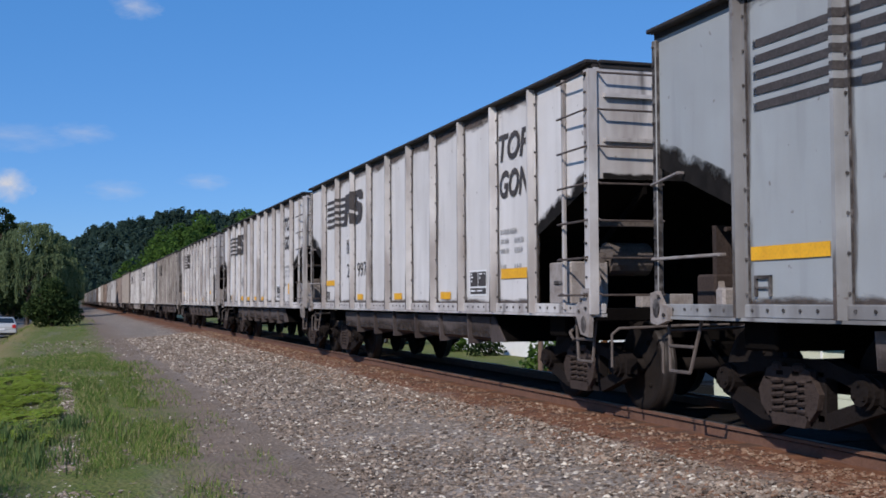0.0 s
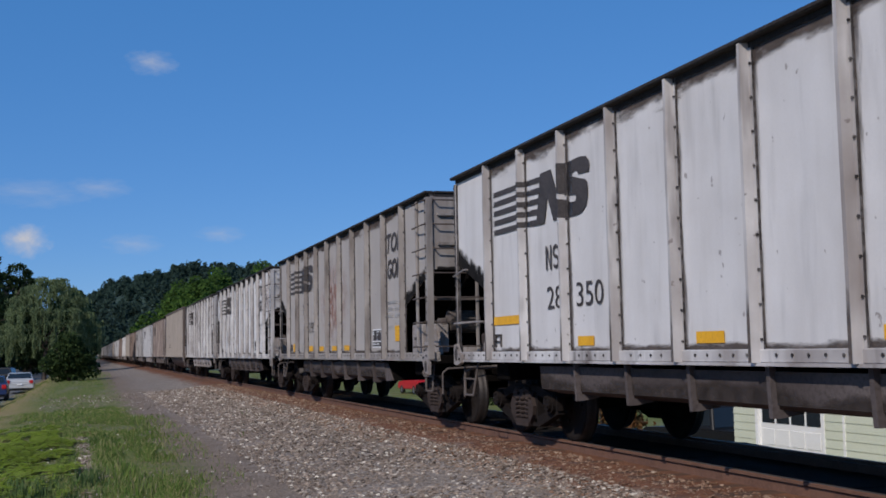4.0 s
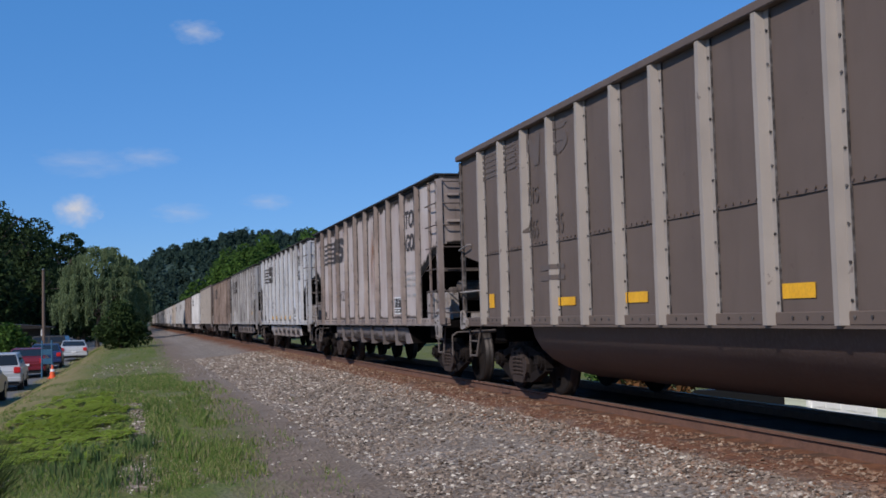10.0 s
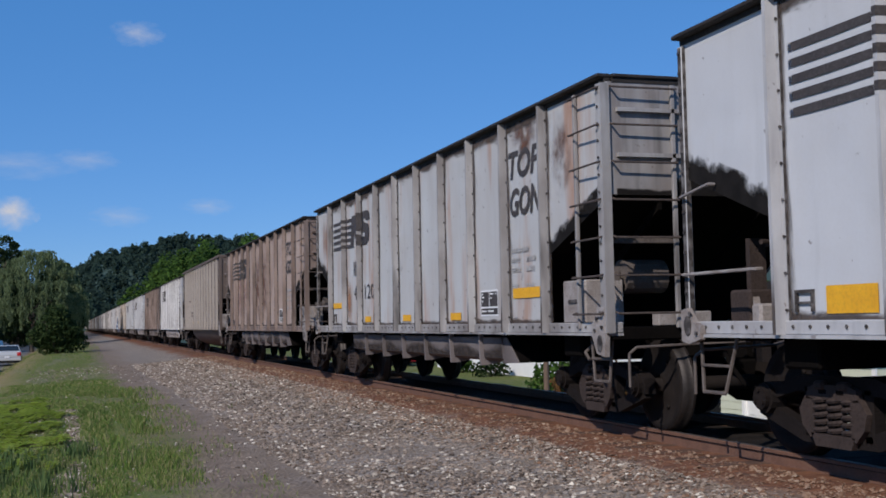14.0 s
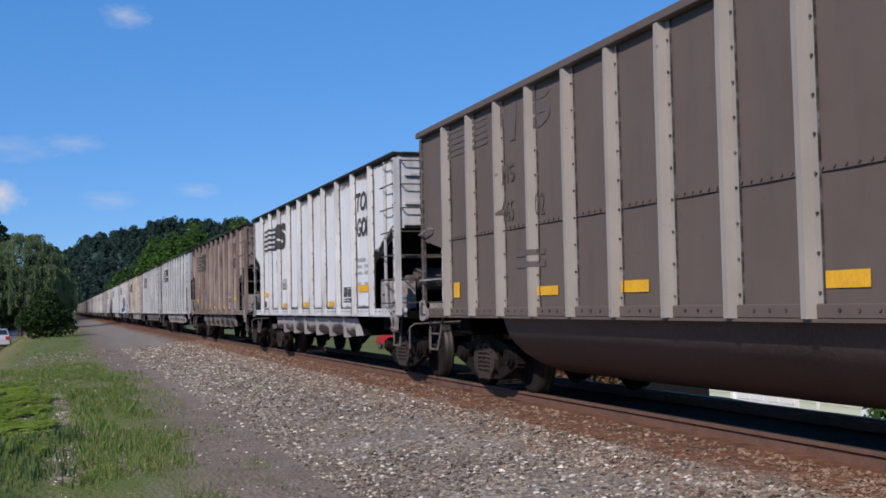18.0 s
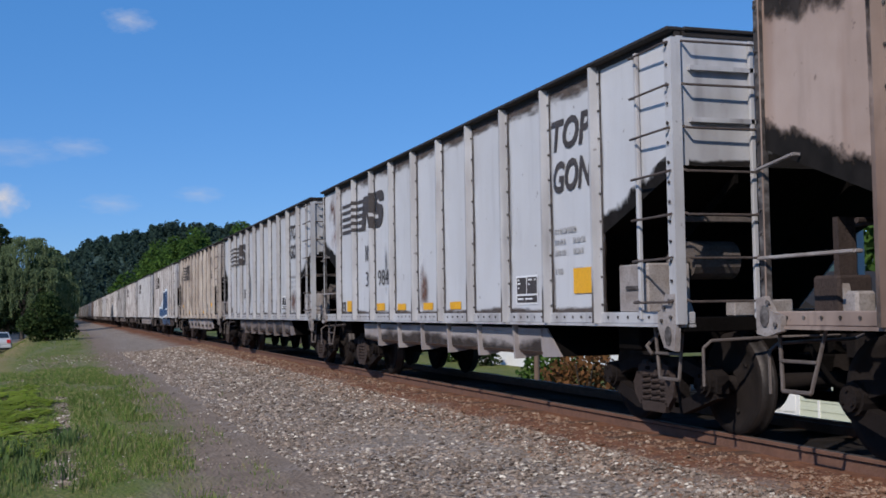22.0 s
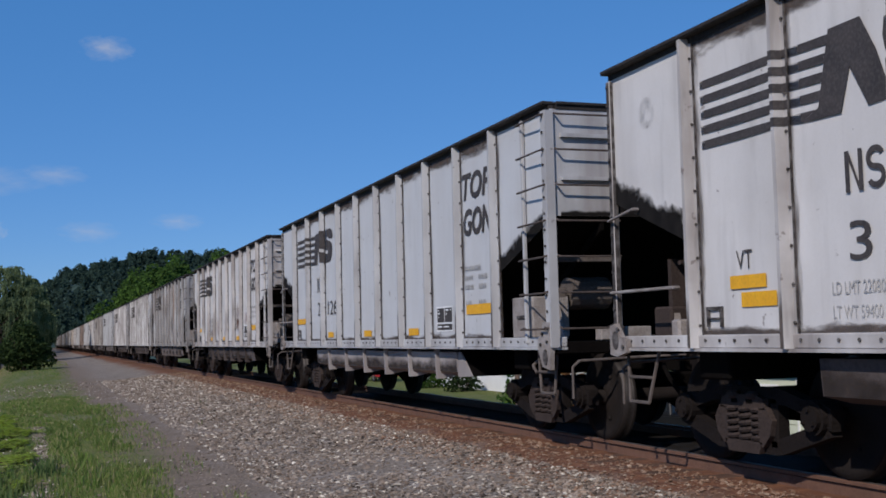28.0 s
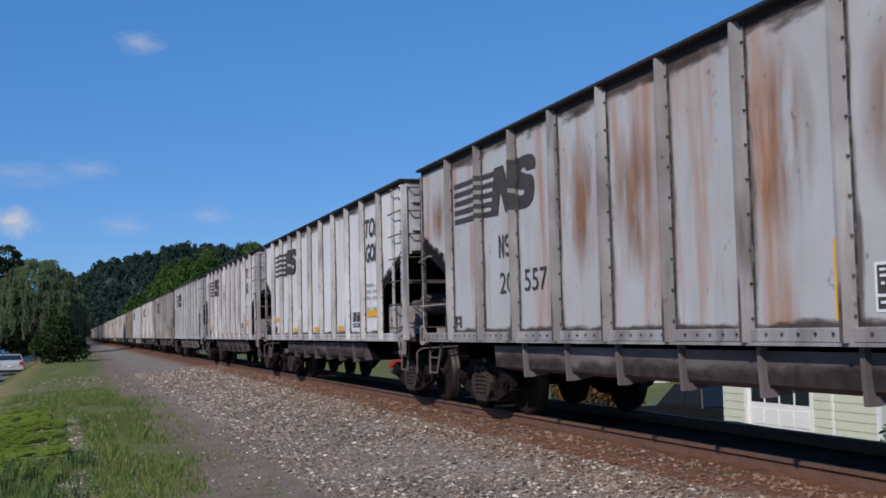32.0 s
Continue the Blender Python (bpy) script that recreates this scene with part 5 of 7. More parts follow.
def willow(x, y):
    """A wide dome of tiers: limbs that arch out, with curtains of strands hanging from their ends over dark leaves that
    stand for the inner shade.
    """
    z = ground_z(x)
    w = new("willow_tree")
    w.location = (x, y, z)
    link(trunk_mesh(fresh(), -0.5, 0, -0.1, 5.5, 0.26, 9, 3.0, 5), "trunk", BARK, w)
    q = random.Random(12)
    # darker leaves fill the crown, painting the shade seen through its gaps
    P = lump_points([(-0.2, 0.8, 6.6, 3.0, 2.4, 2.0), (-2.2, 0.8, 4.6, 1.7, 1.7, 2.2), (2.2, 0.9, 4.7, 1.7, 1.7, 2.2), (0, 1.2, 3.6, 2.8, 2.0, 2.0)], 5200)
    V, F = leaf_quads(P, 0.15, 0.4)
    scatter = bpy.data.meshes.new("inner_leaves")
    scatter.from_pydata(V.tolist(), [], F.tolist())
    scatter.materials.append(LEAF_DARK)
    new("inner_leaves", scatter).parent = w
    pts = []
    # tiers: height of the shoulder, radius, number of curtains, length of the strands
    for top, rad, count, run in ((9.7, 1.2, 9, 1.9), (9.0, 2.5, 15, 2.5), (8.0, 3.5, 20, 3.0), (6.7, 4.2, 24, 3.4), (5.3, 4.5, 26, 3.6), (4.2, 4.2, 20, 3.0)):
        for k in range(count):
            a = 6.283 * (k + q.uniform(-0.35, 0.35)) / count
            r, t0, ln = rad * q.uniform(0.82, 1.08), top + q.uniform(-0.4, 0.35), run * q.uniform(0.55, 1.15)
            cx, cy = r * math.cos(a), 0.8 * r * math.sin(a)
            # a rounded shoulder of leaves
            d = rng.normal(size=(90, 3))
            d /= np.linalg.norm(d, axis=1)[:, None]
            pts.append(np.array([cx * 0.9, cy * 0.9, t0 - 0.1]) + d * np.array([0.62, 0.62, 0.34]))
            for m in range(20):
                off, ang = abs(q.gauss(0, 0.32)), q.uniform(0, 6.283)
                n = max(4, int(ln * max(0.25, 1 - 0.8 * off) * q.uniform(0.7, 1.1) / 0.13))
                tt = np.arange(n) * 0.13
                out = 0.16 * (1 - np.exp(-tt))
                px = cx * (1 + out / max(r, 1)) + off * math.cos(ang) * (1 - 0.25 * tt / ln)
                py = cy * (1 + out / max(r, 1)) + off * math.sin(ang) * (1 - 0.25 * tt / ln)
                pts.append(np.stack([px + 0.03 * rng.normal(size=n), py + 0.03 * rng.normal(size=n), np.maximum(t0 - tt, 0.7 + 0.5 * rng.random())], 1))
    V, F = leaf_quads(np.concatenate(pts), 0.085, 1.1)
    me = bpy.data.meshes.new("crown")
    me.from_pydata(V.tolist(), [], F.tolist())
    me.materials.append(LEAF_WILLOW)
    new("crown", me).parent = w
    return tagged(w, "large weeping willow with long hanging strands", "tree")


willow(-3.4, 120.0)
shrub(-0.95, 78.0, ground_z(-0.95), 3.0, 1.75, LEAF_BUSH, 8000, 0.09, 3, "dense dark green rounded bush at the bank's end")
shrub(-9.1, 89.0, ground_z(-10), 2.8, 1.7, LEAF_MID, 2600, 0.14, 4, "bright green roadside bush by the parking lot")

# trees behind the lot and on the slope to the left
spots = [(-10.5, 135, 9.0, 4), (-14.9, 128, 10.4, 4.6), (-6.6, 150, 8.5, 3.8), (-19.5, 150, 14.2, 5.5), (-25.3, 140, 14.2, 5.5), (-13.1, 165, 16.5, 5), (-10.2, 172, 16.2, 4.2), (-20.1, 178, 21.7, 6), (-27.9, 170, 21.8, 6.5), (-18.1, 190, 20.6, 5.0),
         (-15.6, 200, 21.2, 5.5), (-10.3, 215, 19.6, 2.6), (-23.6, 205, 25.5, 6.5), (-34.2, 200, 24.5, 7), (-8.6, 180, 11.3, 4.5), (-5.3, 172, 8.4, 4), (-32.8, 160, 18.9, 6)]
for k, (x, y, h, r) in enumerate(spots):
    tree(x, y, h, r, LEAF_DARK, int(2600 + 170 * h), 0.24, 20 + k, "tall dark green tree in the wood behind the lot", 9, 0.08)
# trees by the far end of the line, which shade the last cars
for k, (x, y, h, r) in enumerate([(-2.0, 186, 7.0, 2.6), (-1.7, 204, 14.1, 4.2), (-0.9, 218, 16.9, 4.8), (-2.0, 229, 17.8, 5), (-0.7, 240, 16.9, 4.8), (-1.4, 251, 18.7, 5), (-0.5, 263, 17.8, 5), (-1.3, 274, 18.7, 5), (-0.2, 286, 17.7, 5), (-0.9, 299, 18.7, 5.2), (0.1, 313, 18.6, 5.2), (-0.2, 328, 18.6, 5.4), (0.8, 345, 18.6, 5.5), (0.6, 364, 18.5, 5.5), (1.2, 384, 18.5, 5.6), (1.0, 405, 18.5, 5.8), (1.7, 430, 18.4, 5.8), (1.6, 455, 18.4, 5.8)]):
    tree(x - 1.3, y, 0.84 * h, 0.85 * r, LEAF_DARK, 3600, 0.27 if y < 200 else 0.5, 60 + k, "dark green tree close beside the railway line", 8, 0.05)


# wooded hills
def hill_height(x, y):
    """A long ridge that rises to the right, and a shoulder to the left."""
    right = 58.0 * math.exp(-((y - 780) / 190.0) ** 2) * max(0.0, min(1.0, 0.72 + 0.0042 * x)) if x > -260 else 0.0
    right *= max(0.0, min(1.0, (x + 60) / 70.0)) if x < 10 else 1.0
    near = 24.0 * math.exp(-((y - 430) / 110.0) ** 2) * max(0.0, min(1.0, (x - 12) / 28.0))
    left = 32.5 * math.exp(-((y - 360) / 140.0) ** 2) * max(0.0, min(1.0, (-16 - x) / 45.0))
    side = 30.0 * max(0.0, min(1.0, (x - 130) / 220.0))
    return max(right, near, left, side) + 2.5 * noise.noise((x * 0.02, y * 0.02, 0))


# hill floor takes the same haze-tinted greens as its leaves
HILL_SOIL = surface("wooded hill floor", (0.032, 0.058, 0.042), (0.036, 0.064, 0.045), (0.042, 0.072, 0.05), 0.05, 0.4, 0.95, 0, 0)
bm = fresh()
hx, hy = list(range(-420, 760, 20)), list(range(170, 1100, 20))
hg = {}
for i, x in enumerate(hx):
    for j, y in enumerate(hy):
        hg[i, j] = bm.verts.new((x, y, hill_height(x, y) - 4.0))
for i in range(len(hx) - 1):
    for j in range(len(hy) - 1):
        bm.faces.new((hg[i, j], hg[i + 1, j], hg[i + 1, j + 1], hg[i, j + 1]))
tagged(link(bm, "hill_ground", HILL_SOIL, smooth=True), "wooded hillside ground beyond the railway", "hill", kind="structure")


def woods(name, count, xr, yr, size, height, leaf, per, label, floor=3.0):
    pts = []
    for k in range(count * 6):
        x, y = xr[0] + (xr[1] - xr[0]) * rng.random(), yr[0] + (yr[1] - yr[0]) * rng.random()
        z = hill_height(x, y)
        if z < floor or (-2 < x < 16 and y < 470):
            continue
        h = height * (0.7 + 0.6 * rng.random())
        pts.append(lump_points(crown_lumps(x, y, z - 4, z - 4 + h, h * 0.42, 6, k), per))
        if len(pts) >= count:
            break
    P, F = leaf_quads(np.concatenate(pts), size, 0.0, 0.55)
    scatter_mesh(name, P, F, leaf, label, "woods")


woods("far_woods", 2500, (-60, 420), (500, 860), 0.8, 7.5, LEAF_FAR, 130, "far woods on a long hill, haze in their colour", 0.0)
woods("near_woods", 190, (16, 200), (330, 470), 0.50, 12, LEAF_MID, 700, "sunlit green woods below the hill")
woods("left_woods", 230, (-180, -20), (230, 420), 0.55, 12, LEAF_DARK, 480, "dark green woods on the slope behind the lot")

# ---- clouds ----
def cloud_material(seed):
    m, n, l, bsdf = nodes("thin summer cloud")
    n.remove(bsdf)
    tc, sep = n.new("ShaderNodeTexCoord"), n.new("ShaderNodeVectorMath")
    sep.operation = "LENGTH"
    l.new(tc.outputs["Object"], sep.inputs[0])
    edge = n.new("ShaderNodeMapRange")
    edge.inputs["From Min"].default_value, edge.inputs["From Max"].default_value = 1.0, 0.15
    warp = noise_fac(n, l, tc.outputs["Object"], 1.3 + 0.2 * seed, 0.0, 1.0, 5, 0.6)
    far = n.new("ShaderNodeMath")
    far.operation = "MULTIPLY_ADD"
    far.inputs[1].default_value = 1.1
    l.new(warp, far.inputs[0])
    l.new(sep.outputs["Value"], far.inputs[2])
    shift = n.new("ShaderNodeMath")
    shift.inputs[1].default_value = -0.45
    l.new(far.outputs[0], shift.inputs[0])
    l.new(shift.outputs[0], edge.inputs["Value"])
    mp = n.new("ShaderNodeMapping")
    mp.inputs["Location"].default_value = (seed * 3.1, seed * 1.7, 0)
    l.new(tc.outputs["Object"], mp.inputs["Vector"])
    puff = noise_fac(n, l, mp.outputs["Vector"], 1.1, 0.22, 0.55, 6, 0.55)
    fac = times(n, l, times(n, l, puff, edge.outputs["Result"]), 1.0 if seed == 1 else (0.45 if seed == 3 else 0.28))
    em, tr, mix = n.new("ShaderNodeEmission"), n.new("ShaderNodeBsdfTransparent"), n.new("ShaderNodeMixShader")
    em.inputs["Color"].default_value, em.inputs["Strength"].default_value = (0.74, 0.76, 0.84, 1), 0.80
    l.new(fac, mix.inputs[0])
    l.new(tr.outputs[0], mix.inputs[1])
    l.new(em.outputs[0], mix.inputs[2])
    l.new(mix.outputs[0], n["Material Output"].inputs["Surface"])
    return m


for k, (az, el, w, h) in enumerate([(-2.75, 5.55, 1.35, 0.95), (-2.3, 7.8, 2.9, 0.8), (3.0, 14.2, 1.5, 0.7), (0.6, 8.1, 1.8, 0.6), (2.2, 5.4, 1.7, 0.6), (6.4, 5.9, 1.5, 0.5)]):
    a, e, d = radians(az), radians(el), 3600.0
    p = Vector((d * math.sin(a) * math.cos(e), d * math.cos(a) * math.cos(e), d * math.sin(e)))
    bm = fresh()
    bmesh.ops.create_circle(bm, cap_ends=True, segments=32, radius=1.0)
    ob = link(bm, "backdrop_cloud", cloud_material(k + 1))
    ob.matrix_world = look(p, (0, 0, 0)) @ Matrix.Diagonal((d * math.tan(radians(w)), d * math.tan(radians(h)), 1, 1))
    ob.visible_shadow = False
    tagged(ob, "small thin white summer cloud", "cloud", kind="structure")

# ---- parking lot on the left ----
GLASS_DARK = plain("dark car glass", (0.015, 0.018, 0.02), 0.08)
TYRE = plain("black tyre rubber", (0.02, 0.02, 0.02), 0.85)
HUB = plain("grey wheel metal", (0.45, 0.45, 0.46), 0.35, 0.9)
RED_LAMP = plain("red lamp plastic", (0.45, 0.015, 0.015), 0.3)
LAMP_GLASS = plain("clear lamp plastic", (0.7, 0.7, 0.7), 0.15)


def car_body_paint(name, col):
    return surface(name, col, tuple(c * 0.92 for c in col), tuple(c * 0.85 for c in col), 1.5, 30, 0.28, 0.0, 0, spec=0.6)


def vehicle(x, y, z, turn, col_mat, style, label, category):
    """A parked vehicle that faces its own +y: body, glasshouse, windows, lamps, wheels."""
    v = new("parked_vehicle")
    v.matrix_basis = pose(x, y, z, 0, 0, turn)
    w = 0.90
    if style == "sedan":
        side = [(-2.25, 0.35), (-2.30, 0.75), (-2.2, 0.98), (-1.35, 1.02), (0.95, 0.98), (2.0, 0.82), (2.25, 0.65), (2.25, 0.35)]
        roof = [(-1.75, 1.0), (-1.05, 1.40), (0.25, 1.42), (1.05, 0.98)]
    elif style == "suv":
        side = [(-2.25, 0.40), (-2.32, 0.85), (-2.25, 1.12), (1.0, 1.08), (2.1, 0.98), (2.3, 0.75), (2.3, 0.40)]
        roof = [(-2.22, 1.1), (-2.0, 1.70), (0.2, 1.72), (1.05, 1.06)]
    elif style == "wagon":
        side = [(-2.25, 0.32), (-2.32, 0.75), (-2.22, 0.96), (1.0, 0.94), (2.05, 0.84), (2.25, 0.65), (2.25, 0.32)]
        roof = [(-2.15, 0.95), (-1.80, 1.44), (0.2, 1.46), (1.05, 0.93)]
    else:
        side = [(-2.75, 0.50), (-2.78, 1.02), (-2.7, 1.08), (0.0, 1.08), (1.4, 1.08), (2.5, 1.02), (2.72, 0.8), (2.72, 0.5)]
        roof = [(-0.65, 1.06), (-0.45, 1.75), (0.75, 1.78), (1.5, 1.06)]
    bm = prism(fresh(), side, "x", -w, w)
    bmesh.ops.bevel(bm, geom=[e for e in bm.edges], offset=0.05, segments=2, affect="EDGES")
    link(bm, "body", col_mat, v, smooth=False)
    bm = fresh()
    k = len(roof)
    lo = [bm.verts.new((-w * 0.95 + (0.16 if zz > 1.3 else 0), yy, zz)) for yy, zz in roof]
    hi = [bm.verts.new((w * 0.95 - (0.16 if zz > 1.3 else 0), yy, zz)) for yy, zz in roof]
    bm.faces.new(lo)
    bm.faces.new(hi[::-1])
    for i in range(k):
        bm.faces.new((lo[i], hi[i], hi[(i + 1) % k], lo[(i + 1) % k]))
    bmesh.ops.recalc_face_normals(bm, faces=bm.faces)
    bmesh.ops.bevel(bm, geom=[e for e in bm.edges], offset=0.03, segments=1, affect="EDGES")
    link(bm, "cabin", col_mat, v)
    (y0, z0), (y1, z1), (y2, z2), (y3, z3) = roof
    def pane(name, pts):
        bm = fresh()
        f = bm.faces.new([bm.verts.new(p) for p in pts])
        r = bmesh.ops.extrude_face_region(bm, geom=[f])
        n = f.normal if f.normal.length else Vector((0, 0, 1))
        f.normal_update()
        for q in (e for e in r["geom"] if isinstance(e, bmesh.types.BMVert)):
            q.co += f.normal * 0.012
        bmesh.ops.recalc_face_normals(bm, faces=bm.faces)
        return link(bm, name, GLASS_DARK, v)
    ws = w * 0.95 - 0.16
    def mixp(p, q, t):
        return p + (q - p) * t
    pane("rear_window", [(-0.77, mixp(y0, y1, 0.12) - 0.015, mixp(z0, z1, 0.12)), (0.77, mixp(y0, y1, 0.12) - 0.015, mixp(z0, z1, 0.12)), (0.66, mixp(y0, y1, 0.93) - 0.015, mixp(z0, z1, 0.93)), (-0.66, mixp(y0, y1, 0.93) - 0.015, mixp(z0, z1, 0.93))])
    pane("windscreen", [(-ws, mixp(y3, y2, 0.12) + 0.02, mixp(z3, z2, 0.12)), (-ws * 0.95, mixp(y3, y2, 0.9) + 0.02, mixp(z3, z2, 0.9)), (ws * 0.95, mixp(y3, y2, 0.9) + 0.02, mixp(z3, z2, 0.9)), (ws, mixp(y3, y2, 0.12) + 0.02, mixp(z3, z2, 0.12))])
    for s in (-1, 1):
        xb, xt = s * (w * 0.95 - 0.03), s * (w * 0.95 - 0.14)
        mid = (y1 + y2) / 2
        pane("side_window", [(xb, mixp(y0, y1, 0.35) + 0.08, z0 + 0.12), (xb, mid - 0.05, z0 + 0.12), (xt, mid - 0.05, z1 - 0.08), (xt, y1 + 0.06, z1 - 0.08)])
        pane("side_window", [(xb, mid + 0.05, z0 + 0.12), (xb, mixp(y3, y2, 0.2) - 0.1, z0 + 0.12), (xt, y2 - 0.06, z1 - 0.08), (xt, mid + 0.05, z1 - 0.08)])
        bm = fresh()
        yb = side[1][0]
        box(bm, s * 0.62, s * 0.86, yb - 0.03, yb + 0.06, 0.72, 0.95, 0.015)
        link(bm, "tail_lamp", RED_LAMP, v)
        bm = fresh()
        yf = side[-1][0]
        box(bm, s * 0.55, s * 0.86, yf - 0.16, yf + 0.015, 0.60, 0.75, 0.015)
        link(bm, "headlamp", LAMP_GLASS, v)
        for yy in ((-1.4, 1.4) if style != "pickup" else (-1.65, 1.75)):
            bm = lathe_x(fresh(), [(s * (w - 0.20), 0.18), (s * (w - 0.20), 0.33), (s * (w + 0.01), 0.34), (s * (w + 0.02), 0.22)], 18)
            tw = link(bm, "wheel", TYRE, v, smooth=True)
            tw.matrix_basis = pose(0, yy, 0.34)
            bm = lathe_x(fresh(), [(s * (w + 0.015), 0.215), (s * (w - 0.01), 0.12), (s * (w + 0.01), 0.0)], 14)
            link(bm, "hub", HUB, tw)
    bm = fresh()
    box(bm, -w * 0.98, w * 0.98, side[1][0] - 0.05, side[1][0] + 0.05, 0.40, 0.56, 0.02)
    link(bm, "bumper", HUB if style == "pickup" else col_mat, v)
    link(box(fresh(), -w * 0.9, w * 0.9, side[0][0] - 0.01, side[0][0] + 0.12, 0.24, 0.41, 0.02), "skirt", TYRE, v, "black plastic skirt below the bumper")
    bm = fresh()
    box(bm, -0.16, 0.16, side[1][0] - 0.062, side[1][0] - 0.04, 0.60 if style != "pickup" else 0.44, 0.70 if style != "pickup" else 0.54)
    link(bm, "blank_plate", WHITE_SHEET, v)
    return tagged(v, label, category, "parked vehicles")


SILVER = car_body_paint("silver car paint", (0.42, 0.43, 0.44))
PALE = car_body_paint("pale grey car paint", (0.44, 0.45, 0.46))
WINE = car_body_paint("dark red car paint", (0.16, 0.012, 0.018))
NAVY = car_body_paint("dark blue car paint", (0.02, 0.035, 0.10))
BLACK_PAINT = surface("black car paint", (0.010, 0.010, 0.011), (0.008, 0.008, 0.009), (0.014, 0.014, 0.014), 1.5, 30, 0.5, 0.0, 0, spec=0.3)
GREENISH = car_body_paint("grey-green car paint", (0.20, 0.23, 0.22))
LOT = -1.32
vehicle(-4.26, 83.49, LOT, 2, PALE, "sedan", "pale silver sedan parked on the lot", "car")
vehicle(-5.15, 70.68, LOT, 2, NAVY, "sedan", "dark blue sedan parked on the lot", "car")
vehicle(-5.18, 59.51, LOT, 2, WINE, "sedan", "dark red sedan parked on the lot", "car")
vehicle(-5.24, 48.34, LOT, 2, SILVER, "wagon", "silver station wagon parked beside the bank", "car")
vehicle(-5.18, 39.27, LOT, 0, GREENISH, "sedan", "grey-green sedan parked beside the bank", "car")
vehicle(-7.25, 92.46, LOT, 80, BLACK_PAINT, "suv", "black sport utility car parked across the lot", "car")

POLE_WOOD = surface("weathered pole timber", (0.14, 0.095, 0.07), (0.10, 0.07, 0.05), (0.19, 0.14, 0.11), 2, 20, 0.9, 0, 0.5, stretch=(3, 3, 0.4))
BLUE_PAINT = plain("blue painted steel", (0.03, 0.10, 0.17), 0.5)
ORANGE = plain("orange cone plastic", (0.75, 0.10, 0.02), 0.5)


def utility_pole(x, y, top):
    z = ground_z(x)
    p = new("utility_pole")
    p.location = (x, y, z)
    link(rod(fresh(), (0, 0, -0.2), (0, 0, top - z), 0.125, 12, 0.09), "pole", POLE_WOOD, p, smooth=False)
    link(box(fresh(), -0.06, 0.06, -0.14, 0.14, top - z - 0.02, top - z + 0.06, 0.02), "cap", HUB, p)
    return tagged(p, "plain weathered wooden pole beside the lot", "pole")


utility_pole(-6.3, 84.0, 5.1)


def sign_stand(x, y):
    z = ground_z(x)
    s = new("sign_stand")
    s.location = (x, y, z)
    for dx in (-0.24, 0.24):
        link(rod(fresh(), (dx, 0, -0.05), (dx * 0.9, 0, 1.75), 0.04, 8), "post", BLUE_PAINT, s)
    for h0, h1 in ((0.62, 0.90), (1.05, 1.32)):
        link(box(fresh(), -0.22, 0.22, -0.025, 0.025, h0, h1, 0.01), "board", BLUE_PAINT, s)
    return tagged(s, "blue steel sign stand at the lot's edge", "sign")


sign_stand(-4.15, 57.2)


def traffic_cone(x, y):
    z = ground_z(x)
    c = new("traffic_cone")
    c.location = (x, y, z)
    link(box(fresh(), -0.2, 0.2, -0.2, 0.2, 0.0, 0.04, 0.01), "base", ORANGE, c)
    link(rod(fresh(), (0, 0, 0.04), (0, 0, 0.56), 0.14, 14, 0.03), "cone", ORANGE, c)
    link(rod(fresh(), (0, 0, 0.29), (0, 0, 0.40), 0.094, 14, 0.071), "collar", WHITE_SHEET, c, "white reflective collar")
    return tagged(c, "orange traffic cone with a white collar", "traffic cone")


traffic_cone(-3.42, 50.0)

# shed with an open porch behind the lot
SHED_WALL = surface("dark weathered shed boards", (0.055, 0.045, 0.038), (0.04, 0.034, 0.03), (0.08, 0.07, 0.06), 2, 20, 0.85, 0, 0.3, stretch=(1, 1, 4))
SHINGLE = surface("dark brown shingle", (0.020, 0.016, 0.014), (0.014, 0.012, 0.010), (0.032, 0.027, 0.024), 3, 25, 0.9, 0, 0.4)
TRIM_WHITE = surface("white painted trim", (0.72, 0.72, 0.70), (0.64, 0.64, 0.62), (0.55, 0.55, 0.53), 2, 30, 0.6, 0, 0)


def shed(x, y):
    s = new("shed")
    s.matrix_basis = pose(x, y, ground_z(x))
    link(box(fresh(), -3.0, 3.0, 0, 0.15, 0, 2.4), "wall", SHED_WALL, s)
    link(box(fresh(), -3.0, -2.85, 0.15, 5, 0, 2.4), "wall", SHED_WALL, s)
    link(box(fresh(), 2.85, 3.0, 0.15, 5, 0, 2.4), "wall", SHED_WALL, s)
    link(box(fresh(), -3.0, 3.0, 5, 5.15, 0, 2.4), "wall", SHED_WALL, s)
    link(prism(fresh(), [(-3.4, 2.3), (3.4, 2.3), (3.4, 2.42), (0, 2.75), (-3.4, 2.42)], "y", -1.4, 5.4), "roof", SHINGLE, s)
    for dx in (-2.8, 0.0, 2.8):
        link(box(fresh(), dx - 0.06, dx + 0.06, -1.3, -1.18, 0, 2.32, 0.01), "porch_post", TRIM_WHITE, s)
    return tagged(s, "low brown shed with a shaded porch", "shed")


shed(-10.2, 98.0)

# ---- garage, vehicles and buildings on the low ground beyond the track ----
LOW = -2.46
SIDING = surface("pale green lap siding", (0.60, 0.63, 0.50), (0.56, 0.59, 0.47), (0.50, 0.53, 0.43), 2, 30, 0.6, 0, 0)
WHITE_PAINT = surface("white house paint", (0.80, 0.80, 0.79), (0.76, 0.76, 0.75), (0.70, 0.70, 0.69), 2, 30, 0.55, 0, 0)
PANE = plain("dark window glass", (0.02, 0.024, 0.03), 0.08)


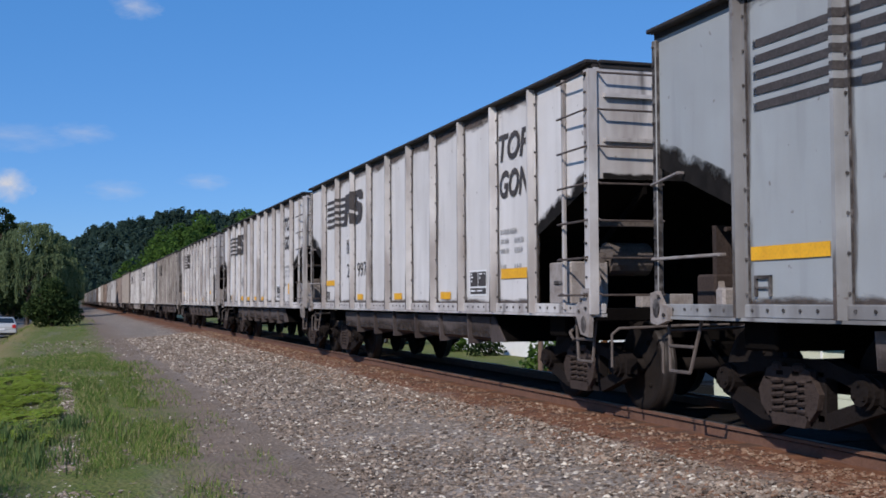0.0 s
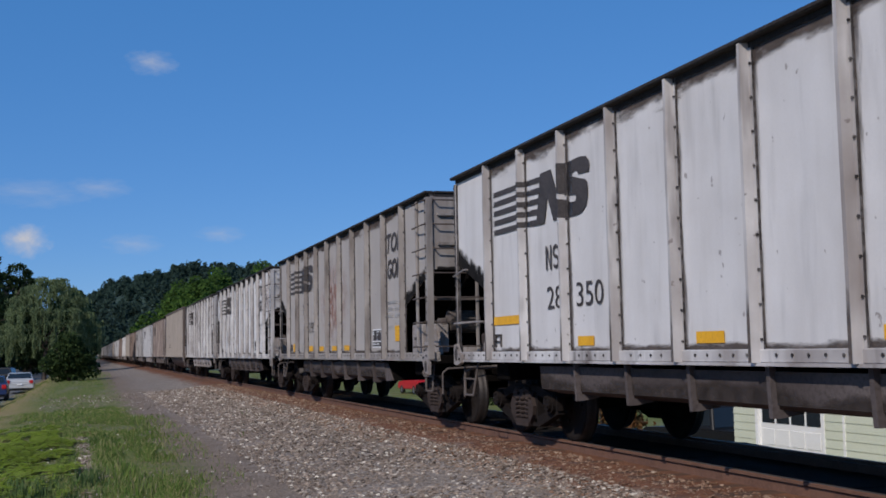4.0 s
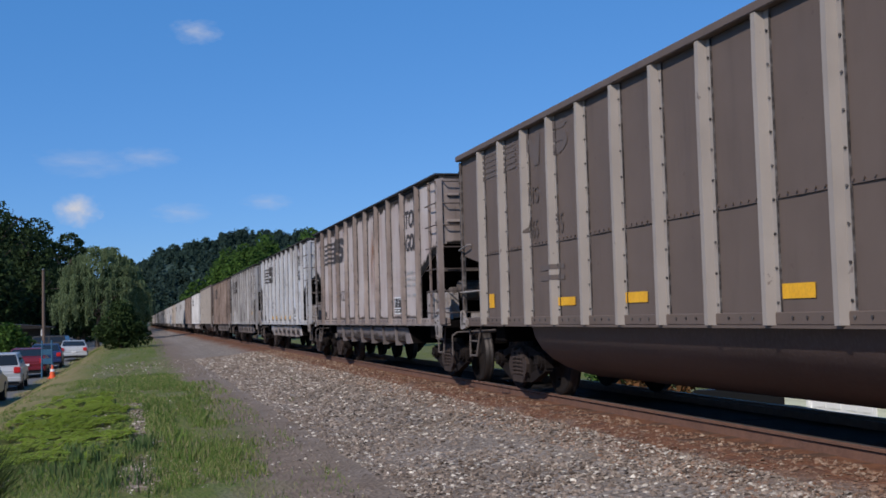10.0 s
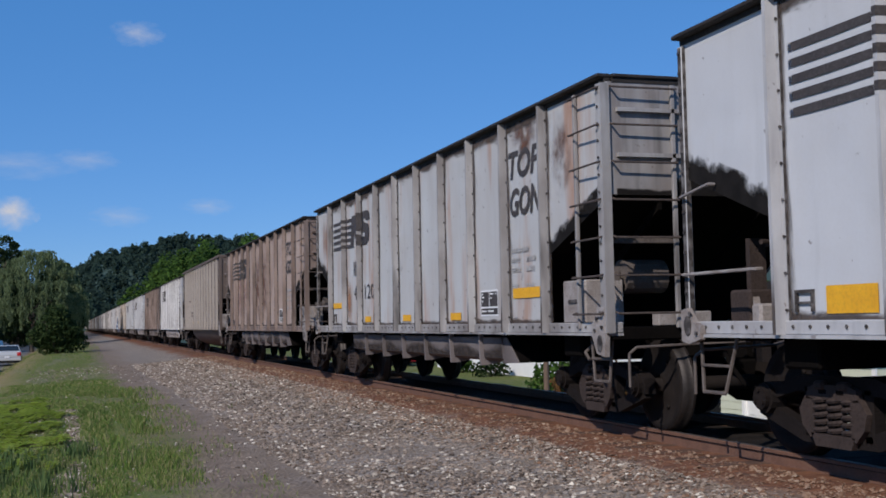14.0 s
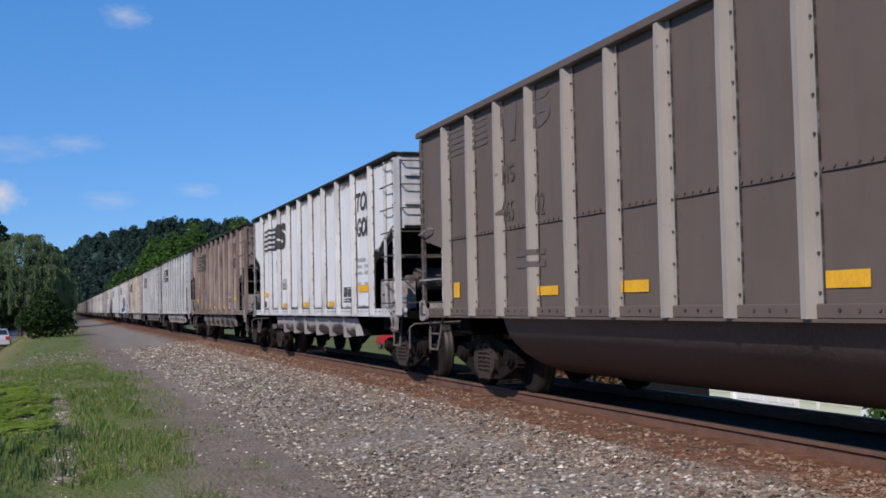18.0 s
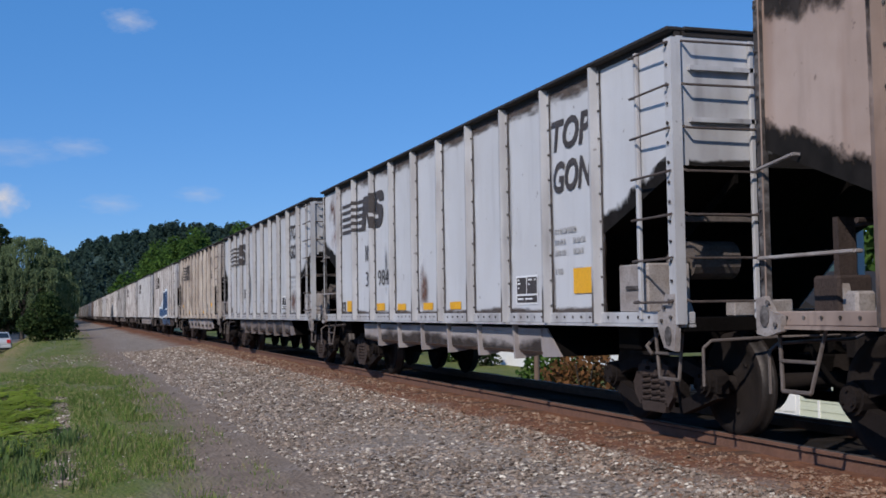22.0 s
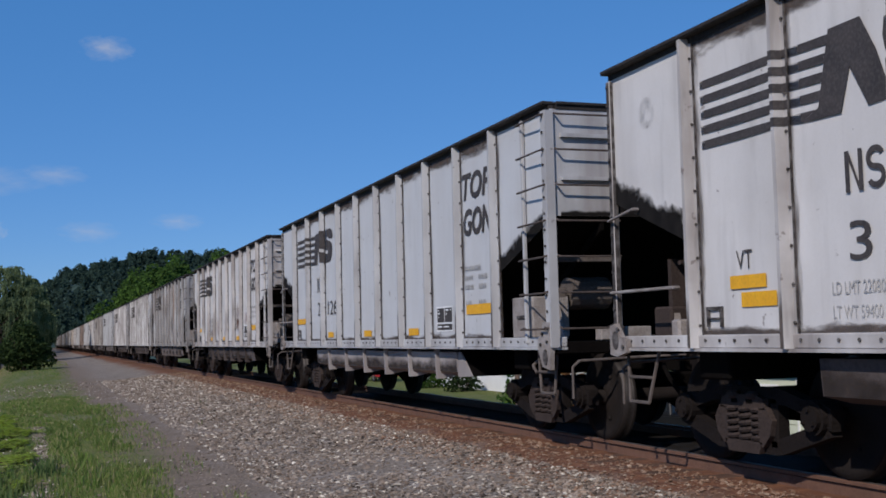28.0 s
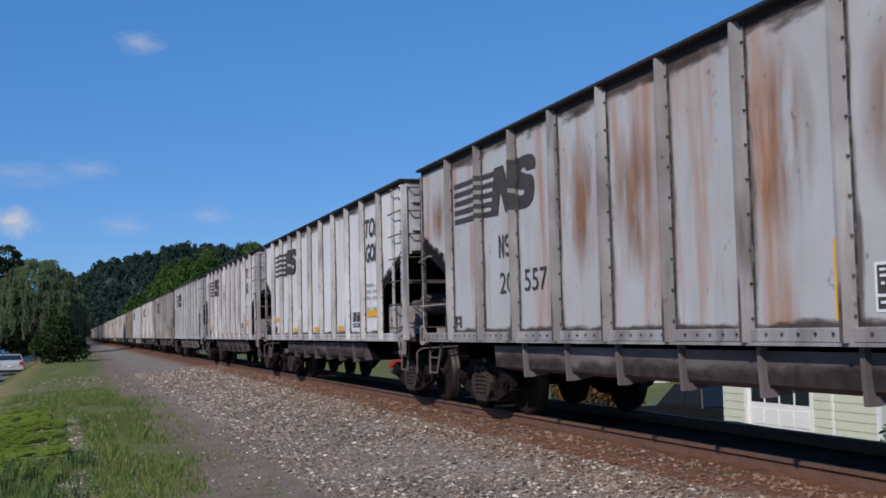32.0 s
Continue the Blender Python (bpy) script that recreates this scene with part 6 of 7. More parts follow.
def garage():
    g = new("garage")
    g.matrix_basis = pose(16.14, 1.18, LOW)
    y0, y1, top = 18.9, 25.0, 2.9
    d0, d1 = 21.3, 23.87
    for a, b, z0 in ((y0, d0 - 0.12, 0), (d1 + 0.12, y1, 0), (d0 - 0.12, d1 + 0.12, 2.28)):
        link(box(fresh(), 0, 0.15, a, b, z0, top), "wall", SIDING, g)
    lap = None
    for k in range(14):
        z = 0.2 * k
        for a, b in ((y0, d0 - 0.125), (d1 + 0.125, y1)):
            bm = prism(fresh(), [(-0.022, z), (0.0, z), (0.0, z + 0.198), (-0.006, z + 0.198)], "y", a, b)
            link(bm, "siding_board", SIDING, g)
    link(box(fresh(), 0, 7, y1 - 0.15, y1, 0, top), "wall", SIDING, g)
    link(box(fresh(), 0, 7, y0, y0 + 0.15, 0, top), "wall", SIDING, g)
    link(box(fresh(), 6.85, 7, y0 + 0.15, y1 - 0.15, 0, top), "wall", SIDING, g)
    link(prism(fresh(), [(y0 - 0.4, top - 0.05), (y1 + 0.4, top - 0.05), (y1 + 0.4, top + 0.1), ((y0 + y1) / 2, top + 1.5), (y0 - 0.4, top + 0.1)], "x", -0.5, 7.4), "roof", SHINGLE, g)
    for a, b, z0, z1 in ((d0 - 0.12, d0, 0, 2.28), (d1, d1 + 0.12, 0, 2.28), (d0, d1, 2.14, 2.28)):
        link(box(fresh(), -0.035, 0.10, a, b, z0, z1, 0.005), "door_trim", WHITE_PAINT, g)
    link(box(fresh(), -0.035, 0.02, y0 - 0.02, y0 + 0.1, 0, top), "corner_trim", WHITE_PAINT, g)
    link(box(fresh(), -0.04, 0.0, 20.44, 20.50, 0, top), "downpipe", WHITE_PAINT, g)
    door = link(box(fresh(), 0.04, 0.09, d0, d1, 0, 2.14), "garage_door", WHITE_PAINT, g, "white panelled garage door with a row of four windows")
    for k in range(4):
        a = d0 + 0.10 + k * (d1 - d0 - 0.12) / 4
        b = a + (d1 - d0 - 0.12) / 4 - 0.09
        for r in range(3):
            link(box(fresh(), 0.022, 0.04, a, b, 0.10 + 0.50 * r, 0.50 + 0.50 * r, 0.012), "door_panel", WHITE_PAINT, door)
        link(box(fresh(), 0.030, 0.04, a, b, 1.64, 1.99), "door_window", PANE, door)
    return tagged(g, "pale green sided garage with a white door", "garage")


garage()
shrub(15.34, 18.55, LOW, 1.7, 0.95, LEAF_MID, 1600, 0.07, 41, "clipped green shrub at the garage corner")
vehicle(18.34, 30.6, LOW, 12, BLACK_PAINT, "pickup", "black pickup truck parked beside the garage", "pickup truck")
shrub(17.38, 36.5, LOW, 2.4, 1.7, LEAF_RED, 1800, 0.10, 42, "reddish brown leafy shrub behind the pickup")
shrub(21.2, 47.8, LOW, 2.2, 1.6, LEAF_MID, 1500, 0.11, 43, "green shrub on the low ground")


def long_house(x, y0, y1):
    h = new("white_house")
    h.matrix_basis = pose(x, 0, LOW)
    top = 3.0
    for k in range(15):
        z = 0.2 * k
        link(prism(fresh(), [(-0.022, z), (0.0, z), (0.0, z + 0.198), (-0.006, z + 0.198)], "y", y0, y1), "siding_board", WHITE_PAINT, h)
    link(box(fresh(), 0, 8, y0, y1, 0, top), "wall", WHITE_PAINT, h)
    link(prism(fresh(), [(-0.5, top), (8.5, top), (4, top + 1.8)], "y", y0 - 0.4, y1 + 0.4), "roof", SHINGLE, h)
    n = int((y1 - y0) / 4)
    for k in range(n):
        yy = y0 + (k + 0.5) * (y1 - y0) / n
        w = link(box(fresh(), -0.05, 0.0, yy - 0.55, yy + 0.55, 0.95, 2.15, 0.01), "window", TRIM_WHITE, h)
        link(box(fresh(), -0.056, -0.051, yy - 0.45, yy + 0.45, 1.05, 2.05), "pane", PANE, w)
    return tagged(h, "long white sided house on the low ground", "house")


long_house(27.1, 63.0, 84.8)
shrub(25.3, 68.0, LOW, 1.5, 1.2, LEAF_DARK, 1000, 0.10, 44, "dark green foundation shrub by the white house")
shrub(25.5, 74.4, LOW, 1.2, 1.0, LEAF_MID, 900, 0.10, 45, "small green shrub by the white house")
vehicle(26.1, 90.2, LOW, 5, car_body_paint("bright red car paint", (0.45, 0.02, 0.03)), "suv", "bright red car parked beyond the track", "car")
link_post = utility_pole(18.78, 43.9, 4.5)
for k, (x, y, h, r) in enumerate([(34, 40, 9, 3.5), (38, 62, 10, 4), (40, 90, 11, 4.2), (30, 105, 10, 4), (26, 130, 10, 4), (44, 25, 9, 3.6), (24, 160, 11, 4), (20, 200, 12, 4.2)]):
    tree(x, y, h, r, LEAF_MID, 1500, 0.30, 90 + k, "leafy green tree beyond the track", 8, 0.1)

# ---- the train ----
SCHEMES = {
    "white": car_paint("chalky white car paint", (0.64, 0.62, 0.61), rust=0.05, grime=0.22, streak=0.30, soot=0.3),
    "bright": car_paint("clean white car paint", (0.68, 0.665, 0.66), rust=0.02, grime=0.12, streak=0.12, soot=0.12),
    "grey": car_paint("light grey car paint", (0.49, 0.50, 0.515), rust=0.04, grime=0.25, streak=0.25, soot=0.2),
    "slate": car_paint("slate grey car paint", (0.33, 0.355, 0.37), (0.22, 0.21, 0.20), rust=0.05, grime=0.3, streak=0.3, soot=0.25),
    "blue": car_paint("pale bluish grey car paint", (0.53, 0.54, 0.56), rust=0.04, grime=0.15, streak=0.2, soot=0.2),
    "warm": car_paint("warm grey car paint", (0.40, 0.365, 0.34), rust=0.08, grime=0.4, streak=0.3, soot=0.15),
    "cream": car_paint("cream dusty car paint", (0.56, 0.49, 0.42), (0.36, 0.28, 0.22), rust=0.10, grime=0.4, streak=0.35, soot=0.2),
    "pink": car_paint("rust-washed pale car paint", (0.47, 0.42, 0.40), (0.30, 0.21, 0.17), rust=0.25, grime=0.5, streak=0.5, soot=0.25),
    "brown": car_paint("brown rust-washed car paint", (0.41, 0.32, 0.275), (0.25, 0.17, 0.13), rust=0.33, grime=0.6, streak=0.5, soot=0.35),
    "rusty": car_paint("grey car paint with orange rust runs", (0.46, 0.47, 0.475), (0.32, 0.26, 0.22), rust=0.6, grime=0.3, streak=0.3, soot=0.15, rustcol=(0.34, 0.15, 0.06)),
    "streaked": car_paint("white car paint with black runs", (0.68, 0.665, 0.655), rust=0.05, grime=0.15, streak=0.2, soot=0.22),
    "taupe": car_paint("faded taupe car paint", (0.132, 0.098, 0.080), (0.088, 0.066, 0.055), rust=0.03, grime=0.4, streak=0.3, soot=0.2),
}
STAKE_TAUPE = car_paint("pale dusty stake paint", (0.33, 0.29, 0.255), (0.2, 0.17, 0.15), rust=0.03, grime=0.4, streak=0.3, soot=0.1)

LETTER_GHOST = surface("ghost of painted-over lettering", (0.105, 0.083, 0.074), (0.115, 0.091, 0.082), (0.125, 0.10, 0.09), 4, 30, 0.75, 0, 0)
LETTER_DIM = surface("faded dark lettering", (0.085, 0.065, 0.054), (0.10, 0.077, 0.064), (0.115, 0.087, 0.072), 5, 40, 0.7, 0, 0)

# paint, number, offset from even spacing, kind
TRAIN = [
    ("slate", "22 041", 0.14, "hopper"), ("white", "22 997", 0.12, "hopper"), ("white", "27 499", -0.50, "hopper"), ("white", "28 350", -0.28, "hopper"),
    ("warm", "40 195", -0.29, "hopper"), ("streaked", "22 747", -0.23, "hopper"), ("streaked", "34 054", -0.64, "hopper"), ("taupe", "465 35", -0.48, "tub"),
    ("pink", "22 127", -0.46, "hopper"), ("blue", "3  228", -0.54, "hopper"), ("rusty", "40 120", -0.36, "hopper"), ("brown", "", -0.49, "hopper"),
    ("taupe", "465 02", 0.06, "tub"), ("bright", "31 638", 0.04, "hopper"), ("brown", "20 964", 0.25, "hopper"), ("blue", "34 984", 0.16, "hopper"),
    ("grey", "30 388", -0.10, "hopper"), ("cream", "30 526", -0.24, "hopper"), ("white", "31 783", -0.01, "hopper"), ("blue", "28 126", 0.02, "hopper"),
    ("white", "29 159", 0.16, "hopper"), ("rusty", "20 557", 0.46, "hopper")]
rest = ["streaked", "white", "grey", "warm", "white", "blue", "brown", "grey", "white", "cream"]
for k in range(26):
    TRAIN.append((rest[k % len(rest)], "", 0.1, "tub" if k in (11, 17) else "hopper"))

LABELS = {"slate": "slate grey", "white": "dirty white", "bright": "clean white", "grey": "light grey", "blue": "pale bluish grey", "warm": "warm grey", "cream": "dusty cream", "pink": "rust-washed pale",
          "brown": "brown rust-washed", "rusty": "grey rust-streaked", "streaked": "white black-streaked", "taupe": "faded taupe"}

masters = {}
wheels = []
for kind in ("hopper", "tub"):
    masters[kind], trucks = build_car(kind)
    for t in trucks:
        wheels += t[1:]
hop = masters["hopper"]
link(spread(emblem_shape(), STAKES, HALF, SHEET, BODY), "emblem", LETTER, hop, "dark emblem of swept stripes")
# lettering shared by all the rebodied cars
bm = words(fresh(), "TOP", 0.305, 11.19, 2.832, slant=0.22, bold=0.03, width=0.98)
words(bm, "GON", 0.305, 11.22, 2.388, slant=0.22, bold=0.03, width=0.96)
link(spread(bm, STAKES, HALF, SHEET, BODY), "lettering", LETTER, hop, "black slanted two-word lettering")
bm = fresh()
for k, (w0, w1) in enumerate(((0.55, 0.0), (0.30, 0.30), (0.26, 0.26), (0.22, 0.22))):
    if k == 1:
        link(spread(bm, STAKES, HALF, SHEET, BODY), "stencil_heading", FAINT, hop, "small faded stencil heading")["kind"] = "stuff"
        bm = fresh()
    h = 1.94 - 0.115 * k - (0.08 if k == 3 else 0)
    mix = random.Random(30 + k)
    for start, run in ((11.24, w0), (11.69, w1)):
        at = start
        while at < start + run - 0.03:
            w = mix.choice((0.022, 0.034, 0.05, 0.075))
            flat(bm, [(at, h), (at + w, h), (at + w, h + 0.055), (at, h + 0.055)])
            at += w + mix.choice((0.012, 0.012, 0.03))
link(spread(bm, STAKES, HALF, SHEET, BODY), "stencil_text", FAINT, hop, "small faded stencil lines")["kind"] = "stuff"
bm = flat(fresh(), [(10.12, 1.20), (10.75, 1.20), (10.75, 1.53), (10.12, 1.53)])
link(spread(bm, STAKES, HALF, SHEET, BODY), "stencil_plate", WHITE_SHEET, hop, "white-edged black stencil box")
bm = fresh()
for a0, a1, h0, h1 in ((10.145, 10.425, 1.322, 1.508), (10.447, 10.728, 1.322, 1.508), (10.145, 10.728, 1.222, 1.300)):
    flat(bm, [(a0, h0), (a1, h0), (a1, h1), (a0, h1)])
stencil = link(spread(bm, STAKES, HALF, SHEET, BODY, 0.007), "stencil_field", LETTER, hop)
bm = fresh()
for a0, a1, h in ((10.17, 10.23, 1.47), (10.17, 10.26, 1.43), (10.18, 10.22, 1.38), (10.48, 10.60, 1.47), (10.49, 10.53, 1.42), (10.66, 10.70, 1.47), (10.17, 10.34, 1.255), (10.40, 10.60, 1.255)):
    flat(bm, [(a0, h), (a1, h), (a1, h + 0.018), (a0, h + 0.018)])
link(spread(bm, STAKES, HALF, SHEET, BODY, 0.010), "stencil_print", WHITE_SHEET, hop, "tiny white print")["kind"] = "stuff"
bm = fresh()
for a0, a1, h0, h1 in ((1.52, 1.73, 1.30, 1.325), (1.52, 1.73, 1.225, 1.24), (1.52, 1.545, 1.165, 1.30), (1.705, 1.73, 1.165, 1.30)):
    box(bm, -SHEET - 0.022, -SHEET, BODY / 2 - a1, BODY / 2 - a0, h0, h1)
link(bm, "card_holder", SEAM, hop, "dark steel card holder frame")


def number_on(car, text, tub):
    L = car["plan"]
    bm = fresh()
    one, two = text.split()
    if tub:
        for text, at in ((one, 3.13), (two, 4.14)):
            bm = words(fresh(), text, 0.24, at, 2.12, 0.70)
            link(spread(bm, GONS_STAKES, HALF, SHEET, L), "number", LETTER_DIM, car, "faded fleet number")
        bm = fresh()
        zigzag(bm, 3.19, 2.57, 0.15, 0.22, 0.035)
        curved_band(bm, 3.38, 2.57, 0.15, 0.22, 0.035)
        link(spread(bm, GONS_STAKES, HALF, SHEET, L), "reporting_mark", LETTER_DIM, car)
        bm = fresh()
        for k in range(5):
            flat(bm, [(1.09, 3.13 + 0.078 * k), (2.68, 3.13 + 0.078 * k), (2.68, 3.175 + 0.078 * k), (1.09, 3.175 + 0.078 * k)])
        zigzag(bm, 2.98, 3.05, 0.60, 0.46, 0.16, 0.18)
        curved_band(bm, 3.85, 3.08, 0.72, 0.44, 0.13, 0.14)
        link(spread(bm, GONS_STAKES, SHEET - 0.03, SHEET, L), "emblem", LETTER_GHOST, car, "faded emblem of stripes")
        for h in (1.55, 1.68):
            bm = flat(fresh(), [(3.52, h), (4.36, h), (4.36, h + 0.06), (3.52, h + 0.06)])
            link(spread(bm, GONS_STAKES, HALF, SHEET, L), "print_bar", LETTER_GHOST, car)
        return
    words(bm, one, 0.255, 3.22, 1.578, width=0.22 * len(one))
    link(spread(bm, STAKES, HALF, SHEET, L), "number", LETTER, car, "black fleet number")
    bm = fresh()
    words(bm, two, 0.255, 4.03, 1.578, width=0.66 if len(two) == 3 else 0.44)
    link(spread(bm, STAKES, HALF, SHEET, L), "number", LETTER, car, "black fleet number")
    bm = fresh()
    zigzag(bm, 3.21, 2.02, 0.17, 0.275, 0.040)
    curved_band(bm, 3.415, 2.02, 0.175, 0.275, 0.040)
    link(spread(bm, STAKES, HALF, SHEET, L), "reporting_mark", LETTER, car)


def patch(car, name, a0, a1, h0, h1, material):
    L = car["plan"]
    if L < 13.95 and a0 > 2.4:
        a0, a1 = a0 + 0.24, a1 + 0.24
    bm = flat(fresh(), [(a0, h0), (a1, h0), (a1, h1), (a0, h1)])
    return link(spread(bm, STAKES if L < 13.95 else GONS_STAKES, HALF, SHEET, L, 0.009), name, material, car)


def stain(car, a0, a1, h0, h1, material, x=None):
    """A stain on the near side, as a thin film with its own edges."""
    L = car["plan"]
    x = -(SHEET + 0.0025) if x is None else x
    if L < 13.95:
        a0, a1 = a0 + 0.22, a1 + 0.22
    bm = fresh()
    f = bm.faces.new([bm.verts.new((x, L / 2 - a, h)) for a, h in ((a0, h0), (a1, h0), (a1, h1), (a0, h1))])
    f.normal_update()
    if f.normal.x > 0:
        f.normal_flip()
    uv = bm.loops.layers.uv.new("UVMap")
    for lp in f.loops:
        lp[uv].uv = ((L / 2 - lp.vert.co.y - a0) / (a1 - a0), (lp.vert.co.z - h0) / (h1 - h0))
    return link(bm, "stain", material, car)


def reflectors(car, style):
    if style == "strip":
        spots = [(1.46, 2.42, 1.44, 1.545), (11.02, 11.9, 1.40, 1.52), (3.8, 4.2, 1.16, 1.26), (6.25, 6.7, 1.16, 1.26), (8.65, 9.1, 1.16, 1.26)]
    elif style == "block":
        spots = [(1.86, 2.40, 1.15, 1.345), (11.45, 11.9, 1.30, 1.56), (3.72, 4.2, 1.16, 1.28), (4.95, 5.4, 1.16, 1.26), (6.3, 6.75, 1.16, 1.26), (7.5, 7.95, 1.16, 1.26)]
    elif style == "low":
        spots = [(1.86, 2.40, 1.15, 1.345), (11.46, 11.95, 1.14, 1.32), (3.72, 4.2, 1.16, 1.28), (4.95, 5.4, 1.16, 1.26), (6.3, 6.75, 1.16, 1.26), (7.5, 7.95, 1.16, 1.26), (8.72, 9.2, 1.16, 1.26)]
    elif style == "upright":
        spots = [(1.08 + 0.02, 1.14, 1.15, 1.85), (4.62, 4.68, 1.15, 1.62), (9.47, 9.53, 1.15, 1.72)]
    elif style == "tub":
        spots = [(1.32, 1.56, 1.24, 1.44), (4.16, 4.69, 1.23, 1.33), (6.14, 6.65, 1.23, 1.34), (9.13, 9.59, 1.21, 1.33), (12.25, 12.7, 1.20, 1.48)]
    elif style == "double":
        spots = [(1.84, 2.30, 1.45, 1.55), (1.98, 2.42, 1.31, 1.42), (11.02, 11.9, 1.40, 1.52), (3.8, 4.2, 1.16, 1.26), (6.25, 6.7, 1.16, 1.26), (8.65, 9.1, 1.16, 1.26)]
    else:
        spots = []
    for s in spots:
        patch(car, "reflector", *s, YELLOW)


def capsule(bm, a0, h0, a1, h1, w, k=8):
    d = Vector((a1 - a0, h1 - h0)).normalized()
    n = Vector((-d.y, d.x))
    pts = []
    for i in range(k + 1):
        g = math.pi * i / k
        pts.append((a1 + w * (n.x * math.cos(g) + d.x * math.sin(g)), h1 + w * (n.y * math.cos(g) + d.y * math.sin(g))))
    for i in range(k + 1):
        g = math.pi * i / k
        pts.append((a0 - w * (n.x * math.cos(g) + d.x * math.sin(g)), h0 - w * (n.y * math.cos(g) + d.y * math.sin(g))))
    flat(bm, pts)


def spray_shapes(car):
    """Rounded blue shapes with pale edges, sprayed over the lower sheets and the tub."""
    strokes = [(5.12, 1.12, 5.14, 1.42, 0.11), (5.40, 1.12, 5.46, 1.78, 0.13), (5.80, 1.12, 5.98, 1.85, 0.14), (6.20, 1.12, 6.02, 1.85, 0.12), (6.42, 1.30, 6.44, 1.98, 0.11),
               (6.62, 1.52, 6.86, 1.95, 0.11), (6.62, 1.55, 7.02, 1.22, 0.13), (7.32, 1.20, 7.34, 2.10, 0.20), (7.40, 2.05, 7.72, 1.98, 0.19), (7.35, 1.55, 7.62, 1.52, 0.12),
               (7.98, 1.15, 8.0, 1.55, 0.20), (8.40, 1.15, 8.62, 1.25, 0.14), (8.55, 1.75, 8.95, 2.3, 0.22), (8.62, 1.6, 9.3, 1.75, 0.15), (9.35, 1.2, 9.45, 2.1, 0.16)]
    for grow, mt, proud in ((0.07, SPRAY_PALE, 0.007), (0.0, SPRAY_BLUE, 0.012)):
        for a0, h0, a1, h1, w in strokes:
            bm = fresh()
            capsule(bm, a0, h0, a1, h1, w + grow)
            link(spread(bm, STAKES, HALF, SHEET, BODY, proud), "spray_shape", mt, car)
    for a in (5.2, 5.65, 6.1, 6.6, 7.2, 7.8, 8.4, 9.0):
        bm = fresh()
        f = bm.faces.new([bm.verts.new((-1.452 + (0.955 - h) * 0.085, BODY / 2 - u, h)) for u, h in ((a, 0.62), (a + 0.36, 0.62), (a + 0.42, 0.94), (a - 0.02, 0.94))])
        link(bm, "spray_shape", SPRAY_BLUE, car)


DIRTY = {k: car_paint("grimy " + k + " stake paint", base, tuple(0.30 * c * w for c, w in zip(base, (1.1, 0.95, 0.88))), rust=0.25, grime=0.35 if k in ("bright", "blue", "grey") else 0.75, streak=0.7 if k in ("bright", "blue", "grey") else 1.2, soot=0.6 if k in ("bright", "blue", "grey") else 1.2, rustcol=(0.12, 0.065, 0.045))
         for k, base in {"white": (0.60, 0.58, 0.57), "bright": (0.64, 0.63, 0.625), "slate": (0.32, 0.325, 0.33), "grey": (0.46, 0.46, 0.465), "blue": (0.49, 0.49, 0.50), "warm": (0.39, 0.36, 0.335), "cream": (0.53, 0.47, 0.41),
                         "pink": (0.36, 0.30, 0.27), "brown": (0.30, 0.23, 0.195), "rusty": (0.40, 0.39, 0.385), "streaked": (0.61, 0.595, 0.585)}.items()}
STYLE = ["strip", "strip", "block", "strip", "block", "", "", "tub", "", "low", "strip", "", "tub", "strip", "strip", "block", "", "strip", "double", "strip", "strip", "upright"]

cars = []
used = set()
for i, (paint, number, off, kind) in enumerate(TRAIN):
    if kind not in used:
        car = masters[kind]
        used.add(kind)
    else:
        car = copy_thing(masters[kind], pose(0, 0, 0))
    cars.append(car)
    tagged(car, LABELS[paint] + (" coal gondola car with ten side stakes" if kind == "hopper" else " coal gondola car with close-set stakes"), "freight car", "cars of the coal train")
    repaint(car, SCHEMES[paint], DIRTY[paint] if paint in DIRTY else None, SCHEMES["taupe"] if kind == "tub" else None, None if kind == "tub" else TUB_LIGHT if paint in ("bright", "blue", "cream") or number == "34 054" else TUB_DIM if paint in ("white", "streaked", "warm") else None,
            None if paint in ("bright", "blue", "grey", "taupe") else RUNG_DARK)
    if kind == "tub":
        for o in car.children_recursive:
            if o.name.startswith("side_stake"):
                o.material_slots[0].link = "OBJECT"
                o.material_slots[0].material = STAKE_TAUPE
for i, (car, (paint, number, off, kind)) in enumerate(zip(cars, TRAIN)):
    if number:
        number_on(car, number, kind == "tub")
    if i < len(STYLE):
        reflectors(car, STYLE[i])
    elif kind == "hopper" and i % 3:
        reflectors(car, "strip")

# marks that belong to single cars
def small_print(car, rows):
    for text, h in rows:
        link(spread(words(fresh(), text, 0.085, 3.02, h, 0.68), STAKES, HALF, SHEET, BODY), "small_print", FAINT, car)


small_print(cars[4], [("LD LMT 226900", 1.34), ("LT WT 59100", 1.18)])
small_print(cars[18], [("LD LMT 220800", 1.36), ("LT WT 59400", 1.20)])
small_print(cars[20], [("LD LMT", 1.36), ("LT WT", 1.20)])
small_print(cars[6], [("LD LMT", 1.36), ("LT WT", 1.22)])
bm = words(fresh(), "VT", 0.14, 1.93, 1.60, 0.85)
link(spread(bm, STAKES, HALF, SHEET, BODY), "lettering", LETTER, cars[18])
for o in [o for o in cars[9].children if o.name.startswith("stencil_heading")]:
    bpy.data.objects.remove(o)
bm = words(fresh(), "REBODY 08 95", 0.080, 11.12, 1.93, 0.72)
link(spread(words(fresh(), "G-89R", 0.10, 11.82, 1.375, 0.62), STAKES, HALF, SHEET, BODY), "small_print", LETTER, cars[9])
link(spread(bm, STAKES, HALF, SHEET, BODY), "small_print", FAINT, cars[9])
bm = words(fresh(), "G-89R", 0.11, 11.70, 1.18, 0.7)
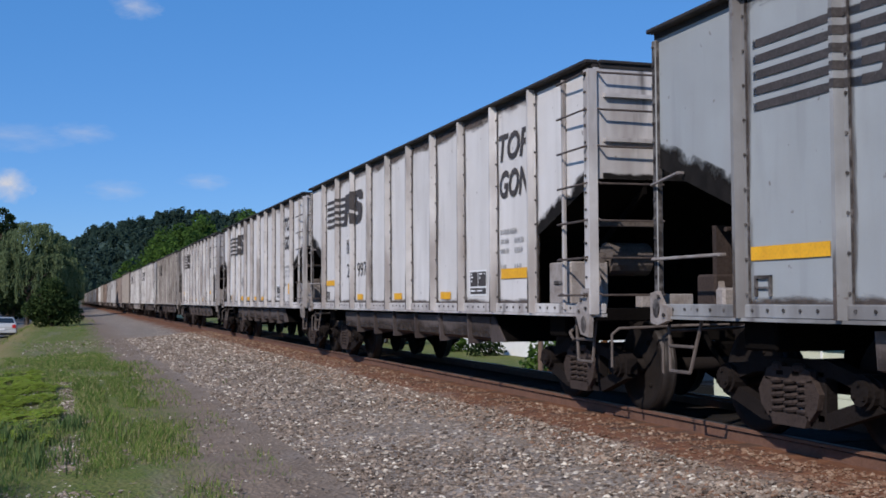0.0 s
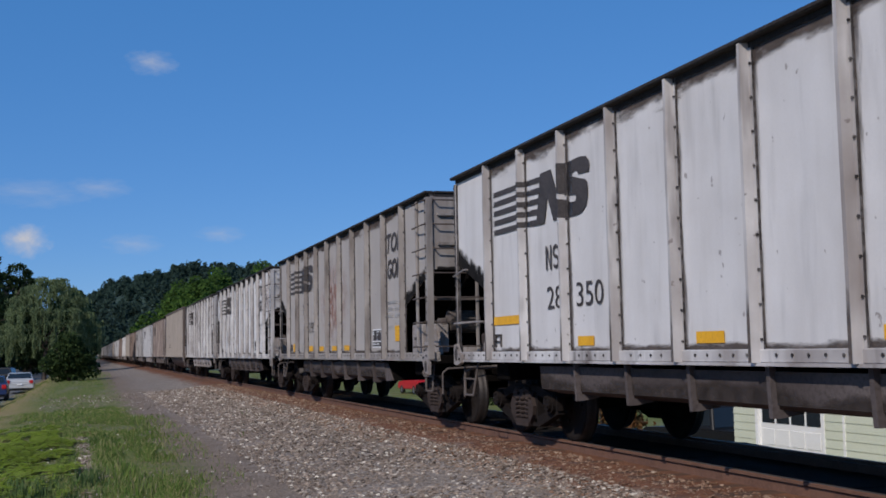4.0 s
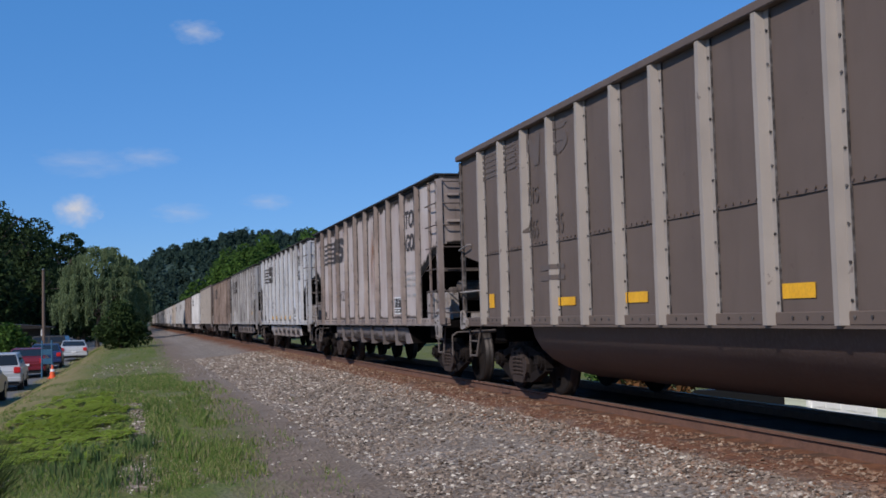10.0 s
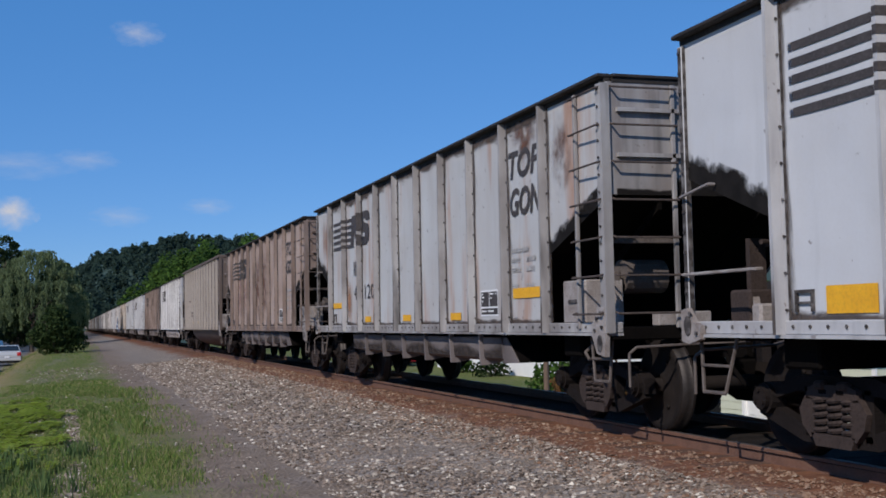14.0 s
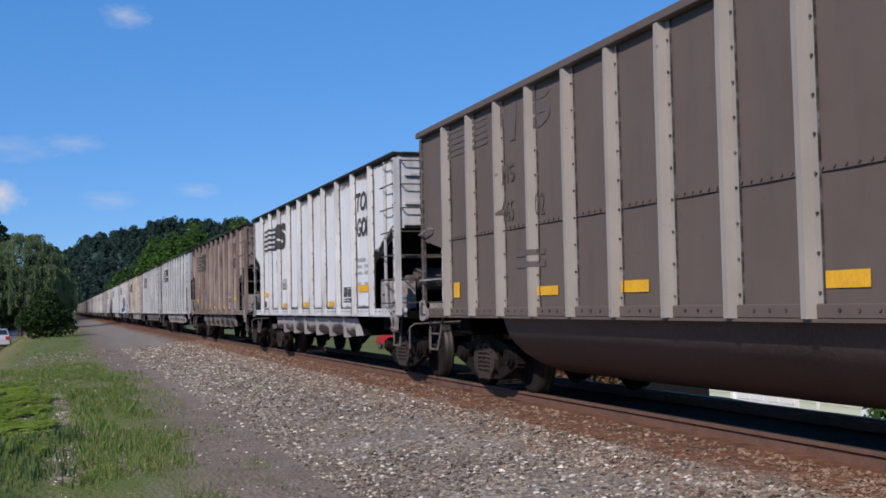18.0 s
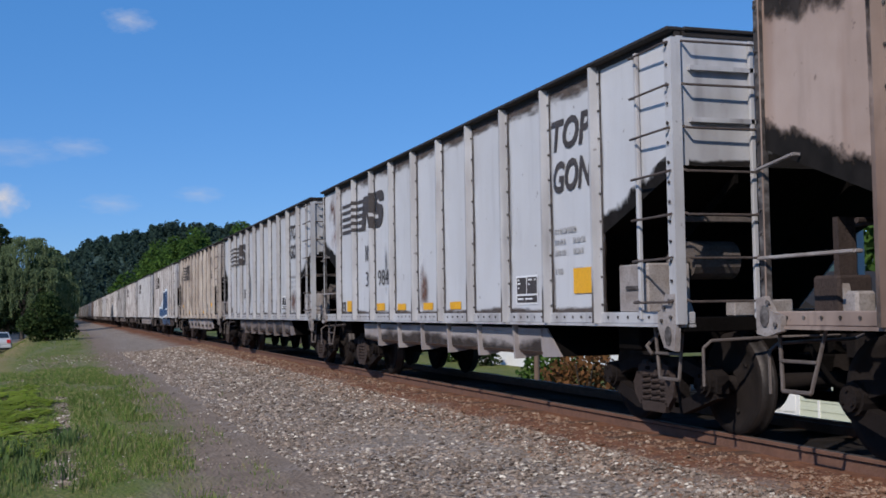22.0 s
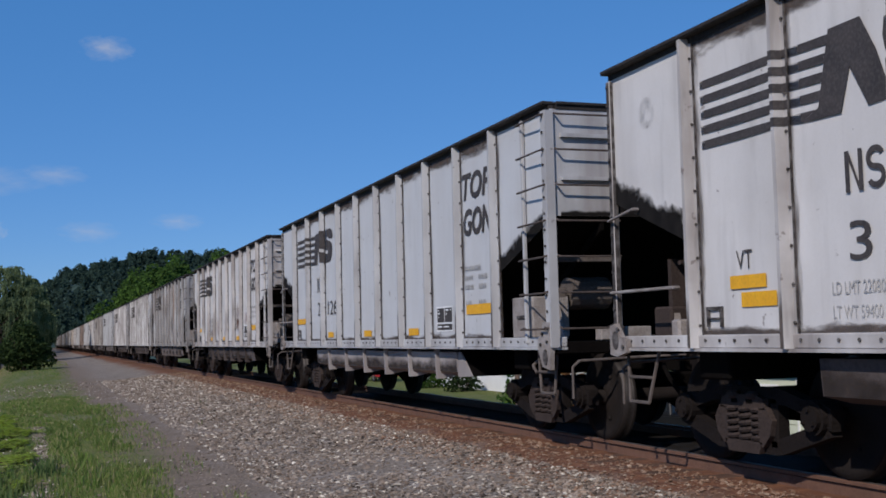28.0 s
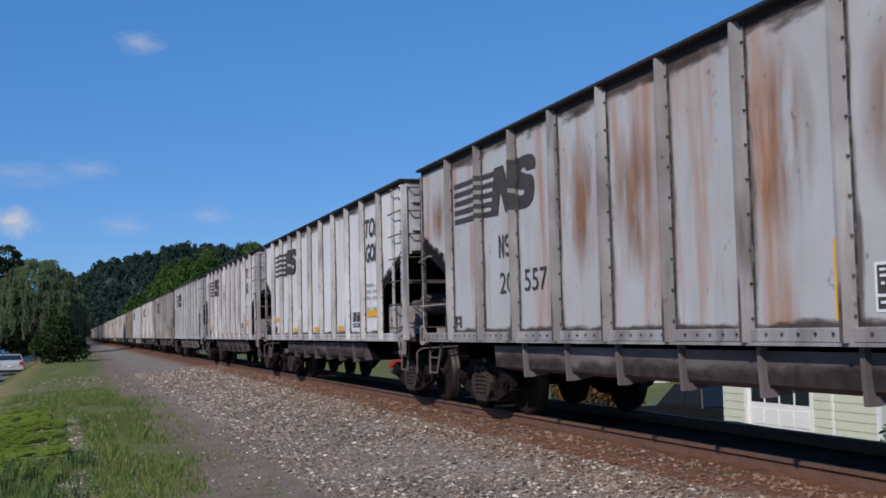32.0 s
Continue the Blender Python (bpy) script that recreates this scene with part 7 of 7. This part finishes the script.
link(spread(bm, STAKES, HALF, SHEET, BODY), "small_print", LETTER, cars[2])
bm = words(fresh(), "G-90R", 0.11, 11.72, 1.18, 0.7)
link(spread(bm, STAKES, HALF, SHEET, BODY), "small_print", LETTER, cars[17])
bm = words(fresh(), "G-90R", 0.11, 11.72, 1.18, 0.7)
link(spread(bm, STAKES, HALF, SHEET, BODY), "small_print", LETTER, cars[20])
spray_shapes(cars[18])

def sooty(car):
    edges = [0.02] + STAKES
    grime_strip(car, "chord_soot", [((a0 + 0.09, TOP - 0.086), (a1 - 0.065, TOP - 0.086), -0.7 * t) for a0, a1, t in zip(edges, edges[1:], (0.55, 0.34, 0.42, 0.30, 0.38, 0.28, 0.40, 0.34, 0.3, 0.36))], TOP_SOOT, BODY, SHEET + 0.0065)
    grime_strip(car, "stake_soot", [((a - 0.0195, TOP - 0.05), (a + 0.0195, TOP - 0.05), -t) for a, t in zip(STAKES, (1.7, 1.0, 2.3, 1.3, 1.9, 1.1, 1.6, 2.1, 1.2, 1.8))], TOP_SOOT, BODY, HALF + 0.0055)


for i in (5, 6, 8, 14):
    sooty(cars[i])
for i, marks in {
        5: [(12.2, 12.75, 2.15, 3.3, RUST_STAIN), (12.2, 12.9, 2.3, 2.9, BROWN_STAIN), (2.3, 2.9, 2.0, 3.5, SOOT_STAIN)],
        6: [(1.4, 1.9, 1.1, 1.5, SOOT_STAIN), (10.4, 10.7, 1.1, 1.9, BROWN_STAIN), (12.3, 13.1, 2.4, 3.4, BROWN_STAIN)],
        8: [(7.4, 8.3, 1.2, 3.4, RUST_STAIN), (0.1, 1.0, 2.4, 3.3, BROWN_STAIN)],
        9: [(7.5, 7.72, 1.6, 3.1, GREY_STAIN), (7.78, 7.95, 1.3, 2.9, GREY_STAIN), (9.9, 10.6, 2.8, 3.4, BROWN_STAIN), (11.0, 11.9, 2.9, 3.6, BROWN_STAIN)],
        10: [(0.1, 1.0, 2.42, 3.5, RUST_STAIN), (11.0, 11.9, 2.9, 3.6, BROWN_STAIN), (2.3, 2.9, 1.1, 2.0, RUST_STAIN), (12.25, 12.8, 2.4, 3.4, BROWN_STAIN)],
        14: [(6.1, 7.0, 1.1, 1.5, SOOT_STAIN), (9.8, 10.6, 1.1, 1.9, SOOT_STAIN), (2.0, 5.0, 1.3, 3.3, PINK_STAIN)],
        15: [(0.15, 0.9, 2.6, 3.5, BROWN_STAIN), (0.3, 1.0, 2.3, 2.8, PINK_STAIN), (4.2, 4.42, 1.4, 2.3, GREY_STAIN), (6.1, 6.6, 1.05, 1.9, BROWN_STAIN)],
        17: [(11.0, 11.8, 1.6, 2.3, GREY_STAIN), (12.25, 12.9, 2.3, 3.5, PINK_STAIN)],
        20: [(4.9, 6.2, 1.15, 1.9, PINK_STAIN), (6.3, 7.3, 1.15, 1.8, PINK_STAIN), (8.5, 9.3, 1.2, 2.2, BROWN_STAIN), (3.7, 4.5, 1.15, 1.6, BROWN_STAIN), (9.9, 10.6, 1.5, 1.9, PINK_STAIN)],
        21: [(4.9, 5.9, 1.6, 3.2, RUST_STAIN), (6.1, 7.1, 1.5, 3.2, RUST_STAIN), (8.5, 9.4, 1.7, 3.3, RUST_STAIN), (9.8, 10.7, 1.8, 3.3, RUST_STAIN), (0.15, 1.0, 2.35, 3.2, RUST_STAIN), (12.25, 13.1, 2.4, 3.4, RUST_STAIN)],
        11: [(1.3, 5.0, 1.2, 3.2, PINK_STAIN), (5.0, 9.0, 1.2, 3.2, BROWN_STAIN)],
        4: [(5.0, 8.0, 1.2, 3.2, PINK_STAIN)],
        0: [(3.7, 4.6, 2.4, 3.4, SOOT_STAIN)], 18: [(0.3, 0.6, 2.9, 3.2, GREY_STAIN)], 16: [(10.9, 11.9, 1.1, 1.7, BROWN_STAIN), (4.9, 5.2, 1.2, 2.4, SOOT_STAIN)]}.items():
    for mk in marks:
        stain(cars[i], *mk)


def motions():
    """The train rolls past at an even speed, and its wheels turn with it."""
    step = 0.0667
    turn = SPEED * step / 0.457
    for w in wheels:
        y, z = w.matrix_basis.translation.y, w.matrix_basis.translation.z
        walk(w, [((k - 1) * step, Matrix.Translation((0, y, z)) @ Matrix.Rotation(turn * k, 4, "X")) for k in range(483)])
    for car in cars:
        master = masters["hopper" if car["plan"] < 13.95 else "tub"]
        if car is master:
            continue
        for o, w in zip([o for o in car.children_recursive if o.name.startswith("wheelset")], [o for o in master.children_recursive if o.name.startswith("wheelset")]):
            o.rotation_mode = "QUATERNION"
            o.animation_data_create()
            o.animation_data.action = w.animation_data.action
            o.animation_data.action_slot = w.animation_data.action_slot
    for i, car in enumerate(cars):
        y0 = FIRST + TRAIN[i][2] + i * PITCH - car["plan"] / 2
        walk(car, [(t, pose(CAR_X, y0 - SPEED * t, 0)) for t in range(-1, 34)])


motions()
